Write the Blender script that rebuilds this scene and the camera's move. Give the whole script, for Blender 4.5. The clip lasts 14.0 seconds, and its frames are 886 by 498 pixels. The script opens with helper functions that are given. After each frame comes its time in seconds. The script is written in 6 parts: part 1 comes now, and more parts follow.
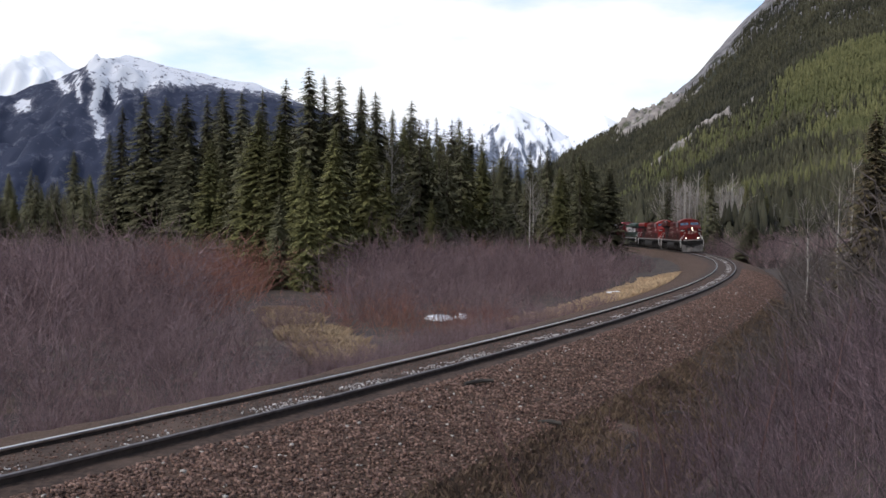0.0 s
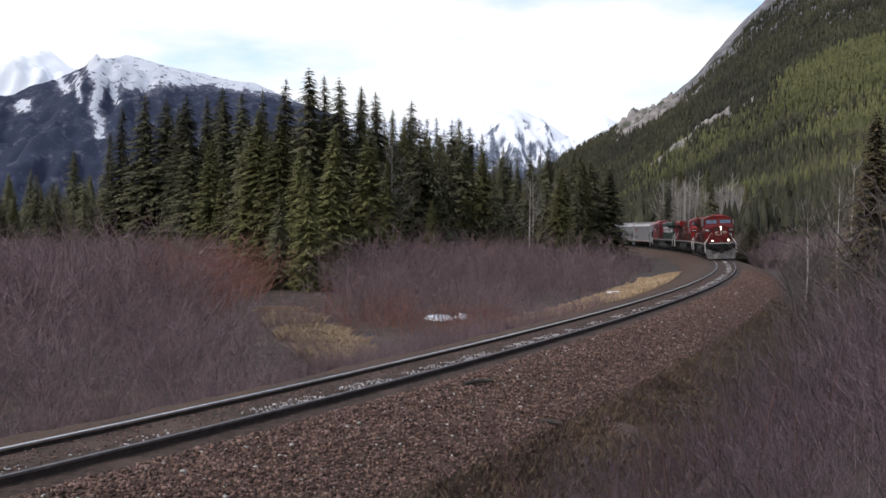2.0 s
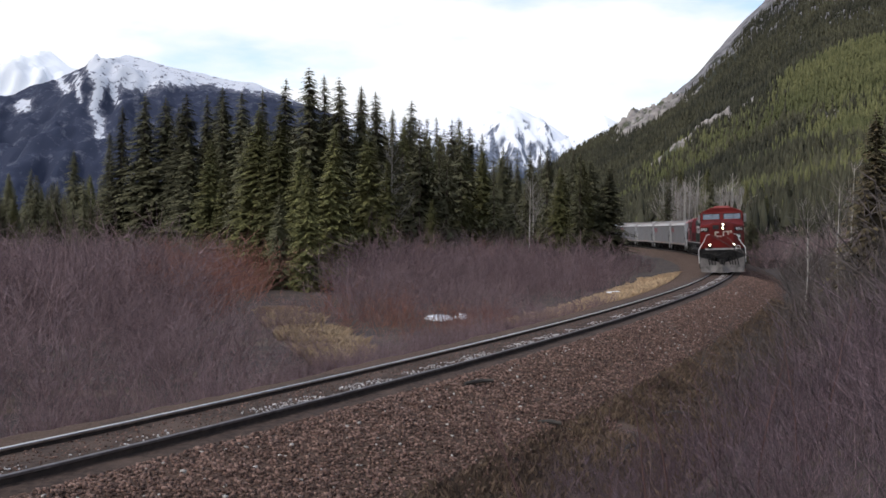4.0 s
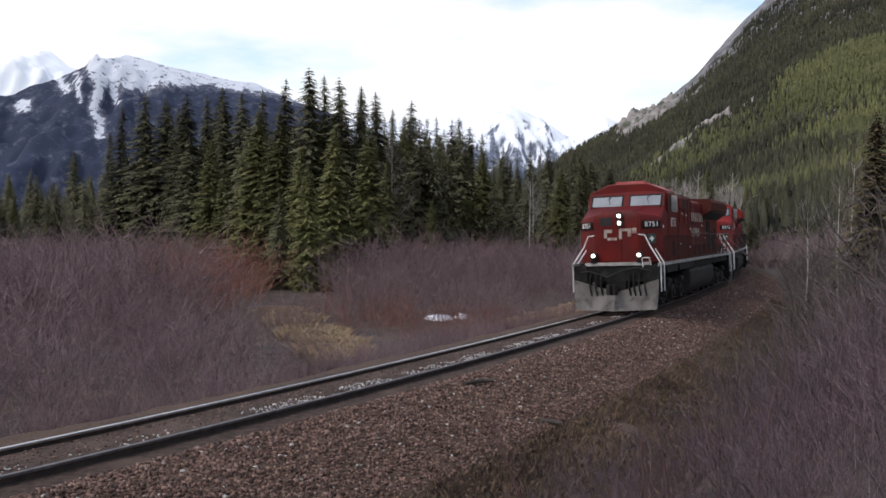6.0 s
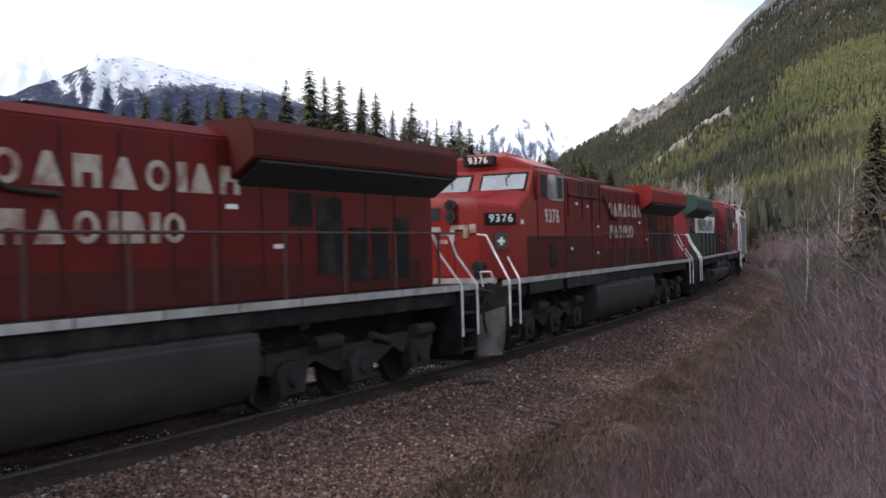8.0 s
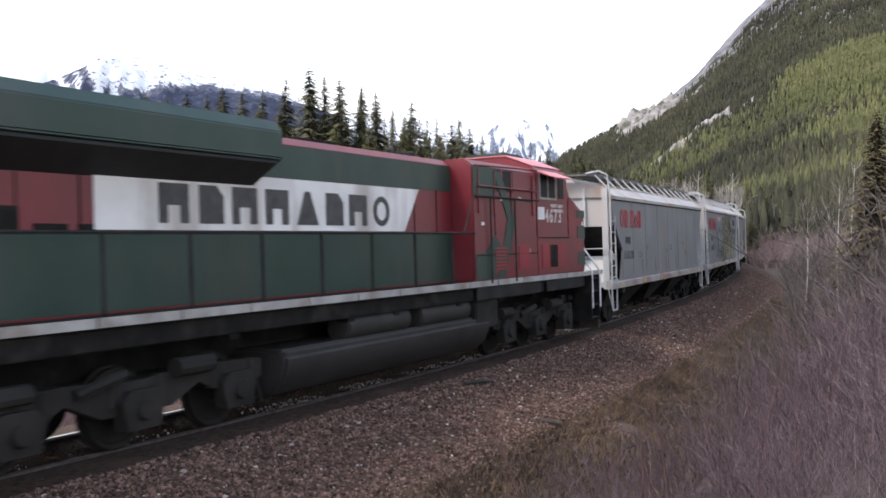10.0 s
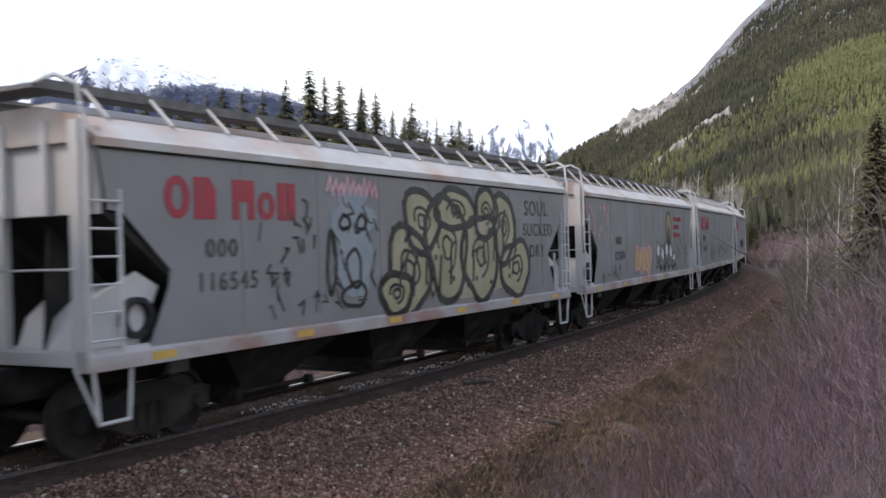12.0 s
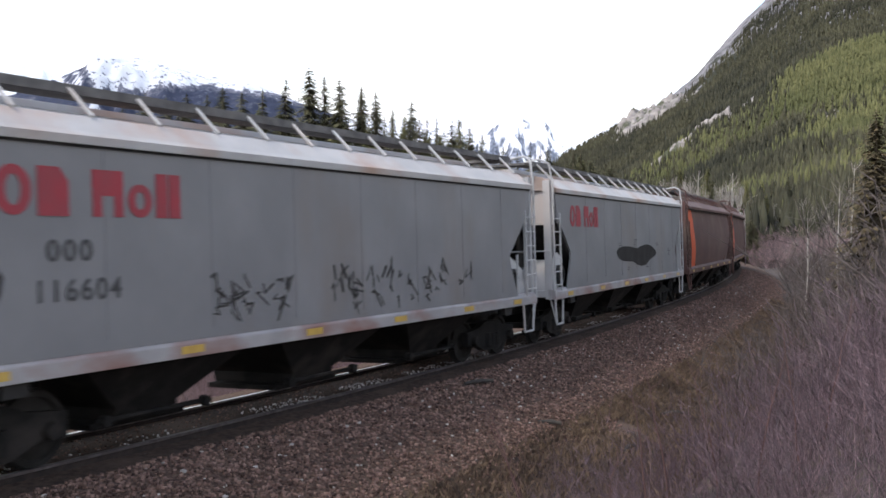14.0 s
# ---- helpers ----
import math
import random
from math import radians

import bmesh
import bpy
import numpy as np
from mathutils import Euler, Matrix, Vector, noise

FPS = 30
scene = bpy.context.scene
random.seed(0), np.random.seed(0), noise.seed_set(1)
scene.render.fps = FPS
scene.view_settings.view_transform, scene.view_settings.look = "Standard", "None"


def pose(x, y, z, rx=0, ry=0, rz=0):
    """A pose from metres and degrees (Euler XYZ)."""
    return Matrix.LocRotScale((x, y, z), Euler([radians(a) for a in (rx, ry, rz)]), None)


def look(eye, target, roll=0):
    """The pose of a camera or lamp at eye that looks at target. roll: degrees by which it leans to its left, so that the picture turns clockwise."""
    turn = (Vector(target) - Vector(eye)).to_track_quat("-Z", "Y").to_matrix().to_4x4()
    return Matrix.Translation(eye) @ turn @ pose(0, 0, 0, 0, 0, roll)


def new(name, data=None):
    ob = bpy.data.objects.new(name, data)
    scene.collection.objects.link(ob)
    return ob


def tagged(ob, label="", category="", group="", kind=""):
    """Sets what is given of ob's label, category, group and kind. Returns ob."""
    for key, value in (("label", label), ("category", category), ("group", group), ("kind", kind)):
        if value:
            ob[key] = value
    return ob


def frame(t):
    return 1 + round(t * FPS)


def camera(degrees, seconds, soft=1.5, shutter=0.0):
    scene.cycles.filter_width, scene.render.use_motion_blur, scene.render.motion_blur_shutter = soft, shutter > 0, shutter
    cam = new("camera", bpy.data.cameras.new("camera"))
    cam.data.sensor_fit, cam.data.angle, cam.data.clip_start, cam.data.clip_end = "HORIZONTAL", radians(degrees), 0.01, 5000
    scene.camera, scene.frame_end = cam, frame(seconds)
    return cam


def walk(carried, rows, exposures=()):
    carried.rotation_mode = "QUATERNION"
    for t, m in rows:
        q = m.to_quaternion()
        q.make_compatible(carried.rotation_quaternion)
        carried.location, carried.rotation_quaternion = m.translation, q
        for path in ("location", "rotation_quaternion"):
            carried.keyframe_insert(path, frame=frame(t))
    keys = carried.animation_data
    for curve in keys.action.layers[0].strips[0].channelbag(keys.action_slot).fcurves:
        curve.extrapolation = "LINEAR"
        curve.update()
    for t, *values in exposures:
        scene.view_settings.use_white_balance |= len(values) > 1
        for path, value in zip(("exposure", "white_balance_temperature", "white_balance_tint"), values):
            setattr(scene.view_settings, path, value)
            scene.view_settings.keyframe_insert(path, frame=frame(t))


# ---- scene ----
cam = camera(48.6, 14.0, soft=1.6, shutter=0.15)
EYE = (0.0, 0.0, 2.927)
STAND = look(EYE, (0, 100, 2.927 - 2.04), roll=0.62)
walk(cam, [(0.0, STAND), (14.0, STAND)],
     exposures=[(0.0, -0.04), (6.5, -0.04), (7.5, 0.08), (8.2, 0.48), (10.3, 0.82), (12.0, 0.64), (14.0, 0.68)])

# ---- sky and sun ----
SUN_ELEVATION, SUN_TURN = radians(52), radians(-120)      # turn: clockwise from +y
world = bpy.data.worlds.new("sky")
scene.world = world
world.use_nodes = True
wn, wl = world.node_tree.nodes, world.node_tree.links
wn.clear()
sky = wn.new("ShaderNodeTexSky")
sky.sky_type, sky.sun_disc = "NISHITA", False
sky.sun_elevation, sky.sun_rotation = SUN_ELEVATION, SUN_TURN
sky.air_density, sky.dust_density = 1.0, 1.5
co = wn.new("ShaderNodeTexCoord")
mp = wn.new("ShaderNodeMapping")
mp.inputs["Scale"].default_value = (2.2, 2.2, 7.0)
mp.inputs["Location"].default_value = (0.35, 0.2, 0.1)
cn = wn.new("ShaderNodeTexNoise")
cn.inputs["Scale"].default_value, cn.inputs["Detail"].default_value = 1.6, 7.0
cr = wn.new("ShaderNodeValToRGB")
cr.color_ramp.elements[0].position, cr.color_ramp.elements[1].position = 0.33, 0.47
cloud = wn.new("ShaderNodeMix")
cloud.data_type = "RGBA"
gain = wn.new("ShaderNodeVectorMath")
gain.operation = "SCALE"
gain.inputs["Scale"].default_value = 0.24
bg = wn.new("ShaderNodeBackground")
wo = wn.new("ShaderNodeOutputWorld")
wl.new(co.outputs["Generated"], mp.inputs["Vector"])
wl.new(mp.outputs["Vector"], cn.inputs["Vector"])
height = wn.new("ShaderNodeSeparateXYZ")
thin = wn.new("ShaderNodeMapRange")
thin.inputs["From Min"].default_value, thin.inputs["From Max"].default_value = 0.28, 0.75
thin.inputs["To Min"].default_value, thin.inputs["To Max"].default_value = 0.0, -0.2
cover = wn.new("ShaderNodeMath")
wl.new(co.outputs["Generated"], height.inputs["Vector"])
wl.new(height.outputs["Z"], thin.inputs["Value"])
wl.new(cn.outputs["Fac"], cover.inputs[0])
wl.new(thin.outputs["Result"], cover.inputs[1])
wl.new(cover.outputs[0], cr.inputs["Fac"])
wl.new(sky.outputs["Color"], gain.inputs[0])
wl.new(cr.outputs["Color"], cloud.inputs[0])
wl.new(gain.outputs["Vector"], cloud.inputs[6])
cloud.inputs[7].default_value = (1.08, 1.1, 1.14, 1)
wl.new(cloud.outputs[2], bg.inputs["Color"])
bg.inputs["Strength"].default_value = 1.0
wl.new(bg.outputs["Background"], wo.inputs["Surface"])

sun = new("sun", bpy.data.lights.new("sun", "SUN"))
sun.data.energy, sun.data.angle, sun.data.color = 1.5, radians(12), (1.0, 0.95, 0.88)
toward = Vector((math.sin(SUN_TURN) * math.cos(SUN_ELEVATION), math.cos(SUN_TURN) * math.cos(SUN_ELEVATION), math.sin(SUN_ELEVATION)))
sun.matrix_world = look(toward * 200, (0, 0, 0))


# ---- materials ----
def material(name, a, b, rough=0.7, metal=0.0, scale=3.0, stretch=(1, 1, 1), low=0.35, high=0.65, bump=0.0, fine=40.0,
             stain=None, stain_scale=0.7, stain_low=0.5, stain_high=0.7, island=0.0, each=0.0, spec=0.5, stain_stretch=(1, 1, 1)):
    """Two tones mixed by noise, stains at a second scale, fine relief, and a brightness that may vary by island or by object."""
    m = bpy.data.materials.new(name)
    m.use_nodes = True
    n, l = m.node_tree.nodes, m.node_tree.links
    p = n["Principled BSDF"]
    p.inputs["Roughness"].default_value, p.inputs["Metallic"].default_value = rough, metal
    p.inputs["Specular IOR Level"].default_value = spec
    tc = n.new("ShaderNodeTexCoord")

    def noise_ramp(sc, st, lo, hi, detail=5.0):
        mpn = n.new("ShaderNodeMapping")
        mpn.inputs["Scale"].default_value = st
        nz = n.new("ShaderNodeTexNoise")
        nz.inputs["Scale"].default_value, nz.inputs["Detail"].default_value = sc, detail
        rp = n.new("ShaderNodeValToRGB")
        rp.color_ramp.elements[0].position, rp.color_ramp.elements[1].position = lo, hi
        l.new(tc.outputs["Object"], mpn.inputs["Vector"])
        l.new(mpn.outputs["Vector"], nz.inputs["Vector"])
        l.new(nz.outputs["Fac"], rp.inputs["Fac"])
        return nz, rp

    nz, rp = noise_ramp(scale, stretch, low, high)
    mix = n.new("ShaderNodeMix")
    mix.data_type = "RGBA"
    mix.inputs[6].default_value, mix.inputs[7].default_value = (*a, 1), (*b, 1)
    l.new(rp.outputs["Color"], mix.inputs[0])
    out = mix.outputs[2]
    if stain:
        _, sr = noise_ramp(stain_scale, stain_stretch, stain_low, stain_high, 7.0)
        sm = n.new("ShaderNodeMix")
        sm.data_type = "RGBA"
        sm.inputs[7].default_value = (*stain, 1)
        l.new(sr.outputs["Color"], sm.inputs[0])
        l.new(out, sm.inputs[6])
        out = sm.outputs[2]
    for amount, source in ((island, "island"), (each, "each")):
        if amount:
            if source == "island":
                rnd = n.new("ShaderNodeNewGeometry").outputs["Random Per Island"]
            else:
                rnd = n.new("ShaderNodeObjectInfo").outputs["Random"]
            mr = n.new("ShaderNodeMapRange")
            mr.inputs["To Min"].default_value, mr.inputs["To Max"].default_value = 1 - amount, 1 + amount
            l.new(rnd, mr.inputs["Value"])
            vm = n.new("ShaderNodeVectorMath")
            vm.operation = "SCALE"
            l.new(out, vm.inputs[0])
            l.new(mr.outputs["Result"], vm.inputs["Scale"])
            out = vm.outputs["Vector"]
    l.new(out, p.inputs["Base Color"])
    if bump:
        fz = n.new("ShaderNodeTexNoise")
        fz.inputs["Scale"].default_value, fz.inputs["Detail"].default_value = fine, 4.0
        l.new(tc.outputs["Object"], fz.inputs["Vector"])
        bp = n.new("ShaderNodeBump")
        bp.inputs["Strength"].default_value, bp.inputs["Distance"].default_value = bump, 0.02
        l.new(fz.outputs["Fac"], bp.inputs["Height"])
        l.new(bp.outputs["Normal"], p.inputs["Normal"])
    return m


def lamp_material(name, colour, strength):
    m = bpy.data.materials.new(name)
    m.use_nodes = True
    p = m.node_tree.nodes["Principled BSDF"]
    p.inputs["Base Color"].default_value = (*colour, 1)
    p.inputs["Emission Color"].default_value, p.inputs["Emission Strength"].default_value = (*colour, 1), strength
    return m


def height_material(name, forest, rock, snow, tree_line, snow_line, fuzz, scale, cover=(0.44, 0.54)):
    """A mountainside: forest below, rock above it, snow above and in gullies, by height and by slope."""
    m = bpy.data.materials.new(name)
    m.use_nodes = True
    n, l = m.node_tree.nodes, m.node_tree.links
    p = n["Principled BSDF"]
    p.inputs["Roughness"].default_value = 0.9
    p.inputs["Specular IOR Level"].default_value = 0.1
    geo = n.new("ShaderNodeNewGeometry")
    sep = n.new("ShaderNodeSeparateXYZ")
    l.new(geo.outputs["Position"], sep.inputs["Vector"])
    nz = n.new("ShaderNodeTexNoise")
    nz.inputs["Scale"].default_value, nz.inputs["Detail"].default_value = scale, 9.0
    nz.inputs["Roughness"].default_value = 0.65
    fall = n.new("ShaderNodeMapping")
    fall.inputs["Scale"].default_value = (1.5, 0.35, 0.35)
    l.new(geo.outputs["Position"], fall.inputs["Vector"])
    l.new(fall.outputs["Vector"], nz.inputs["Vector"])
    nrm = n.new("ShaderNodeSeparateXYZ")
    l.new(geo.outputs["Normal"], nrm.inputs["Vector"])

    def lift(line):
        # (height - line) / fuzz + noise
        a = n.new("ShaderNodeMath")
        a.operation = "SUBTRACT"
        a.inputs[1].default_value = line
        l.new(sep.outputs["Z"], a.inputs[0])
        b = n.new("ShaderNodeMath")
        b.operation = "DIVIDE"
        b.inputs[1].default_value = fuzz
        l.new(a.outputs[0], b.inputs[0])
        c = n.new("ShaderNodeMath")
        c.operation = "MULTIPLY_ADD"
        c.inputs[1].default_value, c.inputs[2].default_value = 6.5, -3.25
        l.new(nz.outputs["Fac"], c.inputs[0])
        d = n.new("ShaderNodeMath")
        d.operation = "ADD"
        l.new(b.outputs[0], d.inputs[0])
        l.new(c.outputs[0], d.inputs[1])
        return d.outputs[0]

    def step(value, lo, hi):
        r = n.new("ShaderNodeMapRange")
        r.inputs["From Min"].default_value, r.inputs["From Max"].default_value = lo, hi
        l.new(value, r.inputs["Value"])
        return r.outputs["Result"]

    def mix(fac, a, b):
        x = n.new("ShaderNodeMix")
        x.data_type = "RGBA"
        l.new(fac, x.inputs[0])
        for slot, v in ((6, a), (7, b)):
            if isinstance(v, tuple):
                x.inputs[slot].default_value = (*v, 1)
            else:
                l.new(v, x.inputs[slot])
        return x.outputs[2]

    wave = n.new("ShaderNodeTexNoise")
    wave.inputs["Scale"].default_value, wave.inputs["Detail"].default_value = scale * 6, 8.0
    l.new(geo.outputs["Position"], wave.inputs["Vector"])
    rocky = mix(step(wave.outputs["Fac"], 0.35, 0.65), tuple(c * 0.45 for c in rock), tuple(c * 1.5 for c in rock))
    woods = mix(step(wave.outputs["Fac"], 0.35, 0.65), tuple(c * 0.8 for c in forest), tuple(c * 1.2 for c in forest))
    base = mix(step(lift(tree_line), -0.1, 0.1), woods, rocky)
    if snow:
        sl = step(lift(snow_line), -0.12, 0.12)
        flat = step(nrm.outputs["Z"], *cover)
        both = n.new("ShaderNodeMath")
        both.operation = "MULTIPLY"
        l.new(sl, both.inputs[0])
        l.new(flat, both.inputs[1])
        base = mix(both.outputs[0], base, snow)
    l.new(base, p.inputs["Base Color"])
    bp = n.new("ShaderNodeBump")
    bp.inputs["Strength"].default_value, bp.inputs["Distance"].default_value = 0.25, 1.0
    l.new(wave.outputs["Fac"], bp.inputs["Height"])
    l.new(bp.outputs["Normal"], p.inputs["Normal"])
    return m


def snow_material(name, wood, rock, snow, scale):
    """A mountain whose snow lies where its mesh carries snow cover: on the high ground and down the gullies."""
    m = bpy.data.materials.new(name)
    m.use_nodes = True
    n, l = m.node_tree.nodes, m.node_tree.links
    p = n["Principled BSDF"]
    p.inputs["Roughness"].default_value, p.inputs["Specular IOR Level"].default_value = 0.9, 0.1
    geo, cover = n.new("ShaderNodeNewGeometry"), n.new("ShaderNodeAttribute")
    cover.attribute_name = "snow_cover"
    grain = n.new("ShaderNodeTexNoise")
    grain.inputs["Scale"].default_value, grain.inputs["Detail"].default_value, grain.inputs["Roughness"].default_value = scale, 9.0, 0.7
    l.new(geo.outputs["Position"], grain.inputs["Vector"])
    add = n.new("ShaderNodeMath")
    add.operation = "MULTIPLY_ADD"
    add.inputs[1].default_value = 3.4
    l.new(grain.outputs["Fac"], add.inputs[0])
    l.new(cover.outputs["Fac"], add.inputs[2])
    lies, bare = n.new("ShaderNodeMapRange"), n.new("ShaderNodeMapRange")
    lies.inputs["From Min"].default_value, lies.inputs["From Max"].default_value = 2.12, 2.22
    bare.inputs["From Min"].default_value, bare.inputs["From Max"].default_value = 1.5, 2.1
    for node in (lies, bare):
        l.new(add.outputs[0], node.inputs["Value"])
    ground_mix, snow_mix = n.new("ShaderNodeMix"), n.new("ShaderNodeMix")
    for node in (ground_mix, snow_mix):
        node.data_type = "RGBA"
    ground_mix.inputs[6].default_value, ground_mix.inputs[7].default_value = (*wood, 1), (*rock, 1)
    snow_mix.inputs[7].default_value = (*snow, 1)
    l.new(bare.outputs["Result"], ground_mix.inputs[0])
    l.new(ground_mix.outputs[2], snow_mix.inputs[6])
    l.new(lies.outputs["Result"], snow_mix.inputs[0])
    l.new(snow_mix.outputs[2], p.inputs["Base Color"])
    return m


BALLAST = material("ballast", (0.045, 0.028, 0.021), (0.125, 0.082, 0.062), 0.95, scale=18, bump=0.9, fine=30, stain=(0.08, 0.055, 0.039), stain_scale=0.5, spec=0.15)
STONE = material("crushed_stone", (0.088, 0.051, 0.04), (0.196, 0.126, 0.1), 0.9, scale=9, bump=0.3, fine=60, island=0.7, spec=0.2)
PALE_STONE = material("pale_stone", (0.315, 0.285, 0.255), (0.45, 0.42, 0.375), 0.8, scale=9, bump=0.3, fine=60, island=0.25)
SOIL = material("soil_and_litter", (0.02312, 0.01632, 0.0136), (0.05576, 0.03876, 0.02992), 0.95, scale=2.6, bump=0.9, fine=12, stain=(0.1, 0.066, 0.044), stain_scale=0.9)
GRASS = material("dry_grass", (0.396, 0.27, 0.162), (0.552, 0.408, 0.252), 0.9, scale=0.8, island=0.35)
BROWN_GRASS = material("dead_grass", (0.0765, 0.0504, 0.0333), (0.144, 0.099, 0.063), 0.9, scale=0.8, island=0.4)
MATTED = material("matted_dry_grass", (0.25, 0.172, 0.105), (0.36, 0.265, 0.17), 0.9, scale=0.8, island=0.35)
SNOW = material("old_snow", (0.7, 0.72, 0.76), (0.85, 0.86, 0.88), 0.6, scale=2.0, bump=0.4, fine=8)
TWIG = material("willow_twigs", (0.1426, 0.08832, 0.092), (0.2208, 0.1518, 0.1564), 0.8, scale=0.25, island=0.45)
RED_TWIG = material("red_dogwood_twigs", (0.187, 0.07225, 0.051), (0.255, 0.119, 0.085), 0.8, scale=0.4, island=0.4)
SHOOT = material("dark_shoot_bark", (0.07, 0.034, 0.03), (0.12, 0.06, 0.055), 0.7, scale=3)
GREY_TWIG = material("grey_brush_twigs", (0.05848, 0.04541, 0.0399), (0.1066, 0.08394, 0.0743), 0.8, scale=0.3, island=0.55)
PURPLE_TWIG = material("purple_brush_twigs", (0.0811, 0.04936, 0.05783), (0.141, 0.0952, 0.1058), 0.75, scale=0.5, island=0.7)
BARK = material("spruce_bark", (0.07, 0.05, 0.04), (0.14, 0.11, 0.09), 0.95, scale=5, stretch=(1, 1, 0.2), bump=0.6, fine=20)
ASPEN = material("aspen_bark", (0.289, 0.2635, 0.238), (0.425, 0.3995, 0.357), 0.85, scale=2.5, stretch=(1, 1, 2.5), stain=(0.1, 0.09, 0.08), stain_scale=4, stain_low=0.6, stain_high=0.66)
NEEDLE = material("spruce_needles", (0.07296, 0.07296, 0.0456), (0.1482, 0.1368, 0.07296), 0.85, scale=0.35, island=0.22, each=0.4, spec=0.1)
OLIVE_NEEDLE = material("pine_needles", (0.0935, 0.0935, 0.0352), (0.165, 0.154, 0.0605), 0.8, scale=0.35, island=0.4, each=0.3, spec=0.2)
RUSTY_NEEDLE = material("browning_needles", (0.08, 0.064, 0.036), (0.145, 0.11, 0.056), 0.8, scale=0.4, island=0.4, spec=0.2)
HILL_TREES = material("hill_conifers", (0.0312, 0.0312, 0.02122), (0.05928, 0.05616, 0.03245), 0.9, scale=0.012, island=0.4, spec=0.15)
# yellow-green that carries sunlight in its colour, for trees on the spur
SUNLIT_TREES = material("sunlit_conifer_stand", (0.07225, 0.0765, 0.0323), (0.1148, 0.1148, 0.0493), 0.9, scale=0.02, island=0.22, spec=0.15)
BARE_WOOD = material("bare_tree_branches", (0.208, 0.18, 0.16), (0.32, 0.284, 0.256), 0.85, scale=0.3, island=0.4)
# distance haze is mixed into these tones: bluish woods and rock, palest farthest off
HAZY_PEAK = snow_material("snow_mountain", (0.034, 0.041, 0.068), (0.14, 0.145, 0.18), (0.56, 0.58, 0.63), 0.03)
WHITE_PEAK = height_material("hazy_white_peak", (0.06, 0.075, 0.11), (0.17, 0.19, 0.24), (0.82, 0.84, 0.88), 200, 300, 140, 0.012, (0.55, 0.66))
CLOUD_PEAK = height_material("cloud_hazed_peak", (0.2, 0.21, 0.24), (0.24, 0.25, 0.28), (0.85, 0.87, 0.9), -200, 0, 140, 0.012, (0.1, 0.3))
HILLSIDE = height_material("forested_hillside", (0.034, 0.036, 0.024), (0.165, 0.158, 0.165), None, 235, 900, 70, 0.013)
CLIFF = material("pale_cliff_rock", (0.15, 0.135, 0.125), (0.32, 0.29, 0.27), 0.9, scale=0.08, stretch=(1, 1, 2), bump=0.8, fine=0.4, stain=(0.06, 0.065, 0.035), stain_scale=0.06, stain_low=0.52, stain_high=0.6)

OILY = material("oily_fouled_shaded_ballast", (0.036, 0.025, 0.02), (0.078, 0.054, 0.043), 0.9, scale=9, bump=0.9, fine=26, stain=(0.095, 0.066, 0.052), stain_scale=0.9, spec=0.15)
RAIL_TOP = material("polished_rail_head", (0.5, 0.48, 0.47), (0.65, 0.63, 0.62), 0.28, 1.0, scale=6, stretch=(1, 1, 1))
GREASY_TOP = material("greased_rail_head", (0.1, 0.085, 0.085), (0.17, 0.15, 0.15), 0.5, 0.7, scale=6)
RAIL_SIDE = material("rusty_rail_web", (0.018, 0.013, 0.012), (0.04, 0.028, 0.024), 0.85, 0.2, scale=8, bump=0.3)
TIE = material("creosoted_wood", (0.04, 0.032, 0.028), (0.1, 0.08, 0.066), 0.9, scale=4, stretch=(1, 8, 1), bump=0.5, each=0.3)
GRAIN = material("spilled_grain", (0.375, 0.345, 0.33), (0.5625, 0.5325, 0.5175), 0.3, scale=12, island=0.3)
PLATE = material("rusty_tie_plate", (0.06, 0.04, 0.034), (0.12, 0.085, 0.07), 0.7, 0.4, scale=14)

RED = material("faded_red_paint", (0.115, 0.0075, 0.006), (0.082, 0.0065, 0.0055), 0.55, scale=1.1, bump=0.05, fine=9, stain=(0.062, 0.011, 0.009), stain_scale=0.9, stain_low=0.5, stain_high=0.78, stain_stretch=(1, 1, 0.25), spec=0.15)
CLEAN_RED = material("bright_red_paint", (0.2, 0.012, 0.009), (0.15, 0.01, 0.008), 0.5, scale=1.1, bump=0.05, fine=9, stain=(0.16, 0.022, 0.014), stain_scale=0.9, stain_low=0.52, stain_high=0.8, stain_stretch=(1, 1, 0.25), spec=0.2)
GRIMY_RED = material("grime_over_red_paint", (0.05, 0.017, 0.013), (0.085, 0.011, 0.009), 0.75, scale=1.6, low=0.35, high=0.75, bump=0.1, fine=14, stretch=(1, 1, 0.5), spec=0.12)
RAIL_PAINT = material("sooty_maroon_railing", (0.035, 0.014, 0.013), (0.06, 0.02, 0.018), 0.6, scale=4)
# roof red raised well above the body's, to carry light from the sky
LIT_RED = material("lit_red_roof", (0.384, 0.104, 0.096), (0.32, 0.064, 0.06), 0.55, scale=1.3, bump=0.05)
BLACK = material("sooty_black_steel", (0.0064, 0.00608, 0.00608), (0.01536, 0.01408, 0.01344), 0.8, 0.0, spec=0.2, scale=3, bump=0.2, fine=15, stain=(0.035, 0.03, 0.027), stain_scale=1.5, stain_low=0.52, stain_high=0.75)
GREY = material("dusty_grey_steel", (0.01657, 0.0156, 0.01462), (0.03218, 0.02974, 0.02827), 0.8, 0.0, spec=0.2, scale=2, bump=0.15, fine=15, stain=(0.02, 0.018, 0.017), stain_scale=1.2)
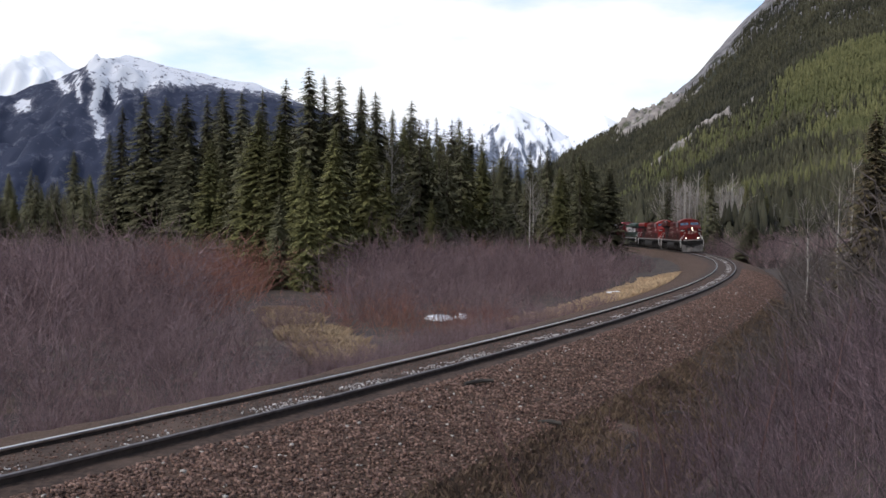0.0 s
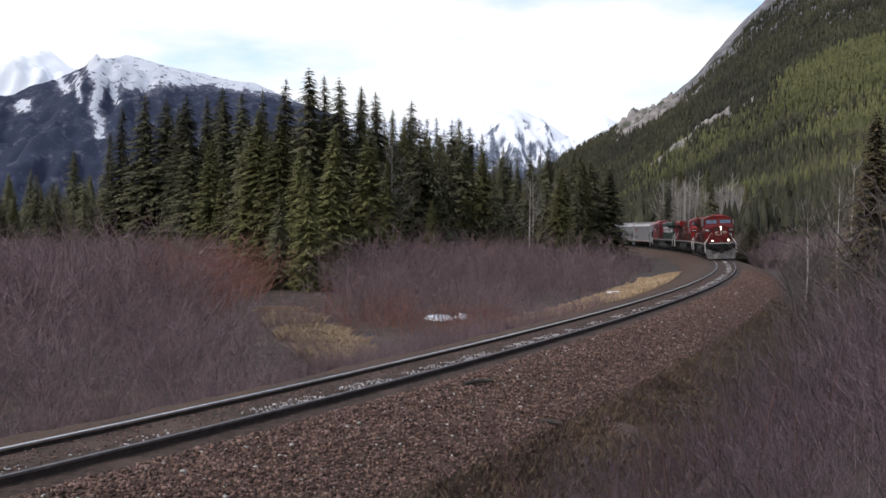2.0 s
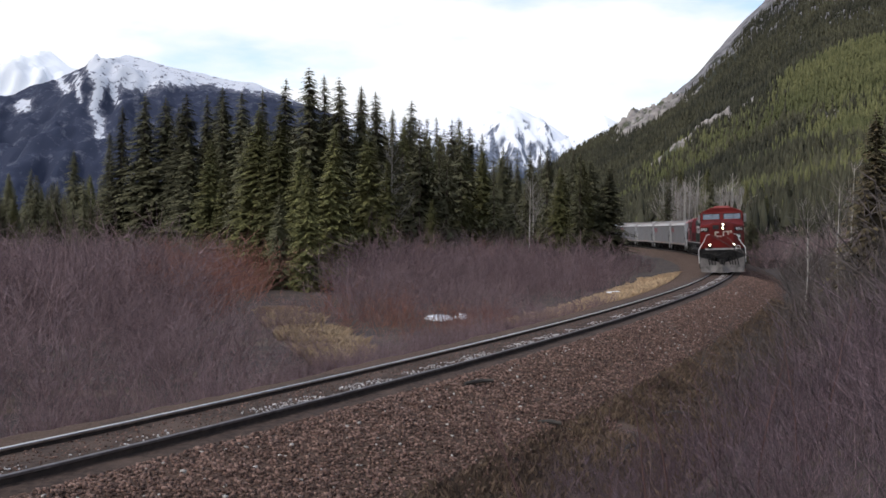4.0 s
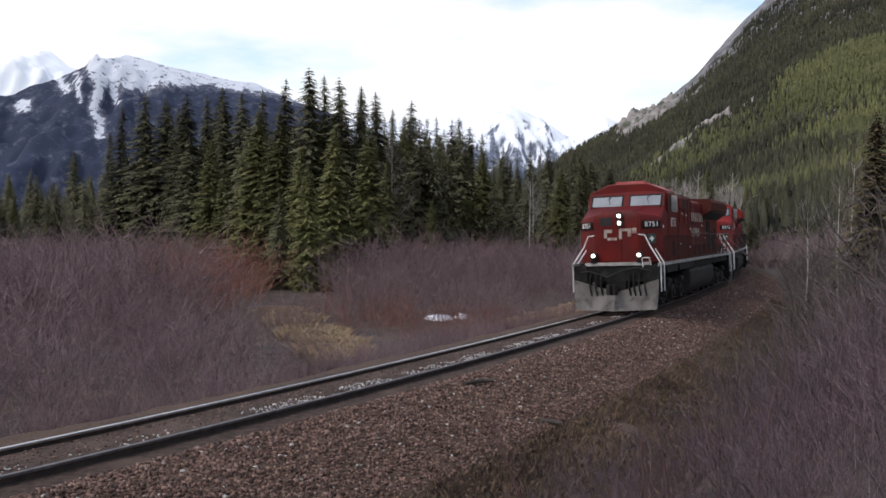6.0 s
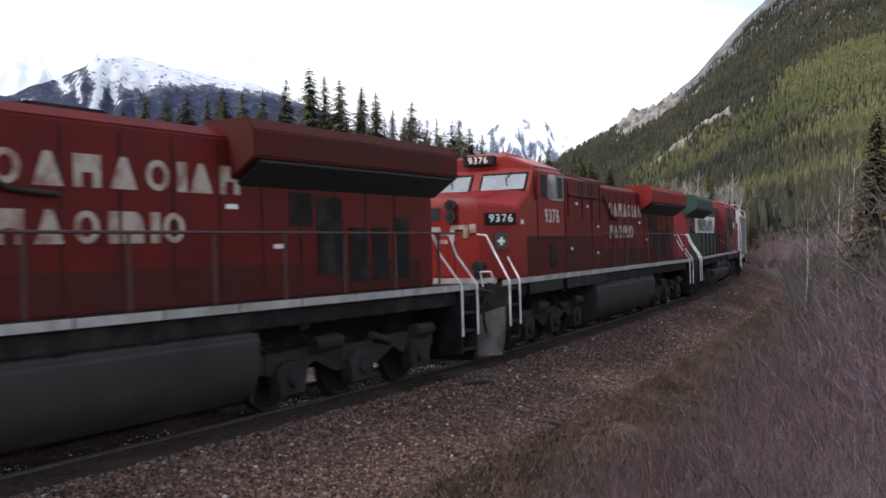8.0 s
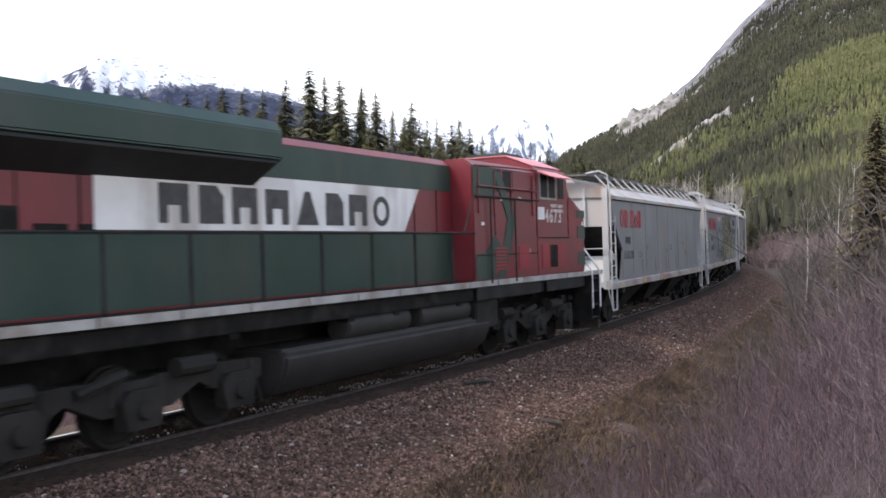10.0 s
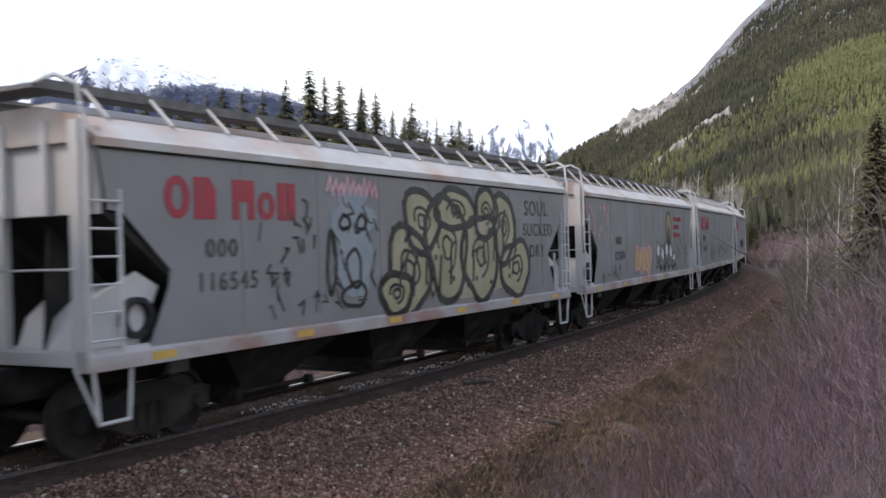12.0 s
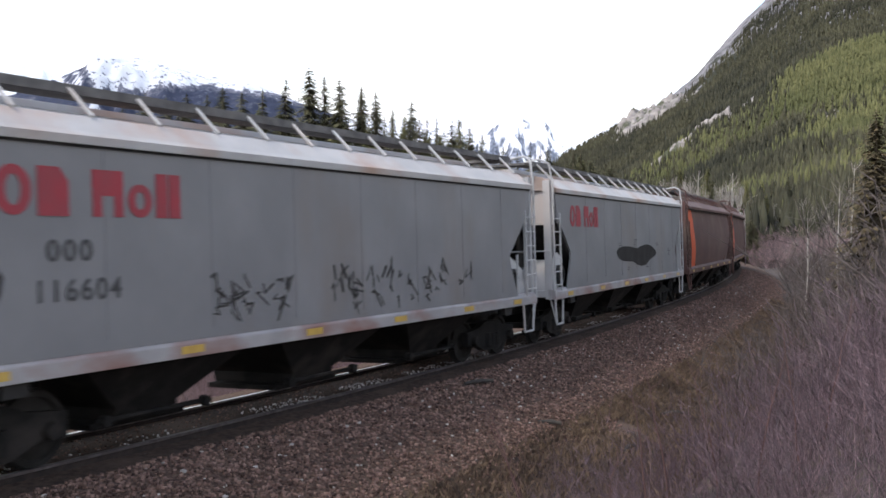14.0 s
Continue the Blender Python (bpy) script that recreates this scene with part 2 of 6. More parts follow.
TANK = material("dusty_tank_steel", (0.0216, 0.02074, 0.0203), (0.03672, 0.03456, 0.0337), 0.65, 0.0, spec=0.3, scale=1.6, bump=0.1, fine=12, stain=(0.03, 0.027, 0.026), stain_scale=1.0)
PLOW = material("weathered_plow_steel", (0.085, 0.075, 0.07), (0.15, 0.135, 0.125), 0.65, 0.3, scale=2.5, stretch=(1, 1, 0.3), bump=0.15, stain=(0.035, 0.03, 0.028), stain_scale=3)
WHITE = material("chalky_white_paint", (0.62, 0.6, 0.58), (0.78, 0.76, 0.74), 0.6, scale=2, stain=(0.36, 0.32, 0.29), stain_scale=2.2, stain_low=0.52, stain_high=0.75)
SILL_WHITE = material("dirty_white_sill_stripe", (0.26, 0.245, 0.235), (0.38, 0.365, 0.35), 0.6, scale=2.5, stain=(0.2, 0.16, 0.13), stain_scale=1.8, stain_low=0.5, stain_high=0.7)
GLASS = material("dark_cab_glass", (0.014, 0.02, 0.026), (0.02, 0.028, 0.034), 0.25, 0.0, scale=1, spec=0.25)
SKY_GLASS = material("reflecting_windshield_glass", (0.126, 0.1428, 0.1596), (0.1596, 0.1764, 0.1932), 0.1, 0.75, scale=2)
DARK = material("dark_opening", (0.008, 0.008, 0.009), (0.016, 0.015, 0.015), 0.8, scale=3)
ALLOY = material("bare_window_frame", (0.22, 0.21, 0.205), (0.32, 0.31, 0.3), 0.5, 0.4, scale=4)
LAMP_ON = lamp_material("lit_headlight", (1.0, 0.86, 0.66), 9.0)
GREEN = material("dark_green_paint", (0.008, 0.028, 0.02), (0.013, 0.04, 0.029), 0.5, scale=1.2, stain=(0.03, 0.04, 0.032), stain_scale=1.0, stain_stretch=(1, 1, 0.25), bump=0.04)
CRIMSON = material("crimson_paint", (0.161, 0.01104, 0.0184), (0.1196, 0.0092, 0.01564), 0.45, scale=1.2, stain=(0.13, 0.022, 0.026), stain_scale=0.9, stain_stretch=(1, 1, 0.25), bump=0.04)
SCARLET = material("scarlet_nose_paint", (0.6, 0.05, 0.03), (0.5, 0.04, 0.026), 0.45, scale=1.2, bump=0.04)
PINK = material("bleached_pink_visor", (0.62, 0.2, 0.22), (0.55, 0.15, 0.17), 0.5, scale=3)
BAND = material("streaked_white_band", (0.6, 0.58, 0.57), (0.72, 0.7, 0.69), 0.55, scale=1.5, stain=(0.4, 0.36, 0.34), stain_scale=1.6, stain_stretch=(1, 1, 0.2))
# one grey paint: flanks darkened for shade, roof and ends paled for light
HOPPER_SHADED = material("weathered_shaded_grey", (0.1546, 0.152, 0.1563), (0.1873, 0.1828, 0.1873), 0.6, scale=0.8, bump=0.06, fine=6, stain=(0.16, 0.135, 0.12), stain_scale=0.8, stain_low=0.55, stain_high=0.8, stain_stretch=(1, 1, 0.35))
HOPPER_TOP_LIT = material("rust_stained_lit_roof", (0.33, 0.32, 0.315), (0.4, 0.385, 0.375), 0.6, scale=1.2, bump=0.06, fine=6, stain=(0.32, 0.2, 0.14), stain_scale=0.55, stain_low=0.5, stain_high=0.72)
HOPPER_END_LIT = material("lit_grey_end_paint", (0.3588, 0.3549, 0.3549), (0.429, 0.4251, 0.4251), 0.6, scale=1.0, stain=(0.42, 0.37, 0.34), stain_scale=1.0, stain_stretch=(1, 1, 0.3))
RUSTY_SILL = material("rust_streaked_sill", (0.26, 0.245, 0.245), (0.33, 0.31, 0.31), 0.65, scale=1.5, stain=(0.22, 0.12, 0.1), stain_scale=1.3, stain_low=0.45, stain_high=0.62, stain_stretch=(0.5, 1, 1))
GRATE = material("dull_roof_grating", (0.085, 0.08, 0.078), (0.15, 0.14, 0.135), 0.75, 0.3, scale=4, bump=0.5, fine=30)
LETTER_RED = material("red_lettering", (0.27, 0.016, 0.03), (0.22, 0.022, 0.034), 0.55, scale=3)
LETTER_BLACK = material("black_lettering", (0.03, 0.03, 0.032), (0.06, 0.058, 0.06), 0.6, scale=5)
LETTER_CREAM = material("worn_cream_lettering", (0.36, 0.3, 0.25), (0.22, 0.11, 0.09), 0.6, scale=3, low=0.45, high=0.62)
LETTER_WHITE = material("white_lettering", (0.62, 0.56, 0.55), (0.5, 0.42, 0.41), 0.6, scale=4)
SPRAY_OLIVE = material("olive_spray_paint", (0.216, 0.204, 0.12), (0.276, 0.258, 0.162), 0.5, scale=2.2, stretch=(1, 1, 0.4), stain=(0.3, 0.25, 0.2), stain_scale=2)
SPRAY_BLACK = material("black_spray_paint", (0.02, 0.02, 0.021), (0.045, 0.042, 0.042), 0.5, scale=4)
SPRAY_BLUE = material("pale_blue_spray_paint", (0.165, 0.209, 0.2365), (0.22, 0.231, 0.2475), 0.55, scale=2)
SPRAY_PINK = material("pink_spray_paint", (0.5, 0.2, 0.26), (0.5, 0.33, 0.36), 0.55, scale=3)
SPRAY_YELLOW = material("yellow_spray_paint", (0.364, 0.273, 0.0845), (0.325, 0.195, 0.104), 0.55, scale=3)
SPRAY_WHITE = material("white_spray_paint", (0.434, 0.434, 0.441), (0.504, 0.497, 0.497), 0.55, scale=3)
REFLECTOR = material("yellow_reflective_tape", (0.5, 0.33, 0.07), (0.42, 0.26, 0.06), 0.4, scale=5)
STREAK = material("rust_streak", (0.2, 0.13, 0.055), (0.14, 0.095, 0.06), 0.7, scale=5)
GOLD = material("faded_gold_emblem", (0.32, 0.22, 0.1), (0.22, 0.16, 0.09), 0.6, scale=4)
MAROON = material("rust_brown_hopper_paint", (0.065, 0.028, 0.025), (0.1, 0.048, 0.04), 0.6, scale=0.9, stain=(0.13, 0.088, 0.068), stain_scale=0.6, stain_low=0.5, stain_high=0.7, bump=0.06)
ORANGE = material("orange_end_stripe", (0.55, 0.1, 0.035), (0.46, 0.08, 0.03), 0.55, scale=2)
WOOD = material("weathered_log", (0.03, 0.025, 0.022), (0.07, 0.06, 0.05), 0.95, scale=5, bump=0.4)


# ---- mesh helpers ----
class Shape:
    """Collects vertices and faces of one mesh."""

    def __init__(self):
        self.v, self.f = [], []

    def add(self, verts, faces):
        o = len(self.v)
        self.v += [tuple(p) for p in verts]
        self.f += [tuple(i + o for i in q) for q in faces]
        return self

    def box(self, x0, x1, y0, y1, z0, z1, m=None):
        p = [Vector((x, y, z)) for x in (x0, x1) for y in (y0, y1) for z in (z0, z1)]
        if m:
            p = [m @ q for q in p]
        return self.add(p, [(0, 1, 3, 2), (4, 6, 7, 5), (0, 4, 5, 1), (2, 3, 7, 6), (0, 2, 6, 4), (1, 5, 7, 3)])

    def prism(self, poly, axis, a, b):
        """A polygon drawn in the plane across the axis, drawn out from a to b. 'x': (y, z), 'y': (x, z), 'z': (x, y)."""
        put = {"x": lambda u, v, w: (w, u, v), "y": lambda u, v, w: (u, w, v), "z": lambda u, v, w: (u, v, w)}[axis]
        k = len(poly)
        pts = [put(u, v, a) for u, v in poly] + [put(u, v, b) for u, v in poly]
        return self.add(pts, [tuple(range(k)), tuple(range(2 * k - 1, k - 1, -1))] + [(i, i + k, (i + 1) % k + k, (i + 1) % k) for i in range(k)])

    def loft(self, rings):
        """Closed rings of equal length joined one to the next, capped at both ends."""
        k = len(rings[0])
        faces = [tuple(range(k - 1, -1, -1)), tuple(range((len(rings) - 1) * k, len(rings) * k))]
        for r in range(len(rings) - 1):
            faces += [(r * k + i, r * k + (i + 1) % k, (r + 1) * k + (i + 1) % k, (r + 1) * k + i) for i in range(k)]
        return self.add([p for ring in rings for p in ring], faces)

    def rod(self, a, b, r0, r1=None, n=8):
        a, b = Vector(a), Vector(b)
        r1 = r0 if r1 is None else r1
        d = (b - a).normalized()
        u = d.orthogonal().normalized()
        w = d.cross(u)
        ring = lambda c, r: [c + (u * math.cos(t) + w * math.sin(t)) * r for t in (2 * math.pi * i / n for i in range(n))]
        return self.loft([ring(a, r0), ring(b, r1)])

    def pipe(self, path, r, n=6):
        for a, b in zip(path, path[1:]):
            self.rod(a, b, r, r, n)
        return self


def mesh_of(name, shape, mat, bevel=0.0, smooth=35):
    me = bpy.data.meshes.new(name)
    me.from_pydata(shape.v, [], shape.f)
    bm = bmesh.new()
    bm.from_mesh(me)
    bmesh.ops.recalc_face_normals(bm, faces=bm.faces)
    if bevel:
        bmesh.ops.bevel(bm, geom=[e for e in bm.edges if len(e.link_faces) == 2 and e.calc_face_angle() > 0.5], offset=bevel, segments=2, affect="EDGES", clamp_overlap=True)
    bm.to_mesh(me)
    bm.free()
    me.materials.append(mat)
    if smooth:
        me.shade_smooth()
        me.set_sharp_from_angle(angle=radians(smooth))
    return me


def part(name, shape, mat, parent=None, label="", bevel=0.0, smooth=35):
    ob = new(name, mesh_of(name, shape, mat, bevel, smooth))
    if parent:
        ob.parent = parent
    return tagged(ob, label=label)


def thing(name, label, category, group="", kind=""):
    return tagged(new(name), label, category, group, kind)


def fast_mesh(name, verts, faces, mat, smooth=False):
    """A mesh from arrays; all faces have equally many corners."""
    verts, faces = np.asarray(verts, np.float32), np.asarray(faces, np.int32)
    me = bpy.data.meshes.new(name)
    me.vertices.add(len(verts))
    me.vertices.foreach_set("co", verts.ravel())
    k = faces.shape[1]
    me.loops.add(faces.size)
    me.loops.foreach_set("vertex_index", faces.ravel())
    me.polygons.add(len(faces))
    me.polygons.foreach_set("loop_start", np.arange(0, faces.size, k, dtype=np.int32))
    me.polygons.foreach_set("loop_total", np.full(len(faces), k, np.int32))
    me.update(calc_edges=True)
    me.materials.append(mat)
    if smooth:
        me.shade_smooth()
    return me


def sheet(name, xs, ys, height, mat, smooth=True):
    gx, gy = np.meshgrid(xs, ys, indexing="ij")
    v = np.stack([gx, gy, height(gx, gy)], -1).reshape(-1, 3)
    n, m = len(xs), len(ys)
    i = (np.arange(n - 1)[:, None] * m + np.arange(m - 1)[None]).ravel()
    return fast_mesh(name, v, np.stack([i, i + m, i + m + 1, i + 1], -1), mat, smooth)


def rough(x, y, scale, octaves=4, seed=0.0):
    """Smooth value noise on arrays, about -1 to 1."""
    total, amp, norm = np.zeros_like(np.asarray(x, float)), 1.0, 0.0
    for o in range(octaves):
        u, v = np.asarray(x, float) / scale + 17.3 * o + seed, np.asarray(y, float) / scale - 9.1 * o + seed * 1.7
        iu, iv = np.floor(u), np.floor(v)
        fu, fv = u - iu, v - iv
        fu, fv = fu * fu * (3 - 2 * fu), fv * fv * (3 - 2 * fv)
        hsh = lambda a, b: (np.sin(a * 127.1 + b * 311.7) * 43758.5453) % 1.0
        top = hsh(iu, iv) * (1 - fu) + hsh(iu + 1, iv) * fu
        low = hsh(iu, iv + 1) * (1 - fu) + hsh(iu + 1, iv + 1) * fu
        total += amp * ((top * (1 - fv) + low * fv) * 2 - 1)
        norm += amp
        amp, scale = amp * 0.5, scale * 0.5
    return total / norm


# ---- the track's line: metres along it, going away from the eye, and its curvature ----
BEND_AT = [-5, 10, 30, 50, 70, 90, 105, 120, 135, 150, 170, 190, 230]
BEND = [-0.0091, -0.0034, -0.0027, -0.0029, -0.0029, -0.0027, -0.0031, -0.0029, -0.0031, -0.0026, -0.0019, -0.0017, -0.002]
LINE_S = np.arange(-170, 460, 0.5)
_k = np.interp(LINE_S, BEND_AT, BEND)
_th = np.concatenate([[0], np.cumsum((_k[1:] + _k[:-1]) * 0.25)])
_zero = int(np.argmin(abs(LINE_S)))
LINE_H = _th - _th[_zero] + 0.5294
_sx, _sy = np.sin(LINE_H), np.cos(LINE_H)
LINE_X = np.concatenate([[0], np.cumsum((_sx[1:] + _sx[:-1]) * 0.25)])
LINE_Y = np.concatenate([[0], np.cumsum((_sy[1:] + _sy[:-1]) * 0.25)])
LINE_X, LINE_Y = LINE_X - LINE_X[_zero] - 5.481, LINE_Y - LINE_Y[_zero] + 12.0
CANT = 0.066 / 1.5                                   # the outer rail lies higher


def on_line(s, o=0.0):
    """World x, y of the place s along the track and o to the side of the eye."""
    x, y, h = np.interp(s, LINE_S, LINE_X), np.interp(s, LINE_S, LINE_Y), np.interp(s, LINE_S, LINE_H)
    return x + np.cos(h) * o, y - np.sin(h) * o


def beside(x, y):
    """s and o of places in the world."""
    x, y = np.asarray(x, float), np.asarray(y, float)
    best, bs, bo = np.full(x.shape, 1e18), np.zeros(x.shape), np.zeros(x.shape)
    for i in range(0, len(LINE_S), 4):
        dx, dy = x - LINE_X[i], y - LINE_Y[i]
        d = dx * dx + dy * dy
        near = d < best
        best = np.where(near, d, best)
        bs = np.where(near, LINE_S[i], bs)
        bo = np.where(near, dx * np.cos(LINE_H[i]) - dy * np.sin(LINE_H[i]), bo)
    side = np.sqrt(best) * np.sign(bo)
    return bs, np.where(np.abs(bo) < 12, bo, side)


BED_O = [-60, -9, -6.5, -4.3, -2.3, -1.5, -0.85, -0.7, 0.68, 0.82, 1.5, 2.2, 4.4, 5.6, 8.0, 10.5, 14, 30, 60]
BED_Z = [-1.6, -1.55, -1.4, -1.0, -0.34, -0.2, -0.165, -0.145, -0.09, -0.115, -0.14, -0.28, -1.0, -1.05, -0.1, 1.2, 1.5, 1.8, 4.0]


def ground_height(x, y):
    s, o = beside(x, y)
    z = np.interp(o, BED_O, BED_Z)
    z = np.where(o > 60, 4.0 + (o - 60) * 0.03, z)
    # past the first bend the outer bank is lower
    out = np.clip((s - 18) / 25, 0, 1)
    z = np.where(o > 5.6, z * (1 - out) + (-1.0 + np.clip(o - 5.6, 0, 60) * 0.035) * out, z)
    wild = np.clip((np.abs(o) - 3.5) / 4, 0, 1)
    return z + wild * (rough(x, y, 6.0, 3) * 0.16 + rough(x, y, 40, 2, 3.0) * 0.25)


def stretch_axis(lo, a, b, hi, step):
    mid = list(np.arange(a, b, step))
    up, down, d = [b], [], step
    while up[-1] < hi:
        d *= 1.16
        up.append(up[-1] + d)
    d, q = step, a
    while q > lo:
        d *= 1.16
        q -= d
        down.append(q)
    return np.array(down[::-1] + mid + up)


GROUND_X, GROUND_Y = stretch_axis(-4000, -40, 45, 3500, 0.7), stretch_axis(-1500, -8, 110, 4700, 0.8)
ground = new("ground", sheet("ground", GROUND_X, GROUND_Y, lambda x, y: ground_height(x, y) - 0.07 * (np.abs(beside(x, y)[1]) < 4.6), SOIL))
tagged(ground, "brown valley floor of soil, dead leaves and matted grass", "ground", kind="structure")


def bed_height(o, x, y):
    z = np.interp(o, BED_O, BED_Z) + rough(x, y, 0.5, 3) * 0.05 * np.clip((np.abs(o) - 1.2) * 2, 0.25, 1) + rough(x, y, 2.5, 2, 5.0) * 0.05 * (np.abs(o) > 2)
    return z - np.clip((np.abs(o) - 3.6) / 0.8, 0, 1) * 0.12 + 0.02


def build_bed():
    ss, oo = np.arange(-22, 215, 0.3), np.arange(-4.4, 4.61, 0.18)
    gs, go = np.meshgrid(ss, oo, indexing="ij")
    x, y = on_line(gs, go)
    z = bed_height(go, x, y)
    n, m = len(ss), len(oo)
    i = (np.arange(n - 1)[:, None] * m + np.arange(m - 1)[None]).ravel()
    me = fast_mesh("ballast_bed", np.stack([x, y, z], -1).reshape(-1, 3), np.stack([i, i + m, i + m + 1, i + 1], -1), BALLAST, True)
    me.materials.append(OILY)
    # oil-fouled band, drawn wider to put the train's shade into the ballast too
    fouled = np.abs(go[:-1, :-1].ravel() + 0.09 + rough(gs[:-1, :-1].ravel(), go[:-1, :-1].ravel(), 0.8, 3, 4.0) * 0.4) < 1.45
    me.polygons.foreach_set("material_index", fouled.astype(np.int32))
    tagged(new("ballast_bed", me), "grey-brown crushed stone bed with sloping shoulders under the rails", "track bed", kind="structure")


build_bed()


def build_stones(name, count, mat, s_range, o_range, size, seed, label, patchy=False):
    rng = np.random.default_rng(seed)
    s = s_range[0] + (s_range[1] - s_range[0]) * rng.random(count) ** 1.7
    o = rng.uniform(*o_range, count)
    if patchy:
        keep = rng.random(count) < np.clip(0.85 - 2.2 * np.abs(rough(s, s * 0, 1.3, 3, 6.0)), 0.03, 1)
        s, o = s[keep], o[keep]
        count = len(s)
    x, y = on_line(s, o)
    z = bed_height(o, x, y) + (0.015 if patchy else 0.006)
    r = rng.uniform(*size, count) * 0.5
    cube = np.array([[a, b, c] for a in (-1, 1) for b in (-1, 1) for c in (-1, 1)], float)
    v = cube[None] * rng.uniform(0.45, 1.05, (count, 8, 3)) * r[:, None, None] * rng.uniform(0.6, 1.3, (count, 1, 3))
    a = rng.uniform(0, 6.28, count)
    ca, sa = np.cos(a)[:, None], np.sin(a)[:, None]
    v = np.stack([v[..., 0] * ca - v[..., 1] * sa, v[..., 0] * sa + v[..., 1] * ca, v[..., 2]], -1)
    v += np.stack([x, y, z], -1)[:, None]
    q = np.array([(0, 1, 3, 2), (4, 6, 7, 5), (0, 4, 5, 1), (2, 3, 7, 6), (0, 2, 6, 4), (1, 5, 7, 3)])
    f = (q[None] + (np.arange(count) * 8)[:, None, None]).reshape(-1, 4)
    tagged(new(name, fast_mesh(name, v.reshape(-1, 3), f, mat)), label, "gravel", kind="stuff")


build_stones("ballast_stones", 100000, STONE, (-4, 75), (1.2, 5.1), (0.018, 0.06), 1, "loose brown and grey crushed stones on the track shoulder")
build_stones("pale_stones", 750, PALE_STONE, (-4, 50), (1.4, 4.6), (0.02, 0.07), 2, "scattered pale stones among the darker ballast")
build_stones("spilled_grain", 9000, GRAIN, (-6, 120), (0.02, 0.42), (0.012, 0.036), 7, "pale grain spilled in patches along the rail", True)
build_stones("crib_stones", 5000, STONE, (-6, 60), (-0.65, 0.3), (0.012, 0.035), 3, "small crushed stones between the rails")


def build_track():
    track = thing("railway_track", "single railway track curving away on a stone bed", "railway track", kind="structure")
    head = [(-0.036, -0.035), (-0.036, -0.006), (-0.028, 0.0), (0.028, 0.0), (0.036, -0.006), (0.036, -0.035)]
    web = [(-0.075, -0.171), (-0.075, -0.16), (-0.012, -0.14), (-0.009, -0.045), (-0.036, -0.035), (0.036, -0.035), (0.009, -0.045), (0.012, -0.14), (0.075, -0.16), (0.075, -0.171)]
    ss = np.arange(-22, 330, 1.0)
    for side in (-0.753, 0.753):
        def sweep(profile, mat, name, parent):
            sh, rings = Shape(), []
            for s in ss:
                rings.append([(*[float(c) for c in on_line(s, side + u)], w + CANT * side) for u, w in profile])
            sh.loft(rings)
            return part(name, sh, mat, parent)
        rail = sweep(web, RAIL_SIDE, "rail", track)
        rail["label"] = "rusty steel rail"
        sweep(head, RAIL_TOP if side < 0 else GREASY_TOP, "rail_head", rail)["label"] = "polished running surface" if side < 0 else "dull greased running surface"
    tie = mesh_of("tie", Shape().box(-0.115, 0.115, -1.3, 1.3, -0.36, -0.186), TIE, 0.012)
    plate = mesh_of("tie_plate", Shape().box(-0.09, 0.09, -0.18, 0.14, -0.19, -0.166).box(-0.02, 0.02, 0.085, 0.11, -0.17, -0.13).box(-0.02, 0.02, -0.11, -0.085, -0.17, -0.13).box(0.1, 0.13, -0.09, 0.09, -0.18, -0.145), PLATE)
    rng = random.Random(4)
    s, count = -14.0, 0
    while count < 290:
        x, y = on_line(s)
        turn = math.degrees(float(np.interp(s, LINE_S, LINE_H)))
        m = pose(float(x), float(y), rng.uniform(-0.012, 0.004), 0, -math.degrees(CANT) * 0, 90 - turn + rng.uniform(-1.2, 1.2)) @ pose(0, 0, 0, -math.degrees(CANT))
        ob = new("tie", tie)
        ob.parent, ob.matrix_basis = track, m
        if count < 140:
            for side in (-0.753, 0.753):
                pl = new("tie_plate", plate)
                pl.parent, pl.matrix_basis = ob, pose(0, side, 0, 0, 0, 0 if side > 0 else 180)
        s += 0.52 if count < 220 else 0.9
        count += 1


# ---- mountains and hills ----
def ridge_noise(x, y, scale, seed):
    return 1 - np.abs(rough(x, y, scale, 5, seed)) * 2


def range_sheet(name, cx, cz, line_y, xs, ys, mat, label, fold_size, seed, cover=None):
    def height(x, y):
        crest = np.interp(x, cx, cz)
        line = line_y + rough(x, 0 * x, 900, 2, 2.0) * 120
        d = np.abs(y - line)
        fold = ridge_noise(x + 0.35 * (y - 4000), 0.25 * y, fold_size, seed)
        fine_fold = ridge_noise(x - 0.2 * y, 0.4 * y, 110, 4.0)
        away = np.clip(d / 350, 0, 1)
        return np.maximum(-4.0, crest - d * 0.6 + away * (fold * 95 + fine_fold * 45 + ridge_noise(x, 0.3 * y, 48, 6.0) * 16) + rough(x, y, 70, 5, 1.0) * 30 * (0.3 + away))

    me = sheet(name, xs, ys, height, mat)
    if cover:
        v = np.empty(len(me.vertices) * 3, np.float32)
        me.vertices.foreach_get("co", v)
        v = v.reshape(-1, 3)
        me.attributes.new("snow_cover", "FLOAT", "POINT").data.foreach_set("value", cover(v[:, 0], v[:, 1], v[:, 2]).astype(np.float32))
    tagged(new(name, me), label, "mountain", kind="structure")


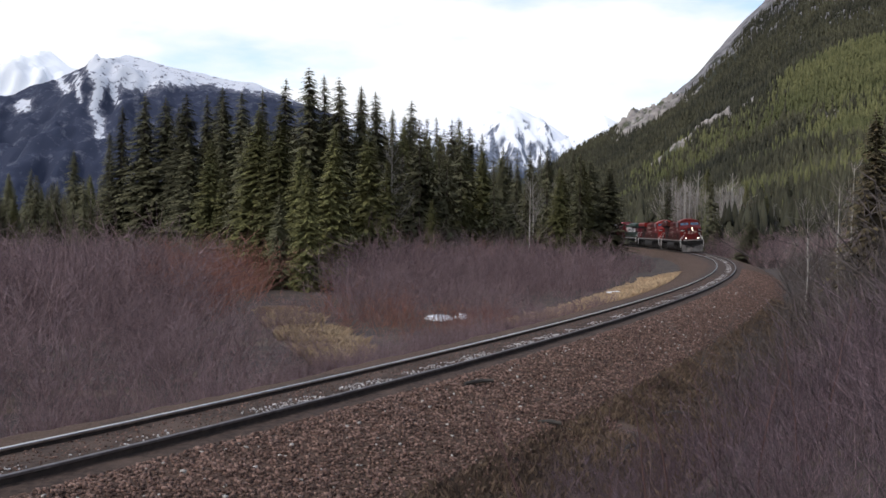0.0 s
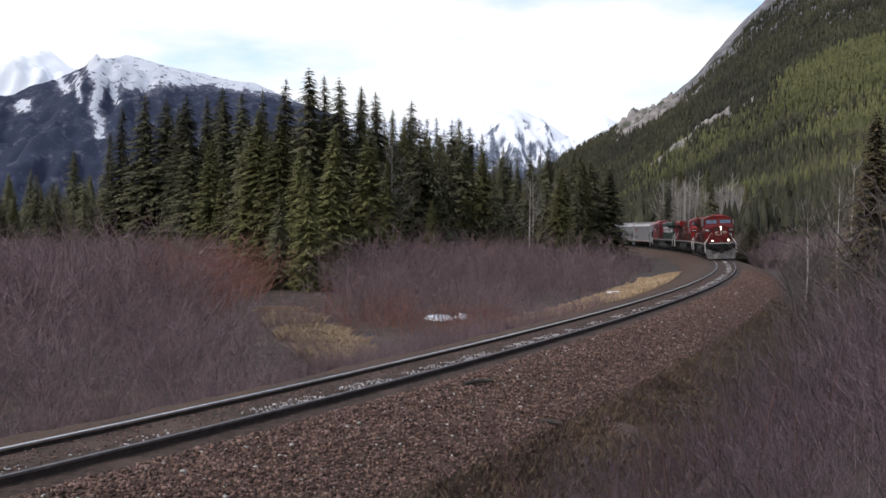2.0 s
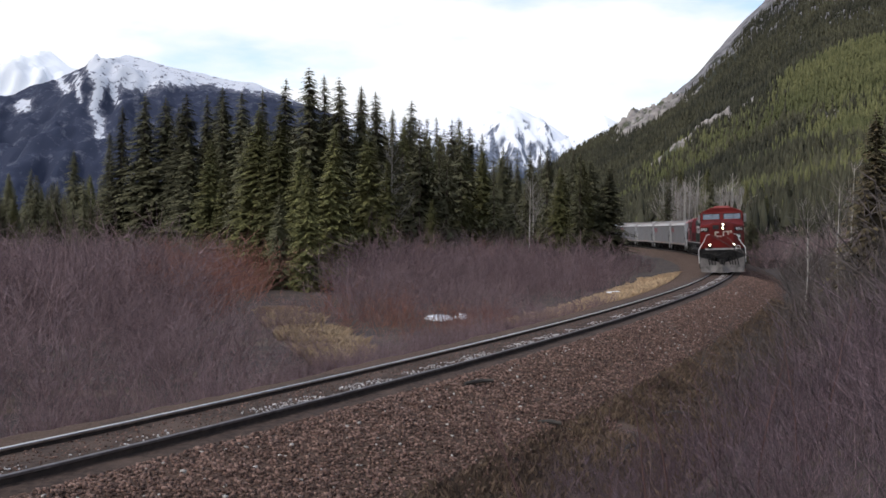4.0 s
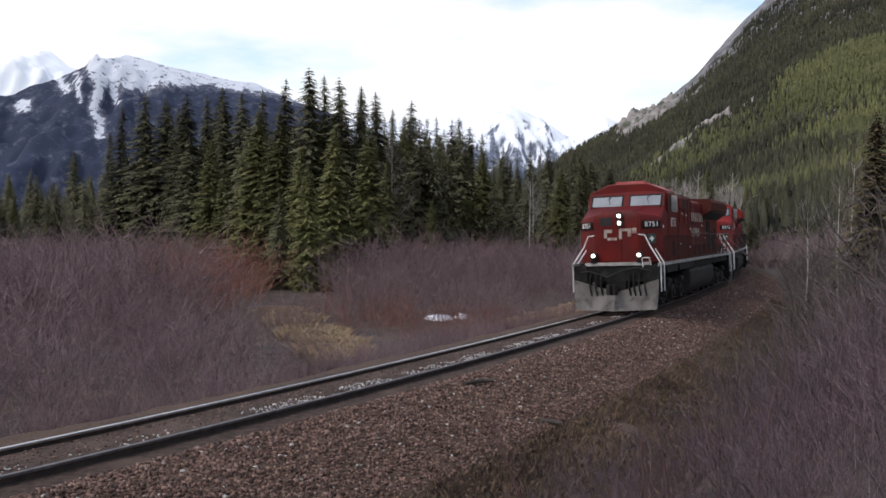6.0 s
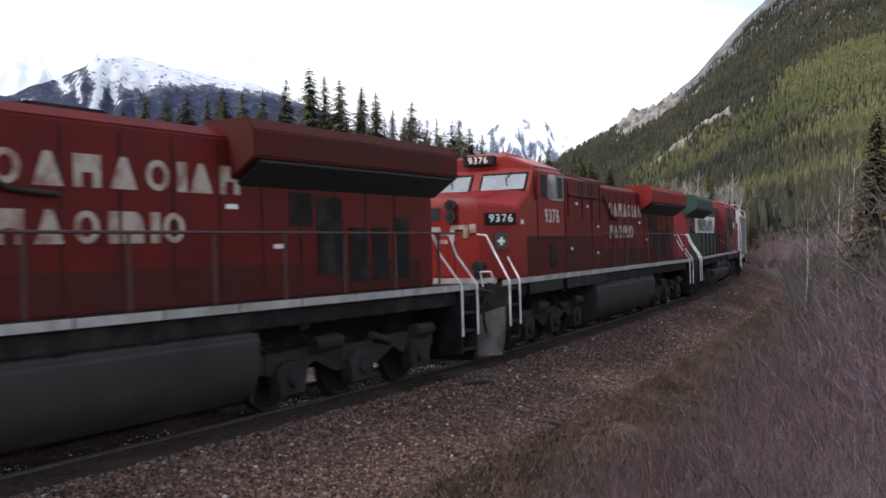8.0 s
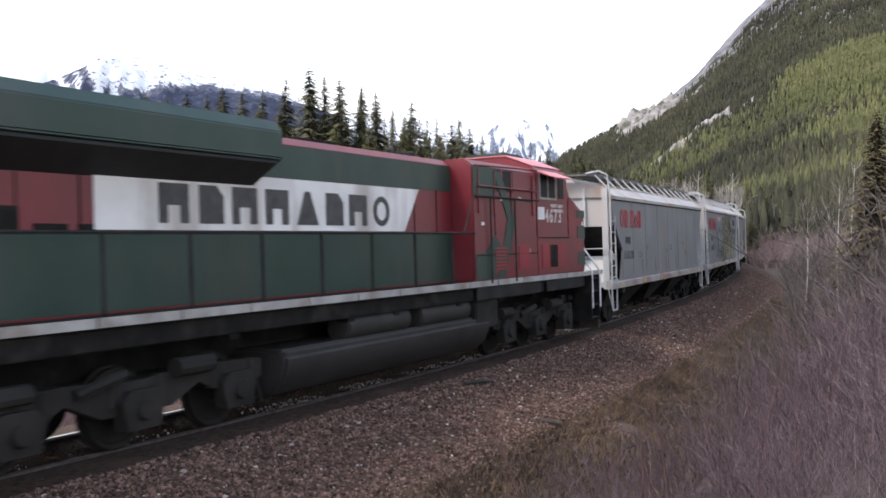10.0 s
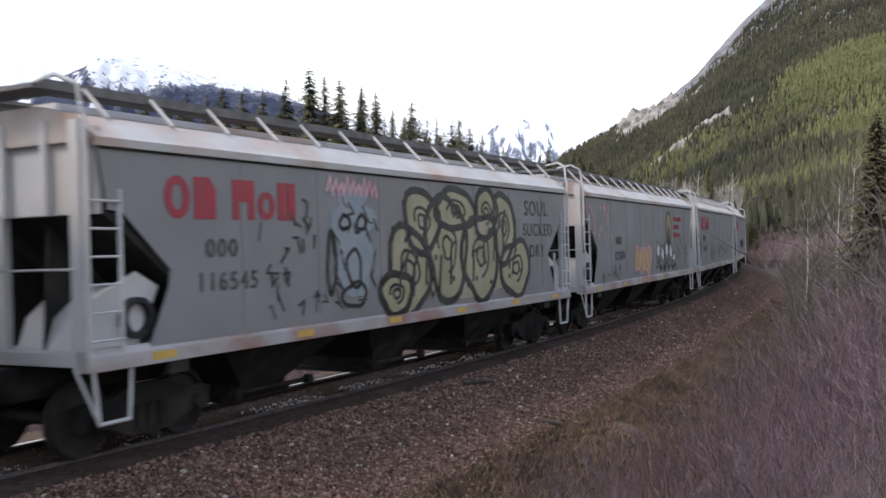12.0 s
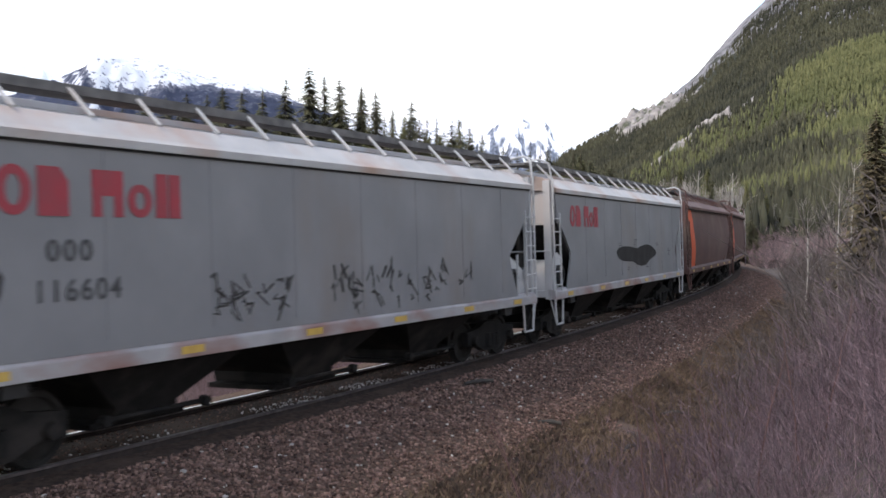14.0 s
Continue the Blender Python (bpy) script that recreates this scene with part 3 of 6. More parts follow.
def gully_snow(x, y, z):
    """Snow on the high bowl east of the summit, and in the avalanche chutes of its wooded flanks."""
    line = np.interp(x, [-2000, -1460, -1400, -1330, -1240, -1100, -950, -700], [640, 700, 630, 560, 490, 475, 540, 500])
    c = (z - line) / 60
    for lean, top, foot, wide in ((-0.352, 640, 290, 22), (-0.336, 560, 430, 14), (-0.388, 600, 470, 22), (-0.425, 480, 410, 34), (-0.372, 590, 430, 13)):
        off = (x - lean * y + rough(z, z * 0, 90, 3, lean * 50) * 26) / wide
        c = np.maximum(c, 1.4 * np.exp(-off ** 2) * (z < top) * (z > foot) - 0.35)
    return np.clip(c, -1.2, 0.75)


def build_mountains():
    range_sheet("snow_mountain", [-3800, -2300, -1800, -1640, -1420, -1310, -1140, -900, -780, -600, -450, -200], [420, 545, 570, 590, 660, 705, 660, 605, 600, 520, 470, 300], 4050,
                np.arange(-3600, -200, 14.0), np.arange(2650, 4400, 14.0), HAZY_PEAK, "distant mountain with forested foot, dark rock and snow-covered ridges", 330, 8.0, gully_snow)
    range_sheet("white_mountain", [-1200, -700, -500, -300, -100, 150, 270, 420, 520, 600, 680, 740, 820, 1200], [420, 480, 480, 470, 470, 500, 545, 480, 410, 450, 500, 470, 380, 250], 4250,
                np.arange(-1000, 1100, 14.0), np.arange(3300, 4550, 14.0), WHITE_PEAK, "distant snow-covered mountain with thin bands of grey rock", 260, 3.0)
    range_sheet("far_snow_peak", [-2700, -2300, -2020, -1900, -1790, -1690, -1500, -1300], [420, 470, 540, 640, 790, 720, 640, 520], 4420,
                np.arange(-2500, -1300, 16.0), np.arange(3600, 4520, 16.0), CLOUD_PEAK, "far white peak behind the range, cloud haze put into its pale colours", 150, 5.0)


HILL_AT = [95, 300, 640, 830, 1500, 1950]             # metres up the valley of six cross-sections of its side
HILL_CUT = [([0, 0.7, 1, 2, 4], [-0.01, 0, 0.2, 0.9, 1.8]),
            ([0, 0.23, 0.3, 0.45, 0.6, 1, 2], [-0.003, 0, 0.03, 0.085, 0.15, 0.4, 1.0]),
            ([0, 0.12, 0.182, 0.21, 0.24, 0.27, 0.3, 0.323, 0.35, 0.408, 0.4516, 0.6, 1, 2], [-0.002, 0, 0.045, 0.068, 0.09, 0.112, 0.13, 0.145, 0.166, 0.186, 0.195, 0.27, 0.5, 1.0]),
            ([0, 0.12, 0.182, 0.21, 0.24, 0.27, 0.3, 0.323, 0.35, 0.408, 0.4516, 0.6, 1, 2], [-0.002, 0.02, 0.052, 0.072, 0.091, 0.11, 0.128, 0.142, 0.162, 0.182, 0.192, 0.27, 0.5, 1.0]),
            ([0, 0.1, 0.124, 0.167, 0.218, 0.253, 0.292, 0.331, 0.4, 0.6, 1, 2], [0.0, 0.06, 0.078, 0.101, 0.131, 0.158, 0.2, 0.243, 0.31, 0.45, 0.7, 1.2]),
            ([0, 0.1, 0.218, 0.331, 0.6, 1, 2], [0.0, 0.04, 0.1, 0.18, 0.35, 0.6, 1.0])]


def hill_rise(x, y):
    u, at = x / y, np.interp(y, HILL_AT, range(6))
    return sum(np.interp(u, *c) * np.clip(1 - np.abs(at - i), 0, 1) for i, c in enumerate(HILL_CUT))


def hill_height(x, y):
    e = hill_rise(x, y)
    up = np.clip(e / 0.04, 0, 1)
    high = np.clip((y * e - 190) / 80, 0, 1)
    return y * e - 1.5 + up * (rough(x, y, 170, 4, 2.0) * 9 + rough(x, y, 30, 3, 5.0) * 2.5) + high * (ridge_noise(x, y, 130, 2.0) * 8 + rough(x, y, 50, 4, 8.0) * 8)


def bare_rock(x, y):
    """Above zero where the valley side is too steep and high for trees."""
    top = 1500 * np.interp(x / y, *HILL_CUT[4])
    return (y * hill_rise(x, y)) / np.maximum(top, 1) - 0.81 + rough(x, y, 90, 4, 21.0) * 0.16 - 4 * np.clip(0.25 - x / y, 0, 1)


def build_hill():
    me = sheet("hillside", np.concatenate([np.arange(40, 500, 7.0), np.arange(500, 1500, 14.0)]), np.concatenate([np.arange(92, 800, 9.0), np.arange(800, 1960, 14.0)]), hill_height, HILLSIDE)
    tagged(new("hillside", me), "steep valley side with conifer forest, grey cliffs and scree", "hillside", kind="structure")


build_mountains()
build_hill()
CLIFFS = [(178, 660, 10, 26, 11), (156, 655, 10, 28, 9), (143, 650, 6, 20, 6), (292, 1400, 34, 80, 26), (264, 1390, 20, 60, 17), (198, 500, 8, 12, 5), (196, 640, 7, 12, 5)]      # x, y, half sizes, height


def build_cliffs():
    for i, (cx, cy, rx, ry, h) in enumerate(CLIFFS):
        def height(x, y):
            u = ((x - cx) / rx) ** 2 + ((y - cy) / ry) ** 2
            top = np.clip(1.0 - u + rough(x, y, rx * 0.7, 5, 3.0 + i) * 2.2, 0, 1)
            return hill_height(x, y) - 2.0 + top * (h * 0.3 + 2.0) + np.floor(top * 4) * h * 0.06 + rough(x, y, rx * 0.3, 5, 9.0) * h * 0.35
        me = sheet("cliff", np.linspace(cx - rx * 1.5, cx + rx * 1.5, 46), np.linspace(cy - ry * 1.5, cy + ry * 1.5, 60), height, CLIFF, False)
        tagged(new("cliff", me), "pale grey rock outcrop among the hillside conifers", "cliff", "cliffs on the hillside")


build_cliffs()


def cone_forest(name, xs, ys, zs, hs, mat, label, seed):
    """Many far conifers in one mesh: three ragged skirts each."""
    rng = np.random.default_rng(seed)
    n, k = len(xs), 5
    vs, fs = [], []
    for tier, (z0, z1, r) in enumerate(((0.04, 0.5, 0.2), (0.3, 0.76, 0.145), (0.58, 1.0, 0.085))):
        a = np.arange(k) / k * 6.2832
        ring = np.stack([np.cos(a), np.sin(a)], -1)[None] * (r * rng.uniform(0.35, 1.4, (n, k)))[..., None] * hs[:, None, None]
        base = np.concatenate([ring + np.stack([xs, ys], -1)[:, None], (zs[:, None] + hs[:, None] * (z0 + rng.uniform(-0.09, 0.07, (n, k))))[..., None]], -1)
        tip = np.stack([xs, ys, zs + hs * z1], -1)[:, None]
        v = np.concatenate([base, tip], 1)
        vs.append(v)
        i = np.arange(k)
        q = np.stack([i, (i + 1) % k, np.full(k, k)], -1)
        off = (np.arange(n) * (k + 1) + tier * n * (k + 1))[:, None, None]
        fs.append((q[None] + off).reshape(-1, 3))
    v = np.concatenate([a.reshape(-1, 3) for a in vs])
    tagged(new(name, fast_mesh(name, v, np.concatenate(fs), mat)), label, "forest", kind="stuff")


def build_hill_forest():
    rng = np.random.default_rng(11)
    n = 46000
    front = rng.random(n) < 0.5
    y = np.where(front, 150 + 500 * rng.random(n) ** 0.8, 650 + 880 * rng.random(n))
    x = y * rng.uniform(0.1, 0.56, n)
    keep = (hill_rise(x, y) > 0.004) & (bare_rock(x, y) < rng.uniform(-0.03, 0.04, n))
    for cx, cy, rx, ry, _ in CLIFFS:
        keep &= ((x - cx) / rx) ** 2 + ((y - cy) / ry) ** 2 > 0.9 * rng.uniform(0.2, 1.2, n)
    x, y = x[keep], y[keep]
    z = hill_height(x, y) - 0.6
    h = rng.uniform(5, 10, len(x)) * (1 + 0.2 * (y > 650))
    # lighter green on the spur: a sun patch put into the trees' colour
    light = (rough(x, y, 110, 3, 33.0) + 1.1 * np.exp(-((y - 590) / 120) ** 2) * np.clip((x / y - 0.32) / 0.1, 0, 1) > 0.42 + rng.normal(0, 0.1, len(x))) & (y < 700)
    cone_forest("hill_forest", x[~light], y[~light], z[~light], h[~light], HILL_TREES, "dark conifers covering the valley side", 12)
    cone_forest("young_pine_forest", x[light], y[light], z[light], h[light] * 0.9, SUNLIT_TREES, "hillside conifers in lighter yellow-green, sunlight put into the colour", 13)
    # the valley floor behind the first trees
    n = 2600
    x, y = rng.uniform(-420, 95, n), 190 + 700 * rng.random(n) ** 1.4
    s, o = beside(x, y)
    keep = (np.abs(o) > 12) & (np.abs(x / y) < 0.6)
    x, y = x[keep], y[keep]
    cone_forest("valley_forest", x, y, ground_height(x, y) - 0.3, rng.uniform(9, 15, len(x)), HILL_TREES, "dark spruce woods on the valley floor", 14)


build_hill_forest()


# ---- trees ----
def spruce_crown(seed, slim=1.0, gaps=0.1, coarse=False):
    """Unit-height crown: drooping boughs in whorls, each a spray of short blades."""
    rng = np.random.default_rng(seed)
    V, F = [], []

    def blade(a, b, w):
        d = b - a
        side = np.cross(d, (0, 0, 1.0))
        side = side / (np.linalg.norm(side) + 1e-9) * w
        mid = a + d * 0.45
        o = len(V)
        V.extend([a, mid + side, b, mid - side + (0, 0, -0.35 * w)])
        F.append((o, o + 1, o + 2, o + 3))

    z = 0.05
    while z < 0.985:
        reach = slim * (0.155 * (1 - z) ** 0.65 + 0.005) * rng.uniform(0.8, 1.15)
        if z < 0.12:
            reach *= 0.75
        count = int((9 if coarse else 14) + 8 * (1 - z))
        for i in range(count):
            if rng.random() < gaps:
                continue
            a = 6.2832 * (i + rng.random()) / count
            r = reach * rng.uniform(0.4, 1.2)
            out = np.array([math.cos(a), math.sin(a), 0])
            side = np.array([-math.sin(a), math.cos(a), 0])
            p0 = np.array([0, 0, z + rng.uniform(-0.022, 0.022) * (1 - z)])
            droop = r * rng.uniform(0.1, 0.5)
            p1 = p0 + out * r + (0, 0, -droop)
            blade(p0, p1, r * 0.1)
            for t in ((0.4, 0.65, 0.9) if coarse else (0.2, 0.34, 0.48, 0.62, 0.76, 0.92)):
                c = p0 + (p1 - p0) * t
                for sgn in (-1, 1):
                    l = r * (0.32 - 0.14 * t) * rng.uniform(0.6, 1.3) * (1.25 if coarse else 1)
                    blade(c, c + out * l * 0.7 + side * sgn * l * 0.75 + (0, 0, -l * rng.uniform(0.15, 0.8)), l * 0.2)
        z += rng.uniform(0.012, 0.022) * (1.15 - 0.5 * z) * (1.25 if coarse else 1)
    blade(np.array([0, 0, 0.95]), np.array([0, 0.001, 1.0]), 0.003)
    return np.array(V), np.array(F)


CROWNS = [fast_mesh("crown", *spruce_crown(30 + i, (1.0, 0.8, 1.15, 0.72, 0.95)[i], (0.06, 0.12, 0.1, 0.18, 0.08)[i]), NEEDLE) for i in range(5)]
DEEP_CROWNS = [fast_mesh("crown", *spruce_crown(70 + i, (1.1, 0.9, 1.25, 1.0)[i], 0.08, True), NEEDLE) for i in range(4)]
OLIVE_CROWNS = [fast_mesh("crown", *spruce_crown(50 + i, 1.1, 0.08), OLIVE_NEEDLE) for i in range(2)]
RUSTY_CROWN = fast_mesh("crown", *spruce_crown(60, 1.1, 0.1), RUSTY_NEEDLE)
TRUNK = mesh_of("trunk", Shape().rod((0, 0, -0.03), (0.002, 0, 0.5), 0.014, 0.008, 7).rod((0.002, 0, 0.5), (0, 0, 0.97), 0.008, 0.0015, 6), BARK)
rng_tree = random.Random(5)


def plant_spruce(x, y, top, crown, wide=1.0, label="", category="tree", sink=0.1):
    base = float(ground_height(np.array([x]), np.array([y]))[0]) - sink
    h = top - base
    tree = thing("spruce_tree", label or "tall dark green spruce with drooping boughs", category, "spruces at the wood's edge")
    tree.matrix_basis = pose(x, y, base, rng_tree.uniform(-1.2, 1.2), rng_tree.uniform(-1.2, 1.2), rng_tree.uniform(0, 360))
    for name, me in (("trunk", TRUNK), ("crown", crown)):
        ob = new(name, me)
        ob.parent = tree
        ob.scale = (h * wide, h * wide, h)
    return tree


def build_wood():
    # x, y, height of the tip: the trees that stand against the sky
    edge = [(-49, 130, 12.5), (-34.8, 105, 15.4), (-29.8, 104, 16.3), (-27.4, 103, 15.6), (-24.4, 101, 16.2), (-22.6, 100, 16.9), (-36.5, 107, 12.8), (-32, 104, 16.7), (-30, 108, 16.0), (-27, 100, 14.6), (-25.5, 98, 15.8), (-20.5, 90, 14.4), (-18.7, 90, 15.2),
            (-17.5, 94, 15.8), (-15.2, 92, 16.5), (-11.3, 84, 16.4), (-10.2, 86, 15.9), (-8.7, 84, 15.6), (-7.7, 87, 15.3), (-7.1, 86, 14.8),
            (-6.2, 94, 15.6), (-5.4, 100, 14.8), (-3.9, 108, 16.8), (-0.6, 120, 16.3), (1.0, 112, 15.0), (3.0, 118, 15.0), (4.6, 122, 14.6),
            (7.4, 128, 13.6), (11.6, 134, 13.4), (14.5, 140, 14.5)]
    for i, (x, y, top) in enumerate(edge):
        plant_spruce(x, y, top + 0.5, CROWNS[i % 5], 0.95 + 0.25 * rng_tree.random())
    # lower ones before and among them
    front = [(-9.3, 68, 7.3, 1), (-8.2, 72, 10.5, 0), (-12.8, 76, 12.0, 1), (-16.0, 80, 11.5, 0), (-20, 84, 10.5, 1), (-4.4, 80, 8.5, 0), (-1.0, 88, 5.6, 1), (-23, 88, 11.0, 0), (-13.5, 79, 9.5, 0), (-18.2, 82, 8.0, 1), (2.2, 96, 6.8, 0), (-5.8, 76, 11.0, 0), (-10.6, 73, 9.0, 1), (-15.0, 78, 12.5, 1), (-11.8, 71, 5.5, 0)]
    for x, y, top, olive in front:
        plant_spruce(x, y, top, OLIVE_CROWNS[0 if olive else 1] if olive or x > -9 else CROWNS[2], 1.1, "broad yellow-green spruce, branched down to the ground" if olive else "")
    placed = 0
    while placed < 270:
        y = rng_tree.uniform(84, 165)
        x = rng_tree.uniform(-0.47, 0.15) * y
        lim = -0.245 * y
        s, o = beside(np.array([x]), np.array([y]))
        if abs(float(o[0])) < 13 or y < 88 + 0.5 * abs(x + 10):
            continue
        top = 2.9 + y * rng_tree.uniform(0.075, 0.118) if x > lim else 2.9 + y * rng_tree.uniform(0.025, 0.06)
        if x > 3:
            top = 2.9 + y * rng_tree.uniform(0.05, 0.085)
        plant_spruce(x, y, top, DEEP_CROWNS[rng_tree.randrange(4)] if rng_tree.random() < 0.85 else OLIVE_CROWNS[rng_tree.randrange(2)], rng_tree.uniform(0.9, 1.25))
        placed += 1
    # the dense pair by the bend, the small ones beside the line, the browning one on the outer bank
    plant_spruce(20.5, 139, 13.0, CROWNS[2], 1.7, "dense dark spruce close beside the track's bend")
    plant_spruce(23.2, 138, 12.0, CROWNS[0], 1.8, "dense dark spruce close beside the track's bend")
    plant_spruce(38.8, 124, 4.6, CROWNS[2], 2.6, "small bushy dark spruce beside the track")
    plant_spruce(41.5, 130, 3.2, CROWNS[0], 1.5, "small bushy dark spruce beside the track")
    plant_spruce(43.5, 122, 1.9, OLIVE_CROWNS[0], 1.6, "small green young spruce beside the track")
    plant_spruce(18.25, 41.5, 8.3, RUSTY_CROWN, 1.2, "spruce with rust-brown needles on the bank")
    plant_spruce(22.0, 45.5, 6.6, CROWNS[2], 1.3, "dark spruce on the bank behind bare brush")
    for i in range(48):
        y = rng_tree.uniform(165, 250)
        x = rng_tree.uniform(0.225, 0.47) * y
        plant_spruce(x, y, 2.9 + y * rng_tree.uniform(0.035, 0.068), DEEP_CROWNS[i % 4] if i % 4 else OLIVE_CROWNS[i % 2], rng_tree.uniform(0.9, 1.2), "dark conifer in the wood behind the bend")


build_wood()


def twig_cloud(rng, stems, height, spread, lean, thick, forks=3, curl=0.45):
    """One bare shrub: stems of three tapered pieces with side twigs. Returns vertices and quads."""
    V, F = [], []

    def sprig(p, d, length, r, pieces):
        rings = []
        for k in range(pieces + 1):
            t = k / pieces
            rr = r * (1 - 0.8 * t)
            u = np.cross(d, (0.3, 0.2, 1.0))
            u = u / (np.linalg.norm(u) + 1e-9)
            w = np.cross(d, u)
            rings.append([p + (u * math.cos(a) + w * math.sin(a)) * rr for a in (0, 2.094, 4.189)])
            if k < pieces:
                p = p + d * (length / pieces)
                d = d + rng.normal(0, curl, 3) * 0.6 + (0, 0, 0.06)
                d = d / np.linalg.norm(d)
        o = len(V)
        for ring in rings:
            V.extend(ring)
        for k in range(pieces):
            for i in range(3):
                j = (i + 1) % 3
                F.append((o + 3 * k + i, o + 3 * k + j, o + 3 * k + 3 + j, o + 3 * k + 3 + i))
        return rings

    for _ in range(stems):
        a = rng.uniform(0, 6.2832)
        p = np.array([math.cos(a), math.sin(a), 0]) * spread * 0.35 * math.sqrt(rng.random())
        b = a + rng.normal(0, 0.5)
        d = np.array([math.cos(b) * lean * rng.random(), math.sin(b) * lean * rng.random(), 1.0])
        d /= np.linalg.norm(d)
        l = height * rng.uniform(0.55, 1.05)
        rings = sprig(p, d, l, thick * rng.uniform(0.7, 1.2), 3)
        for _ in range(forks):
            k = rng.integers(1, 4)
            q = np.mean(rings[k], axis=0) * 0.999
            e = d + rng.normal(0, 0.7, 3)
            e[2] = abs(e[2]) * 0.8 + 0.15
            e /= np.linalg.norm(e)
            sprig(q, e, l * rng.uniform(0.18, 0.45), thick * 0.5, 1)
    return np.array(V), np.array(F)


def thicket(name, spots, heights, mat, label, seed, stems=14, spread=1.0, lean=1.1, thick=0.012, forks=6, kinds=6, category="shrubs"):
    """Many bare shrubs joined into one mesh, from a few grown shapes turned and scaled."""
    rng = np.random.default_rng(seed)
    shapes = [twig_cloud(rng, stems, 1.0, spread, lean, thick, forks) for _ in range(kinds)]
    vs, fs, off = [], [], 0
    z = ground_height(spots[:, 0], spots[:, 1]) - 0.05
    for (x, y), zz, h in zip(spots, z, heights):
        v, f = shapes[rng.integers(kinds)]
        a = rng.uniform(0, 6.2832)
        c, s = math.cos(a), math.sin(a)
        w = h * rng.uniform(0.8, 1.2)
        vs.append(np.stack([(v[:, 0] * c - v[:, 1] * s) * w + x, (v[:, 0] * s + v[:, 1] * c) * w + y, v[:, 2] * h + zz], -1))
        fs.append(f + off)
        off += len(v)
    tagged(new(name, fast_mesh(name, np.concatenate(vs), np.concatenate(fs), mat)), label, category, kind="stuff")


MEADOW = [(-8.3, 50, 0.9), (-6.9, 45.5, 1.1), (-5.3, 40, 1.15), (-4.0, 35, 1.0), (-3.3, 32, 0.8)]     # open strip of dry grass: x, y, half width


def in_meadow(x, y, more=0.0):
    hit = np.zeros(np.shape(x), bool)
    for mx, my, r in MEADOW:
        hit |= (x - mx) ** 2 + ((y - my) / 1.6) ** 2 < (r + more) ** 2
    return hit


def build_brush():
    rng = np.random.default_rng(21)

    def scatter(count, s_range, o_range, bias=1.0):
        s = rng.uniform(*s_range, count)
        o = o_range[0] + (o_range[1] - o_range[0]) * rng.random(count) ** bias
        x, y = on_line(s, o)
        return s, o, x, y

    # inside of the bend
    s, o, x, y = scatter(1500, (-2, 75), (-4.6, -52), 1.15)
    keep = (~in_meadow(x, y) | (rng.random(len(x)) < 0.3)) & ~((o > -7.5) & (s > 33)) & (y > 10) & ~((np.abs(x + 9.3) < 2.6) & (y > 50) & (y < 70))
    clump = rough(x, y, 5.0, 2, 14.0)
    keep &= clump > -0.55
    s, o, x, y = s[keep], o[keep], x[keep], y[keep]
    h = np.clip(1.0 + (-o - 4) * 0.15, 1.0, 3.6) * rng.uniform(0.75, 1.15, len(x)) * (1 + 0.4 * rough(x, y, 6, 2, 4.0))
    h = np.where(in_meadow(x, y, 2.0), h * 0.5, h)
    red = (rough(x, y, 13, 2, 9.0) + 0.5 * np.exp(-((x + 1) ** 2 + (y - 42) ** 2) / 60.0)) > 0.3
    spots = np.stack([x, y], -1)
    thicket("willow_thicket", spots[~red], h[~red], TWIG, "dense leafless purple-grey willow scrub inside the bend", 22, 13, thick=0.0062, forks=8)
    thicket("dogwood_thicket", spots[red], h[red] * 0.85, RED_TWIG, "leafless red-stemmed dogwood scrub inside the bend", 23, 13, thick=0.0062, forks=8)
    s, o, x, y = scatter(330, (75, 175), (-6.5, -40))
    h = np.clip(1.0 + (-o - 6) * 0.16, 1.2, 3.4) * rng.uniform(0.8, 1.2, len(x))
    thicket("far_willow_thicket", np.stack([x, y], -1), h, TWIG, "leafless purple-brown scrub beside the far bend", 24, 14, thick=0.012)
    s, o, x, y = scatter(520, (-4, 40), (-2.9, -6.5))
    keep = ~in_meadow(x, y, 0.2)
    x, y = x[keep], y[keep]
    thicket("verge_weeds", np.stack([x, y], -1), rng.uniform(0.35, 0.95, len(x)), TWIG, "low dead weeds and willow shoots along the inner verge", 28, 9, thick=0.009)
    y = rng.uniform(104, 165, 330)
    x = y * rng.uniform(0.262, 0.47, len(y))
    keep = beside(x, y)[1] > 5.0
    thicket("red_brush", np.stack([x, y], -1)[keep], rng.uniform(2.0, 4.2, int(keep.sum())), TWIG, "fuzzy reddish leafless brush behind the bend", 29, 12, thick=0.012)
    y = rng.uniform(74, 104, 220)
    x = y * rng.uniform(-0.1, 0.17, len(y))
    keep = beside(x, y)[1] < -9.0
    thicket("wood_edge_brush", np.stack([x, y], -1)[keep], rng.uniform(2.2, 4.4, int(keep.sum())), TWIG, "tall leafless brush along the wood's edge", 35, 11, thick=0.01)
    # outer bank
    s, o, x, y = scatter(700, (9, 75), (4.7, 19), 1.0)
    lo = 4.6 + np.clip((34 - s) / 12, 0, 1) * 1.2
    keep = o > lo
    s, o, x, y = s[keep], o[keep], x[keep], y[keep]
    h = np.clip(0.9 + (o - 4.6) * 0.34, 0.9, 3.0) * rng.uniform(0.75, 1.2, len(x))
    thicket("bank_brush", np.stack([x, y], -1), h, GREY_TWIG, "leafless grey-brown brush on the outer bank", 25, 13, thick=0.0065)
    s, o, x, y = scatter(240, (60, 165), (4.8, 26))
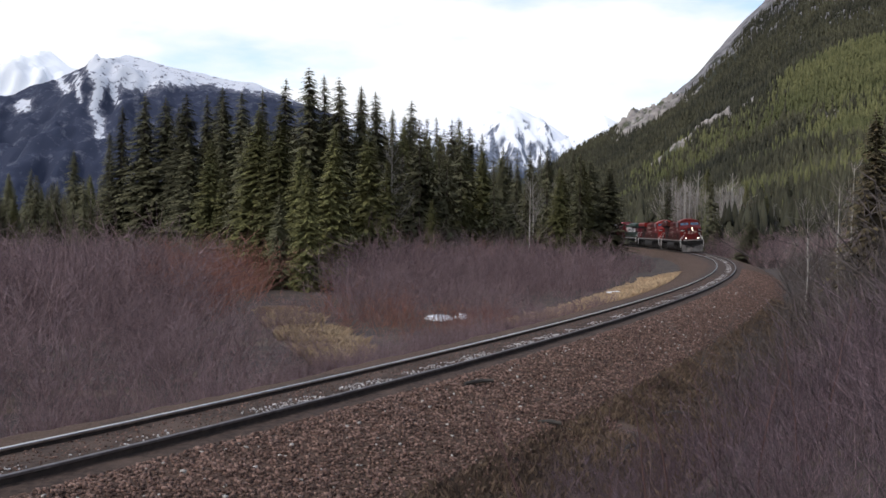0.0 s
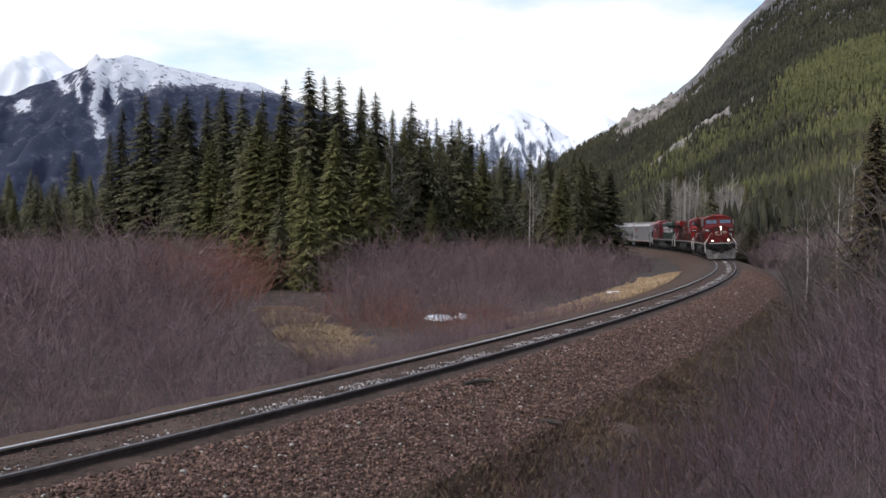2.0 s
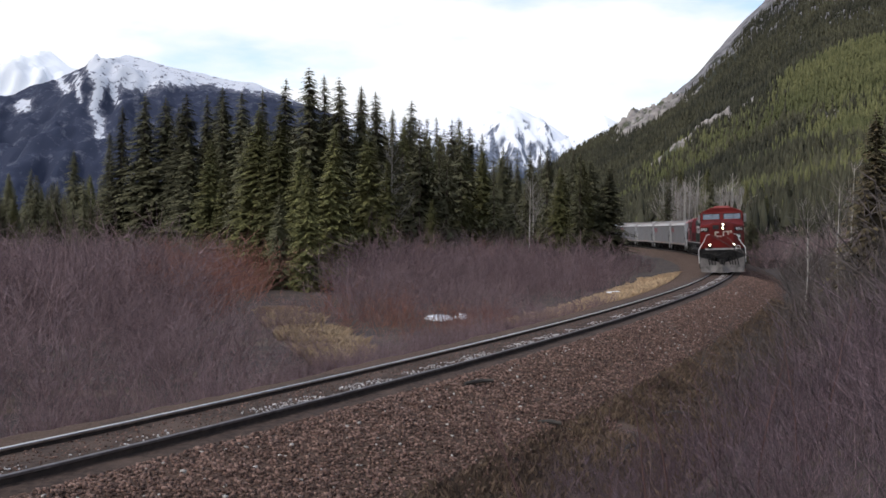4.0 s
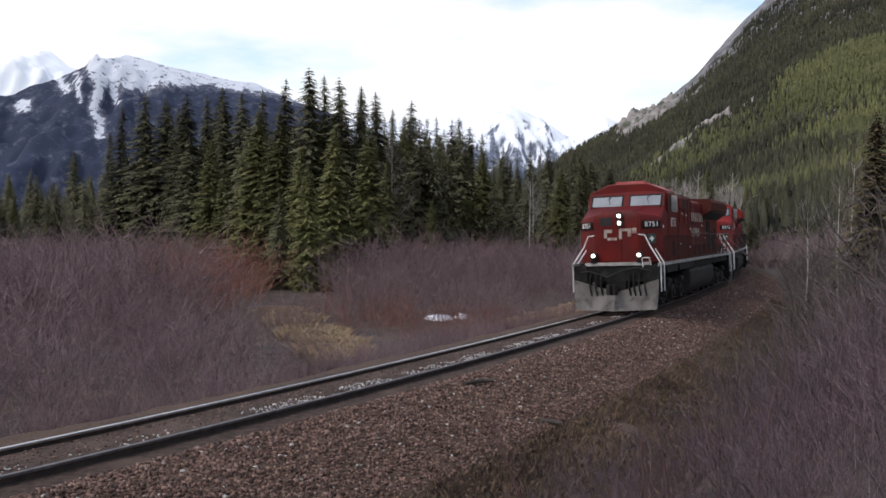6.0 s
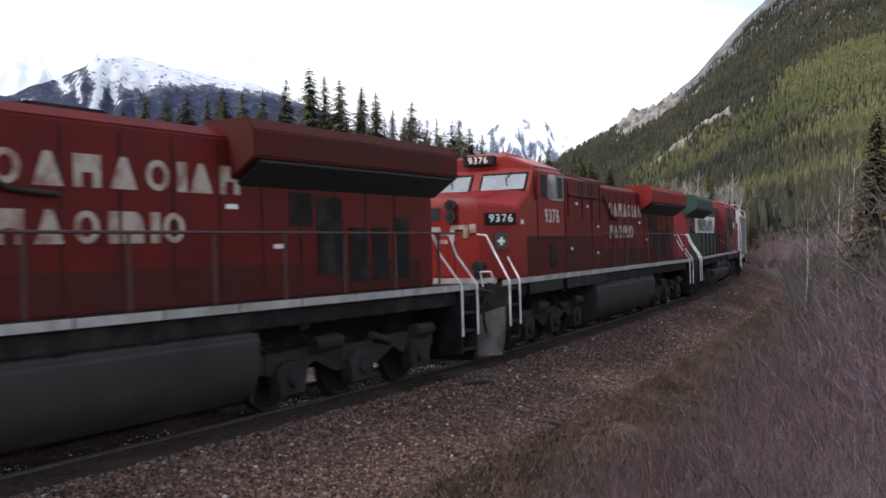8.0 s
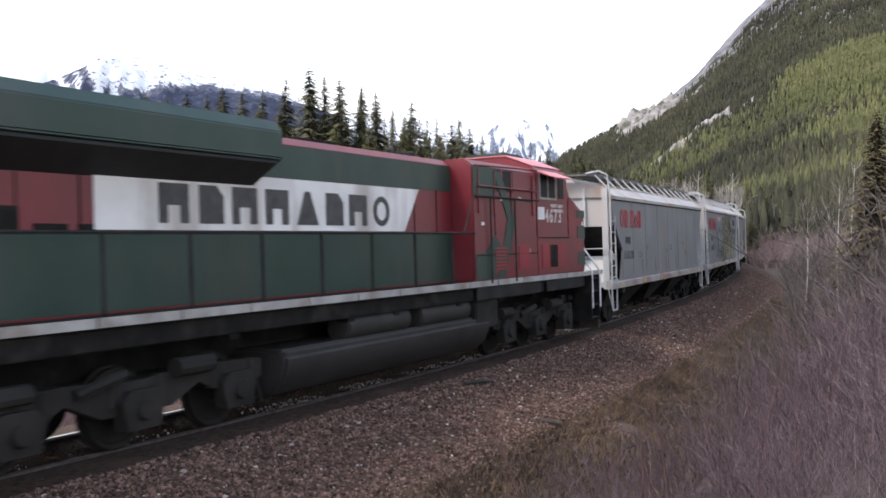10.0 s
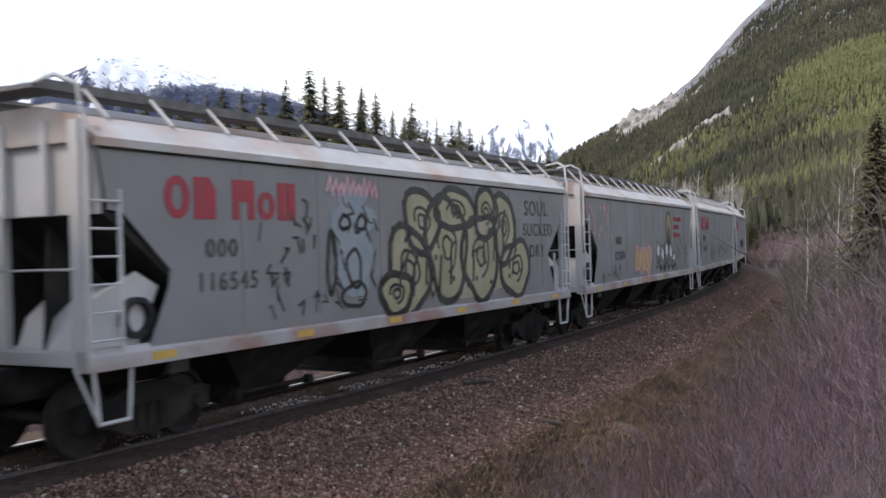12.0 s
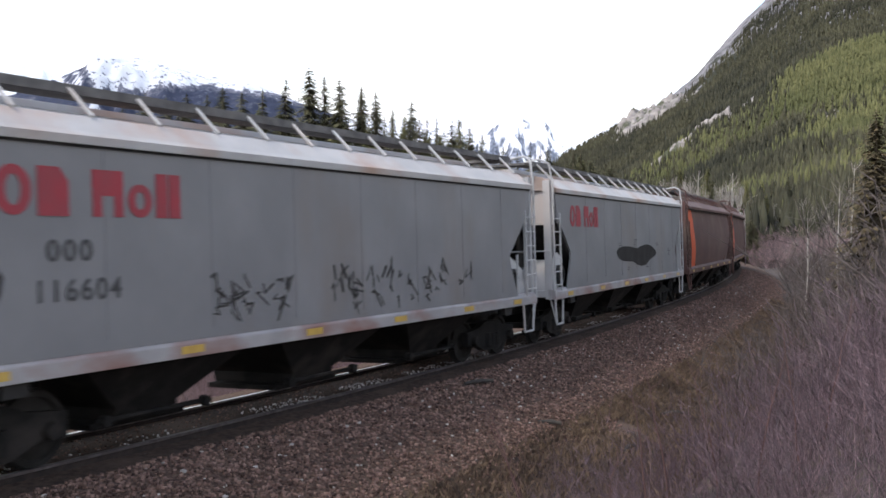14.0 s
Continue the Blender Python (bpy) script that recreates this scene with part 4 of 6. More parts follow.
    thicket("far_bank_brush", np.stack([x, y], -1), rng.uniform(1.2, 2.8, len(x)), GREY_TWIG, "leafless reddish brush behind the bend", 26, 14, thick=0.014)
    # close to the eye
    s, o, x, y = scatter(1900, (-6, 28), (4.9, 13.0))
    keep = (x > 0.5) & (y > 5.0) & (x / y > 0.04) & (x / y < 0.62) & (y < 15 + rng.normal(0, 1.5, len(x)))
    s, o, x, y = s[keep], o[keep], x[keep], y[keep]
    h = np.clip(0.45 + 0.14 * x, 0.45, 1.8) * np.clip((y - 1) / 8, 0.5, 1) * rng.uniform(0.8, 1.25, len(x))
    thicket("twig_thicket", np.stack([x, y], -1), h, PURPLE_TWIG, "fine purple-grey leafless twigs covering the near bank", 27, 9, thick=0.0055, forks=6)


build_brush()


def blades(name, x, y, z, h, mat, label, seed):
    rng = np.random.default_rng(seed)
    n = len(x)
    a = rng.uniform(0, 6.2832, n)
    w = rng.uniform(0.003, 0.008, n)
    dx, dy = np.cos(a) * w, np.sin(a) * w
    lx, ly = rng.normal(0, 0.35, n) * h, rng.normal(0, 0.35, n) * h
    v = np.stack([np.stack([x - dx, y - dy, z], -1), np.stack([x + dx, y + dy, z], -1), np.stack([x + lx * 0.4 + dx, y + ly * 0.4 + dy, z + h * 0.7], -1), np.stack([x + lx, y + ly, z + h * 0.9], -1)], 1)
    tagged(new(name, fast_mesh(name, v.reshape(-1, 3), np.arange(4 * n).reshape(-1, 4), mat)), label, "grass", kind="stuff")


def build_grass():
    rng = np.random.default_rng(31)
    n = 22000
    pick = rng.integers(0, len(MEADOW), n)
    c = np.array(MEADOW)[pick]
    a, r = rng.uniform(0, 6.2832, n), rng.random(n) ** 0.6 * 1.25
    x, y = c[:, 0] + np.cos(a) * r * c[:, 2], c[:, 1] + np.sin(a) * r * c[:, 2] * 1.6
    z = ground_height(x, y) - 0.02
    blades("meadow_grass", x, y, z, rng.uniform(0.25, 0.6, n), MATTED, "dry straw-yellow grass in a clearing", 32)
    n = 30000
    s, o = rng.uniform(33, 80, n), -4.0 - 3.2 * rng.random(n)
    x, y = on_line(s, o)
    keep = rough(x, y, 3.0, 2, 2.0) > -0.35
    x, y = x[keep], y[keep]
    blades("verge_grass", x, y, ground_height(x, y) - 0.02, rng.uniform(0.15, 0.45, len(x)), GRASS, "dry yellow grass along the inner verge", 33)
    n = 95000
    s, o = rng.uniform(0, 48, n), 3.7 + 3.6 * rng.random(n)
    x, y = on_line(s, o)
    keep = rough(x, y, 1.2, 3, 8.0) > -0.5
    x, y, o = x[keep], y[keep], o[keep]
    blades("bank_grass", x, y, ground_height(x, y) - 0.02, rng.uniform(0.05, 0.2, len(x)), BROWN_GRASS, "flattened dead brown grass at the foot of the bank", 34)


build_grass()


def bare_tree(x, y, top, seed, girth=0.012, label="leafless pale-barked aspen with fine upright twigs"):
    base = float(ground_height(np.array([x]), np.array([y]))[0]) - 0.1
    h = top - base
    rng = np.random.default_rng(seed)
    tree = thing("aspen_tree", label, "tree", "bare aspens by the bend")
    tree.matrix_basis = pose(x, y, base, rng.uniform(-2, 2), rng.uniform(-2, 2), rng.uniform(0, 360))
    sh = Shape().rod((0, 0, 0), (0.1, 0.05, h * 0.45), girth * h, girth * h * 0.65, 8).rod((0.1, 0.05, h * 0.45), (0.0, 0.1, h * 0.97), girth * h * 0.65, girth * h * 0.1, 7)
    part("trunk", sh, ASPEN, tree, "pale smooth trunk")
    limbs = Shape()
    for k in range(26):
        z = h * rng.uniform(0.28, 0.95)
        a = rng.uniform(0, 6.28)
        l = (h - z) * 0.45 + 0.3
        p0 = Vector((0.06, 0.06, z))
        p1 = p0 + Vector((math.cos(a) * l * 0.5, math.sin(a) * l * 0.5, l * 0.55))
        p2 = p1 + Vector((math.cos(a) * l * 0.2, math.sin(a) * l * 0.2, l * 0.5))
        limbs.rod(p0, p1, girth * h * 0.16, girth * h * 0.1, 4).rod(p1, p2, girth * h * 0.1, girth * h * 0.03, 4)
        for q in (p0.lerp(p1, 0.6), p1, p1.lerp(p2, 0.5)):
            for _ in range(2):
                e = Vector((rng.normal(0, 0.35), rng.normal(0, 0.35), rng.uniform(0.2, 0.7))) * l * 0.5
                limbs.rod(q, q + e, girth * h * 0.06, girth * h * 0.02, 3)
    part("bare_crown", limbs, BARE_WOOD, tree, "fine bare branches")
    return tree


def build_aspens():
    rng = random.Random(17)
    for k in range(44):
        y = rng.uniform(172, 215)
        bare_tree(y * rng.uniform(0.222, 0.31), y, 2.9 + y * rng.uniform(0.03, 0.064), 100 + k, 0.016)
    for k, (x, y, top) in enumerate(((-4.8, 88, 10.8), (-5.4, 90, 9.0), (8.5, 98, 8.2), (11.0, 104, 8.4), (13.6, 118, 9.2), (3.8, 104, 8.0), (10.2, 112, 9.6), (-44, 122, 7.5), (-40, 118, 8.0), (60, 165, 9.0), (63, 170, 9.5), (54, 160, 8.0))):
        bare_tree(x, y, top, 200 + k, 0.01)
    for k, (x, y, top) in enumerate(((18.2, 45, 5.4), (19.6, 47, 6.5), (17.0, 46, 3.8), (21.5, 44, 6.0))):
        bare_tree(x, y, top, 300 + k, 0.009, "leafless birch with a pale slender trunk among the brush")


build_aspens()


def build_odds():
    for x, y, rx, ry in ((-0.2, 49.5, 0.7, 0.8), (1.0, 50.5, 0.35, 0.6), (11.8, 66, 0.9, 1.4)):
        base = float(ground_height(np.array([x]), np.array([y]))[0])
        sh = Shape()
        ring = lambda k, z: [(x + rx * k * math.cos(t) * (1 + 0.2 * math.sin(3 * t)), y + ry * k * math.sin(t) * (1 + 0.15 * math.cos(4 * t)), base + z) for t in (2 * math.pi * i / 24 for i in range(24))]
        sh.loft([ring(1.0, -0.1), ring(0.95, 0.08), ring(0.7, 0.2), ring(0.3, 0.26)])
        tagged(part("snow_patch", sh, SNOW), "leftover patch of old snow in the scrub", "snow", "snow patches")
    for k, (x, y, l, turn) in enumerate(((0.75, 19.6, 0.7, 35), (2.0, 18.2, 0.5, -20), (3.4, 17.6, 0.45, 60), (5.0, 21.0, 0.6, 10))):
        sh = Shape().rod((-l / 2, 0, 0.03), (0.05, 0.03, 0.05), 0.035, 0.045, 8).rod((0.05, 0.03, 0.05), (l / 2, -0.02, 0.04), 0.045, 0.03, 8)
        ob = part("driftwood_stick", sh, WOOD)
        ob.matrix_basis = pose(x, y, float(ground_height(np.array([x]), np.array([y]))[0]) + 0.04, 0, 0, turn)
        tagged(ob, "dark weathered stick lying on the gravel shoulder", "stick", "sticks on the gravel")
    rng = random.Random(23)
    for k, (x, y, dx, h) in enumerate(((0.95, 9.2, -0.55, 2.0), (1.05, 9.4, -0.62, 1.75), (2.1, 9.6, -0.3, 1.9), (2.35, 9.9, -0.4, 2.2), (2.9, 9.0, 0.25, 1.6), (3.6, 9.8, -0.2, 1.7), (1.7, 10.4, 0.2, 1.2), (4.1, 10.5, 0.3, 1.9), (3.2, 11.2, -0.4, 1.7))):
        base = float(ground_height(np.array([x]), np.array([y]))[0]) - 0.05
        sap = thing("sapling", "thin red-brown leafless shoot growing on the bank", "sapling", "shoots on the bank")
        sap.matrix_basis = pose(x, y, base)
        pts = [Vector((dx * (i / 7) ** 1.4 + rng.uniform(-0.02, 0.02), rng.uniform(-0.02, 0.02), h * i / 7)) for i in range(8)]
        ring = lambda i: [pts[i] + Vector((math.cos(c), math.sin(c), 0)) * 0.014 * (1 - i / 9) for c in (0, 1.257, 2.513, 3.77, 5.027)]
        part("stem", Shape().loft([ring(i) for i in range(8)]), SHOOT, sap)
        for i in range(2, 7):
            e = Vector((rng.uniform(-0.25, 0.25), rng.uniform(-0.2, 0.2), rng.uniform(0.12, 0.35)))
            part("side_twig", Shape().rod(pts[i], pts[i] + e, 0.004, 0.0015, 4), SHOOT, sap)


build_odds()


# ---- the train ----
WHEELS = []          # wheelset, its x on the vehicle, radius, +1 or -1 by which way the vehicle faces
TRAIN = []           # vehicle, metres of its middle behind the front coupler, distance of its bogies, faces backwards


def lettering(name, text, size, mat, parent, m, label=""):
    """Flat raised characters of the built-in font."""
    cu = bpy.data.curves.new(name, "FONT")
    cu.body, cu.size, cu.extrude, cu.align_x, cu.align_y = text, size, 0.003, "CENTER", "CENTER"
    cu.offset, cu.space_character = 0.014 * size, 1.22
    tmp = bpy.data.objects.new(name, cu)
    scene.collection.objects.link(tmp)
    me = bpy.data.meshes.new_from_object(tmp.evaluated_get(bpy.context.evaluated_depsgraph_get()))
    bpy.data.objects.remove(tmp)
    me.materials.clear()
    me.materials.append(mat)
    ob = new(name, me)
    ob.parent, ob.matrix_basis = parent, m
    return tagged(ob, label=label)


def side_pose(x, y, z):
    """A pose on a vehicle's flank (y > 0: left, y < 0: right) that faces outward, upright."""
    return pose(x, y, z, 90, 0, 180 if y > 0 else 0)


def brand_shapes(name, parent, mat, x, y, z, width, height, kinds, label, gap=0.14):
    """A line of plain shapes in place of a brand's letters: o ring, t wedge, b post, s slab, n slab with a slot, a low ring; blank leaves a space. Reads outward from the flank."""
    share = {"o": 1.0, "t": 1.05, "b": 0.42, "s": 0.9, "n": 1.0, "a": 0.85, " ": 0.5}
    unit = width / sum(share[k] for k in kinds)
    out = 1 if y > 0 else -1
    y0, y1 = sorted((y - 0.003, y + 0.004 * out))
    at, h = 0.0, height
    for k in kinds:
        w = unit * share[k] * (1 - gap)
        place = lambda pts: [((x + width / 2 - p) if y > 0 else (x - width / 2 + p), z - h / 2 + q) for p, q in pts]
        sh = Shape()
        if k in "oa":
            hh = h if k == "o" else h * 0.74
            t = min(h * 0.24, w * 0.3)
            ring = lambda rx, rz: place([(at + w / 2 + rx * math.cos(c), hh / 2 + rz * math.sin(c)) for c in (2 * math.pi * i / 20 for i in range(20))])
            outer, inner = ring(w / 2, hh / 2), ring(w / 2 - t, hh / 2 - t * 0.8)
            sh.add([(p, d, q) for ring_pts in (outer, inner) for d in (y0, y1) for p, q in ring_pts],
                   [(a + i, a + (i + 1) % 20, b + (i + 1) % 20, b + i) for a, b in ((0, 20), (20, 60), (60, 40), (40, 0)) for i in range(20)])
        elif k == "t":
            sh.prism(place([(at, 0), (at + w, 0), (at + w * 0.62, h), (at + w * 0.38, h)]), "y", y0, y1)
        elif k == "n":
            sh.prism(place([(at + w * p, h * q) for p, q in ((0, 0), (0, 1), (1, 1), (1, 0), (0.7, 0), (0.7, 0.45), (0.3, 0.45), (0.3, 0))]), "y", y0, y1)
        elif k == "s":
            sh.prism(place([(at + w * p, h * q) for p, q in ((0, 0), (0, 1), (0.7, 1), (1, 0.72), (1, 0))]), "y", y0, y1)
        elif k == "b":
            sh.prism(place([(at, 0), (at + w, 0), (at + w, h), (at, h)]), "y", y0, y1)
        if k != " ":
            part(name, sh, mat, parent, label, smooth=0)
        at += unit * share[k]


def wheelset(parent, x, radius, facing, gauge=0.753):
    sh = Shape().rod((0, -1.0, 0), (0, 1.0, 0), 0.085, n=10)
    for side in (-1, 1):
        g = side * gauge
        ring = lambda r, y: [(r * math.cos(t), y, r * math.sin(t)) for t in (2 * math.pi * i / 28 for i in range(28))]
        sh.loft([ring(radius + 0.03, g - side * 0.055), ring(radius + 0.025, g - side * 0.03), ring(radius, g - side * 0.02), ring(radius - 0.006, g + side * 0.07),
                 ring(radius - 0.07, g + side * 0.07), ring(radius - 0.09, g + side * 0.02), ring(0.2, g + side * 0.03), ring(0.16, g + side * 0.1)])
        for k in range(3):
            a = 2.094 * k
            sh.rod((0.1 * math.cos(a), g + side * 0.09, 0.1 * math.sin(a)), (0.1 * math.cos(a), g + side * 0.13, 0.1 * math.sin(a)), 0.025, n=6)
    ob = part("wheelset", sh, GREY, parent, "steel wheels on an axle")
    ob.location = (x, 0, radius)
    WHEELS.append((ob, x, radius, facing))
    return ob


def three_axle_bogie(parent, x, facing):
    sh = Shape()
    r = 0.53
    for side in (-1, 1):
        y0, y1 = sorted((side * 0.98, side * 1.2))
        top = [(x - 2.5, 0.92), (x - 2.5, 0.66), (x - 2.1, 0.55), (x - 1.55, 0.55), (x - 1.15, 0.74), (x - 0.6, 0.5), (x + 0.6, 0.5), (x + 1.15, 0.74), (x + 1.55, 0.55), (x + 2.1, 0.55), (x + 2.5, 0.66), (x + 2.5, 0.92), (x + 1.2, 0.98), (x, 0.9), (x - 1.2, 0.98)]
        sh.prism(top, "y", y0, y1)
        for ax in (-1.86, 0, 1.86):
            a, b = sorted((side * 1.1, side * 1.33))
            sh.prism([(x + ax - 0.28, 0.3), (x + ax + 0.28, 0.3), (x + ax + 0.36, 0.66), (x + ax + 0.22, 0.8), (x + ax - 0.22, 0.8), (x + ax - 0.36, 0.66)], "y", a, b)
            sh.rod((x + ax, side * 1.3, 0.55), (x + ax, side * 1.4, 0.55), 0.16, 0.13, 14)
            for k in (-0.42, 0.42):
                sh.rod((x + ax + k, side * 1.15, 0.62), (x + ax + k, side * 1.15, 0.95), 0.1, n=8)
        sh.rod((x - 1.0, side * 1.22, 0.85), (x - 0.3, side * 1.3, 1.02), 0.07, n=8)
        sh.rod((x + 0.6, side * 1.28, 1.0), (x + 1.3, side * 1.28, 1.0), 0.13, n=10)
        sh.rod((x - 2.3, side * 1.28, 0.98), (x - 1.7, side * 1.28, 0.98), 0.12, n=10)
        sh.rod((x + 2.35, side * 1.1, 0.9), (x + 2.6, side * 1.1, 0.25), 0.04, n=6)
    sh.box(x - 2.4, x + 2.4, -0.98, 0.98, 0.7, 0.9)
    bogie = part("bogie", sh, GREY, parent, "dusty grey three-axle bogie frame", bevel=0.0)
    for ax in (-1.86, 0, 1.86):
        wheelset(bogie, x + ax, r, facing)
    return bogie


def coupler(parent, x, d):
    sh = Shape().box(min(x, x - d * 1.0), max(x, x - d * 1.0), -0.09, 0.09, 0.78, 0.96)
    sh.prism([(x - d * 0.12, -0.17), (x + d * 0.1, -0.19), (x + d * 0.16, -0.05), (x + d * 0.02, 0.0), (x + d * 0.15, 0.12), (x - d * 0.02, 0.19), (x - d * 0.12, 0.12)], "z", 0.68, 1.04)
    return part("coupler", sh, GREY, parent, "heavy knuckle coupler", bevel=0.015)


def handrail(parent, path, mat=WHITE, r=0.022, label="white steel handrail"):
    return part("handrail", Shape().pipe(path, r, 6), mat, parent, label)


def locomotive(label, number, livery, facing, stripe=False):
    """Six-axle road locomotive, cab towards +x; the couplers meet at x = +-11.16."""
    body, cabmat, low, roofmat = livery["body"], livery["cab"], livery["low"], livery["roof"]
    loco = thing("locomotive", label, "locomotive", "locomotives of the train")
    X = lambda a: 11.16 - a
    # frame and deck
    part("underframe", Shape().box(-10.2, 9.5, -1.45, 1.45, 1.36, 1.64).box(-9.6, 9.6, -0.5, 0.5, 0.9, 1.36), BLACK, loco, bevel=0.02)
    part("walkway_deck", Shape().box(-10.35, 9.55, -1.53, 1.53, 1.64, 1.76), BLACK, loco)
    for side in (-1, 1):
        y0, y1 = sorted((side * 1.532, side * 1.56))
        sh = Shape()
        for a in np.arange(-10.3, 9.3, 1.4):
            sh.box(float(a), float(a) + 1.36, y0, y1, 1.65, 1.77)
        part("sill_stripe", sh, SILL_WHITE, loco, "dirty white stripe along the sill")
        for a, b in ((2.2, 4.6), (5.0, 8.5)):
            part("skirt_panel", Shape().box(X(b), X(a), *sorted((side * 1.5, side * 1.535)), 1.36, 1.645), GREY, loco, "dusty skirt panel below the cab", bevel=0.015)
    # nose: a blunt wedge with chamfered corners
    plan = [(X(2.95), -1.5), (X(1.75), -1.5), (X(1.08), -0.8), (X(1.08), 0.8), (X(1.75), 1.5), (X(2.95), 1.5)]
    tops = [3.66, 3.38, 3.42, 3.42, 3.38, 3.66]
    nose = Shape()
    centre_top = [(X(2.65), -1.42, 3.8), (X(1.75), -1.42, 3.4), (X(1.12), -0.78, 3.5), (X(1.12), 0.78, 3.5), (X(1.75), 1.42, 3.4), (X(2.65), 1.42, 3.8)]
    nose.loft([[(x, y, 1.76) for x, y in plan], [(x, y, t - 0.1) for (x, y), t in zip(plan, tops)], centre_top, [(X(2.62), -0.9, 3.86), (X(1.8), -0.7, 3.62), (X(1.2), -0.5, 3.62), (X(1.2), 0.5, 3.62), (X(1.8), 0.7, 3.62), (X(2.62), 0.9, 3.86)]])
    nose_ob = part("nose", nose, cabmat, loco, bevel=0.04)
    if stripe:
        for z0, z1 in ((1.95, 2.3), (2.65, 2.98), (3.2, 3.4)):
            g = 0.012
            band = [(X(2.3), -1.5 - g), (X(1.74), -1.5 - g), (X(1.07), -0.8 - g), (X(1.07) + g, 0.8), (X(1.74), 1.5 + g), (X(2.3), 1.5 + g), (X(2.3), 1.3), (X(1.3), 0.6), (X(1.3), -0.6), (X(2.3), -1.3)]
            part("nose_stripe", Shape().prism(band, "z", z0, z1), GREEN, nose_ob, "dark green stripe")
    # cab
    prof = [(-1.5, 1.76), (-1.5, 4.28), (-1.36, 4.42), (-0.72, 4.68), (0.72, 4.68), (1.36, 4.42), (1.5, 4.28), (1.5, 1.76)]
    front = [2.95, 2.98, 3.05, 3.12, 3.12, 3.05, 2.98, 2.95]
    cab = Shape().loft([[(X(a), y, z) for (y, z), a in zip(prof, front)], [(X(5.05), y, z) for y, z in prof]])
    cab_ob = part("cab", cab, cabmat, loco, bevel=0.03)
    wedge = [(X(2.62), 3.78), (X(2.97), 4.3), (X(3.1), 4.42), (X(3.3), 4.42), (X(3.3), 3.4), (X(2.75), 3.4)]
    part("windshield_wall", Shape().prism(wedge, "y", -1.42, 1.42), cabmat, cab_ob, bevel=0.02)
    tilt = math.degrees(math.atan2(0.35, 0.52))
    for side in (-1, 1):
        m = pose(X(2.785), side * 0.72, 4.03, 0, -tilt, 0)
        part("windshield", Shape().box(-0.012, 0.022, -0.56, 0.56, -0.23, 0.23, m), SKY_GLASS, cab_ob, "dark reflecting windshield pane", bevel=0.01)
        fr = Shape()
        for a, b, c, d in ((-0.6, 0.6, 0.23, 0.27), (-0.6, 0.6, -0.27, -0.23), (-0.6, -0.56, -0.23, 0.23), (0.56, 0.6, -0.23, 0.23)):
            fr.box(-0.01, 0.035, a, b, c, d, m)
        part("windshield_frame", fr, BLACK, cab_ob, "black rubber frame")
        part("wiper", Shape().pipe([m @ Vector((0.05, 0.2, 0.3)), m @ Vector((0.05, 0.05, 0.12)), m @ Vector((0.04, 0.12, -0.12))], 0.012, 5), BLACK, cab_ob)
        # flank windows
        y = side * 1.5
        e = side * 0.02
        sh = Shape()
        for a, b in ((3.25, 3.62), (3.85, 4.32), (4.38, 4.85)):
            part("side_window", Shape().box(X(b), X(a), *sorted((y - e, y + e * 0.6)), 3.66, 4.2), DARK, cab_ob, "dark cab side window")
        fr = Shape()
        for x0, x1, z0, z1 in ((4.88, 3.82, 4.2, 4.25), (4.88, 3.82, 3.61, 3.66), (4.9, 4.85, 3.61, 4.25), (3.87, 3.81, 3.61, 4.25), (4.38, 4.33, 3.66, 4.2)):
            fr.box(X(x0), X(x1), *sorted((y, y + side * 0.035)), z0, z1)
        part("window_frame", fr, ALLOY, cab_ob, "bare metal sliding window frame")
        if not stripe:
            part("wind_deflector", Shape().box(X(3.78), X(3.72), *sorted((y, y + side * 0.2)), 3.64, 4.22), ALLOY, cab_ob, "narrow metal wind deflector")
        else:
            hood = [(y, 4.27), (y + side * 0.45, 4.1), (y + side * 0.45, 4.13), (y, 4.31)]
            part("sun_visor", Shape().prism(hood, "x", X(4.95), X(3.7)), PINK, cab_ob, "bleached pink sun visor")
        # grime on the flank below the windows
        part("grimy_panel", Shape().box(X(8.5), X(2.2), *sorted((y, y + side * 0.008)), 1.8, 2.72), low, cab_ob, "brown grime over the lower panels")
        part("access_door", Shape().box(X(4.3), X(3.8), *sorted((y + side * 0.008, y + side * 0.03)), 1.95, 2.5), BLACK, cab_ob, "blackened access door")
        part("seam", Shape().box(X(5.0), X(2.9), *sorted((y + side * 0.004, y + side * 0.02)), 2.66, 2.69), BLACK, cab_ob)
        lettering("cab_number", number, 0.47, LETTER_WHITE, cab_ob, side_pose(X(4.0), y + side * 0.012, 3.2), "white road number")
        part("marker_plate", Shape().box(X(1.96), X(1.82), *sorted((y, y + side * 0.012)), 3.0, 3.1), WHITE, nose_ob)
    roof = Shape().loft([[(X(3.14), y, z) for y, z in ((-1.38, 4.425), (-0.72, 4.69), (0.72, 4.69), (1.38, 4.425), (1.36, 4.445), (0.71, 4.715), (-0.71, 4.715), (-1.36, 4.445))],
                         [(X(5.05), y, z) for y, z in ((-1.38, 4.425), (-0.72, 4.69), (0.72, 4.69), (1.38, 4.425), (1.36, 4.445), (0.71, 4.715), (-0.71, 4.715), (-1.36, 4.445))]])
    part("cab_roof", roof, roofmat, cab_ob, "cab roof, light from above put into its pale colour")
    part("roof_unit", Shape().box(X(4.7), X(3.5), -0.55, 0.55, 4.71, 4.82), LIT_RED if not stripe else GREEN, cab_ob, bevel=0.03)
    # nose front fittings
    xf = X(1.08)
    part("anticlimber", Shape().box(xf - 0.05, xf + 0.22, -1.15, 1.15, 1.68, 1.8), SILL_WHITE, loco, "white-edged anticlimber shelf", bevel=0.01)
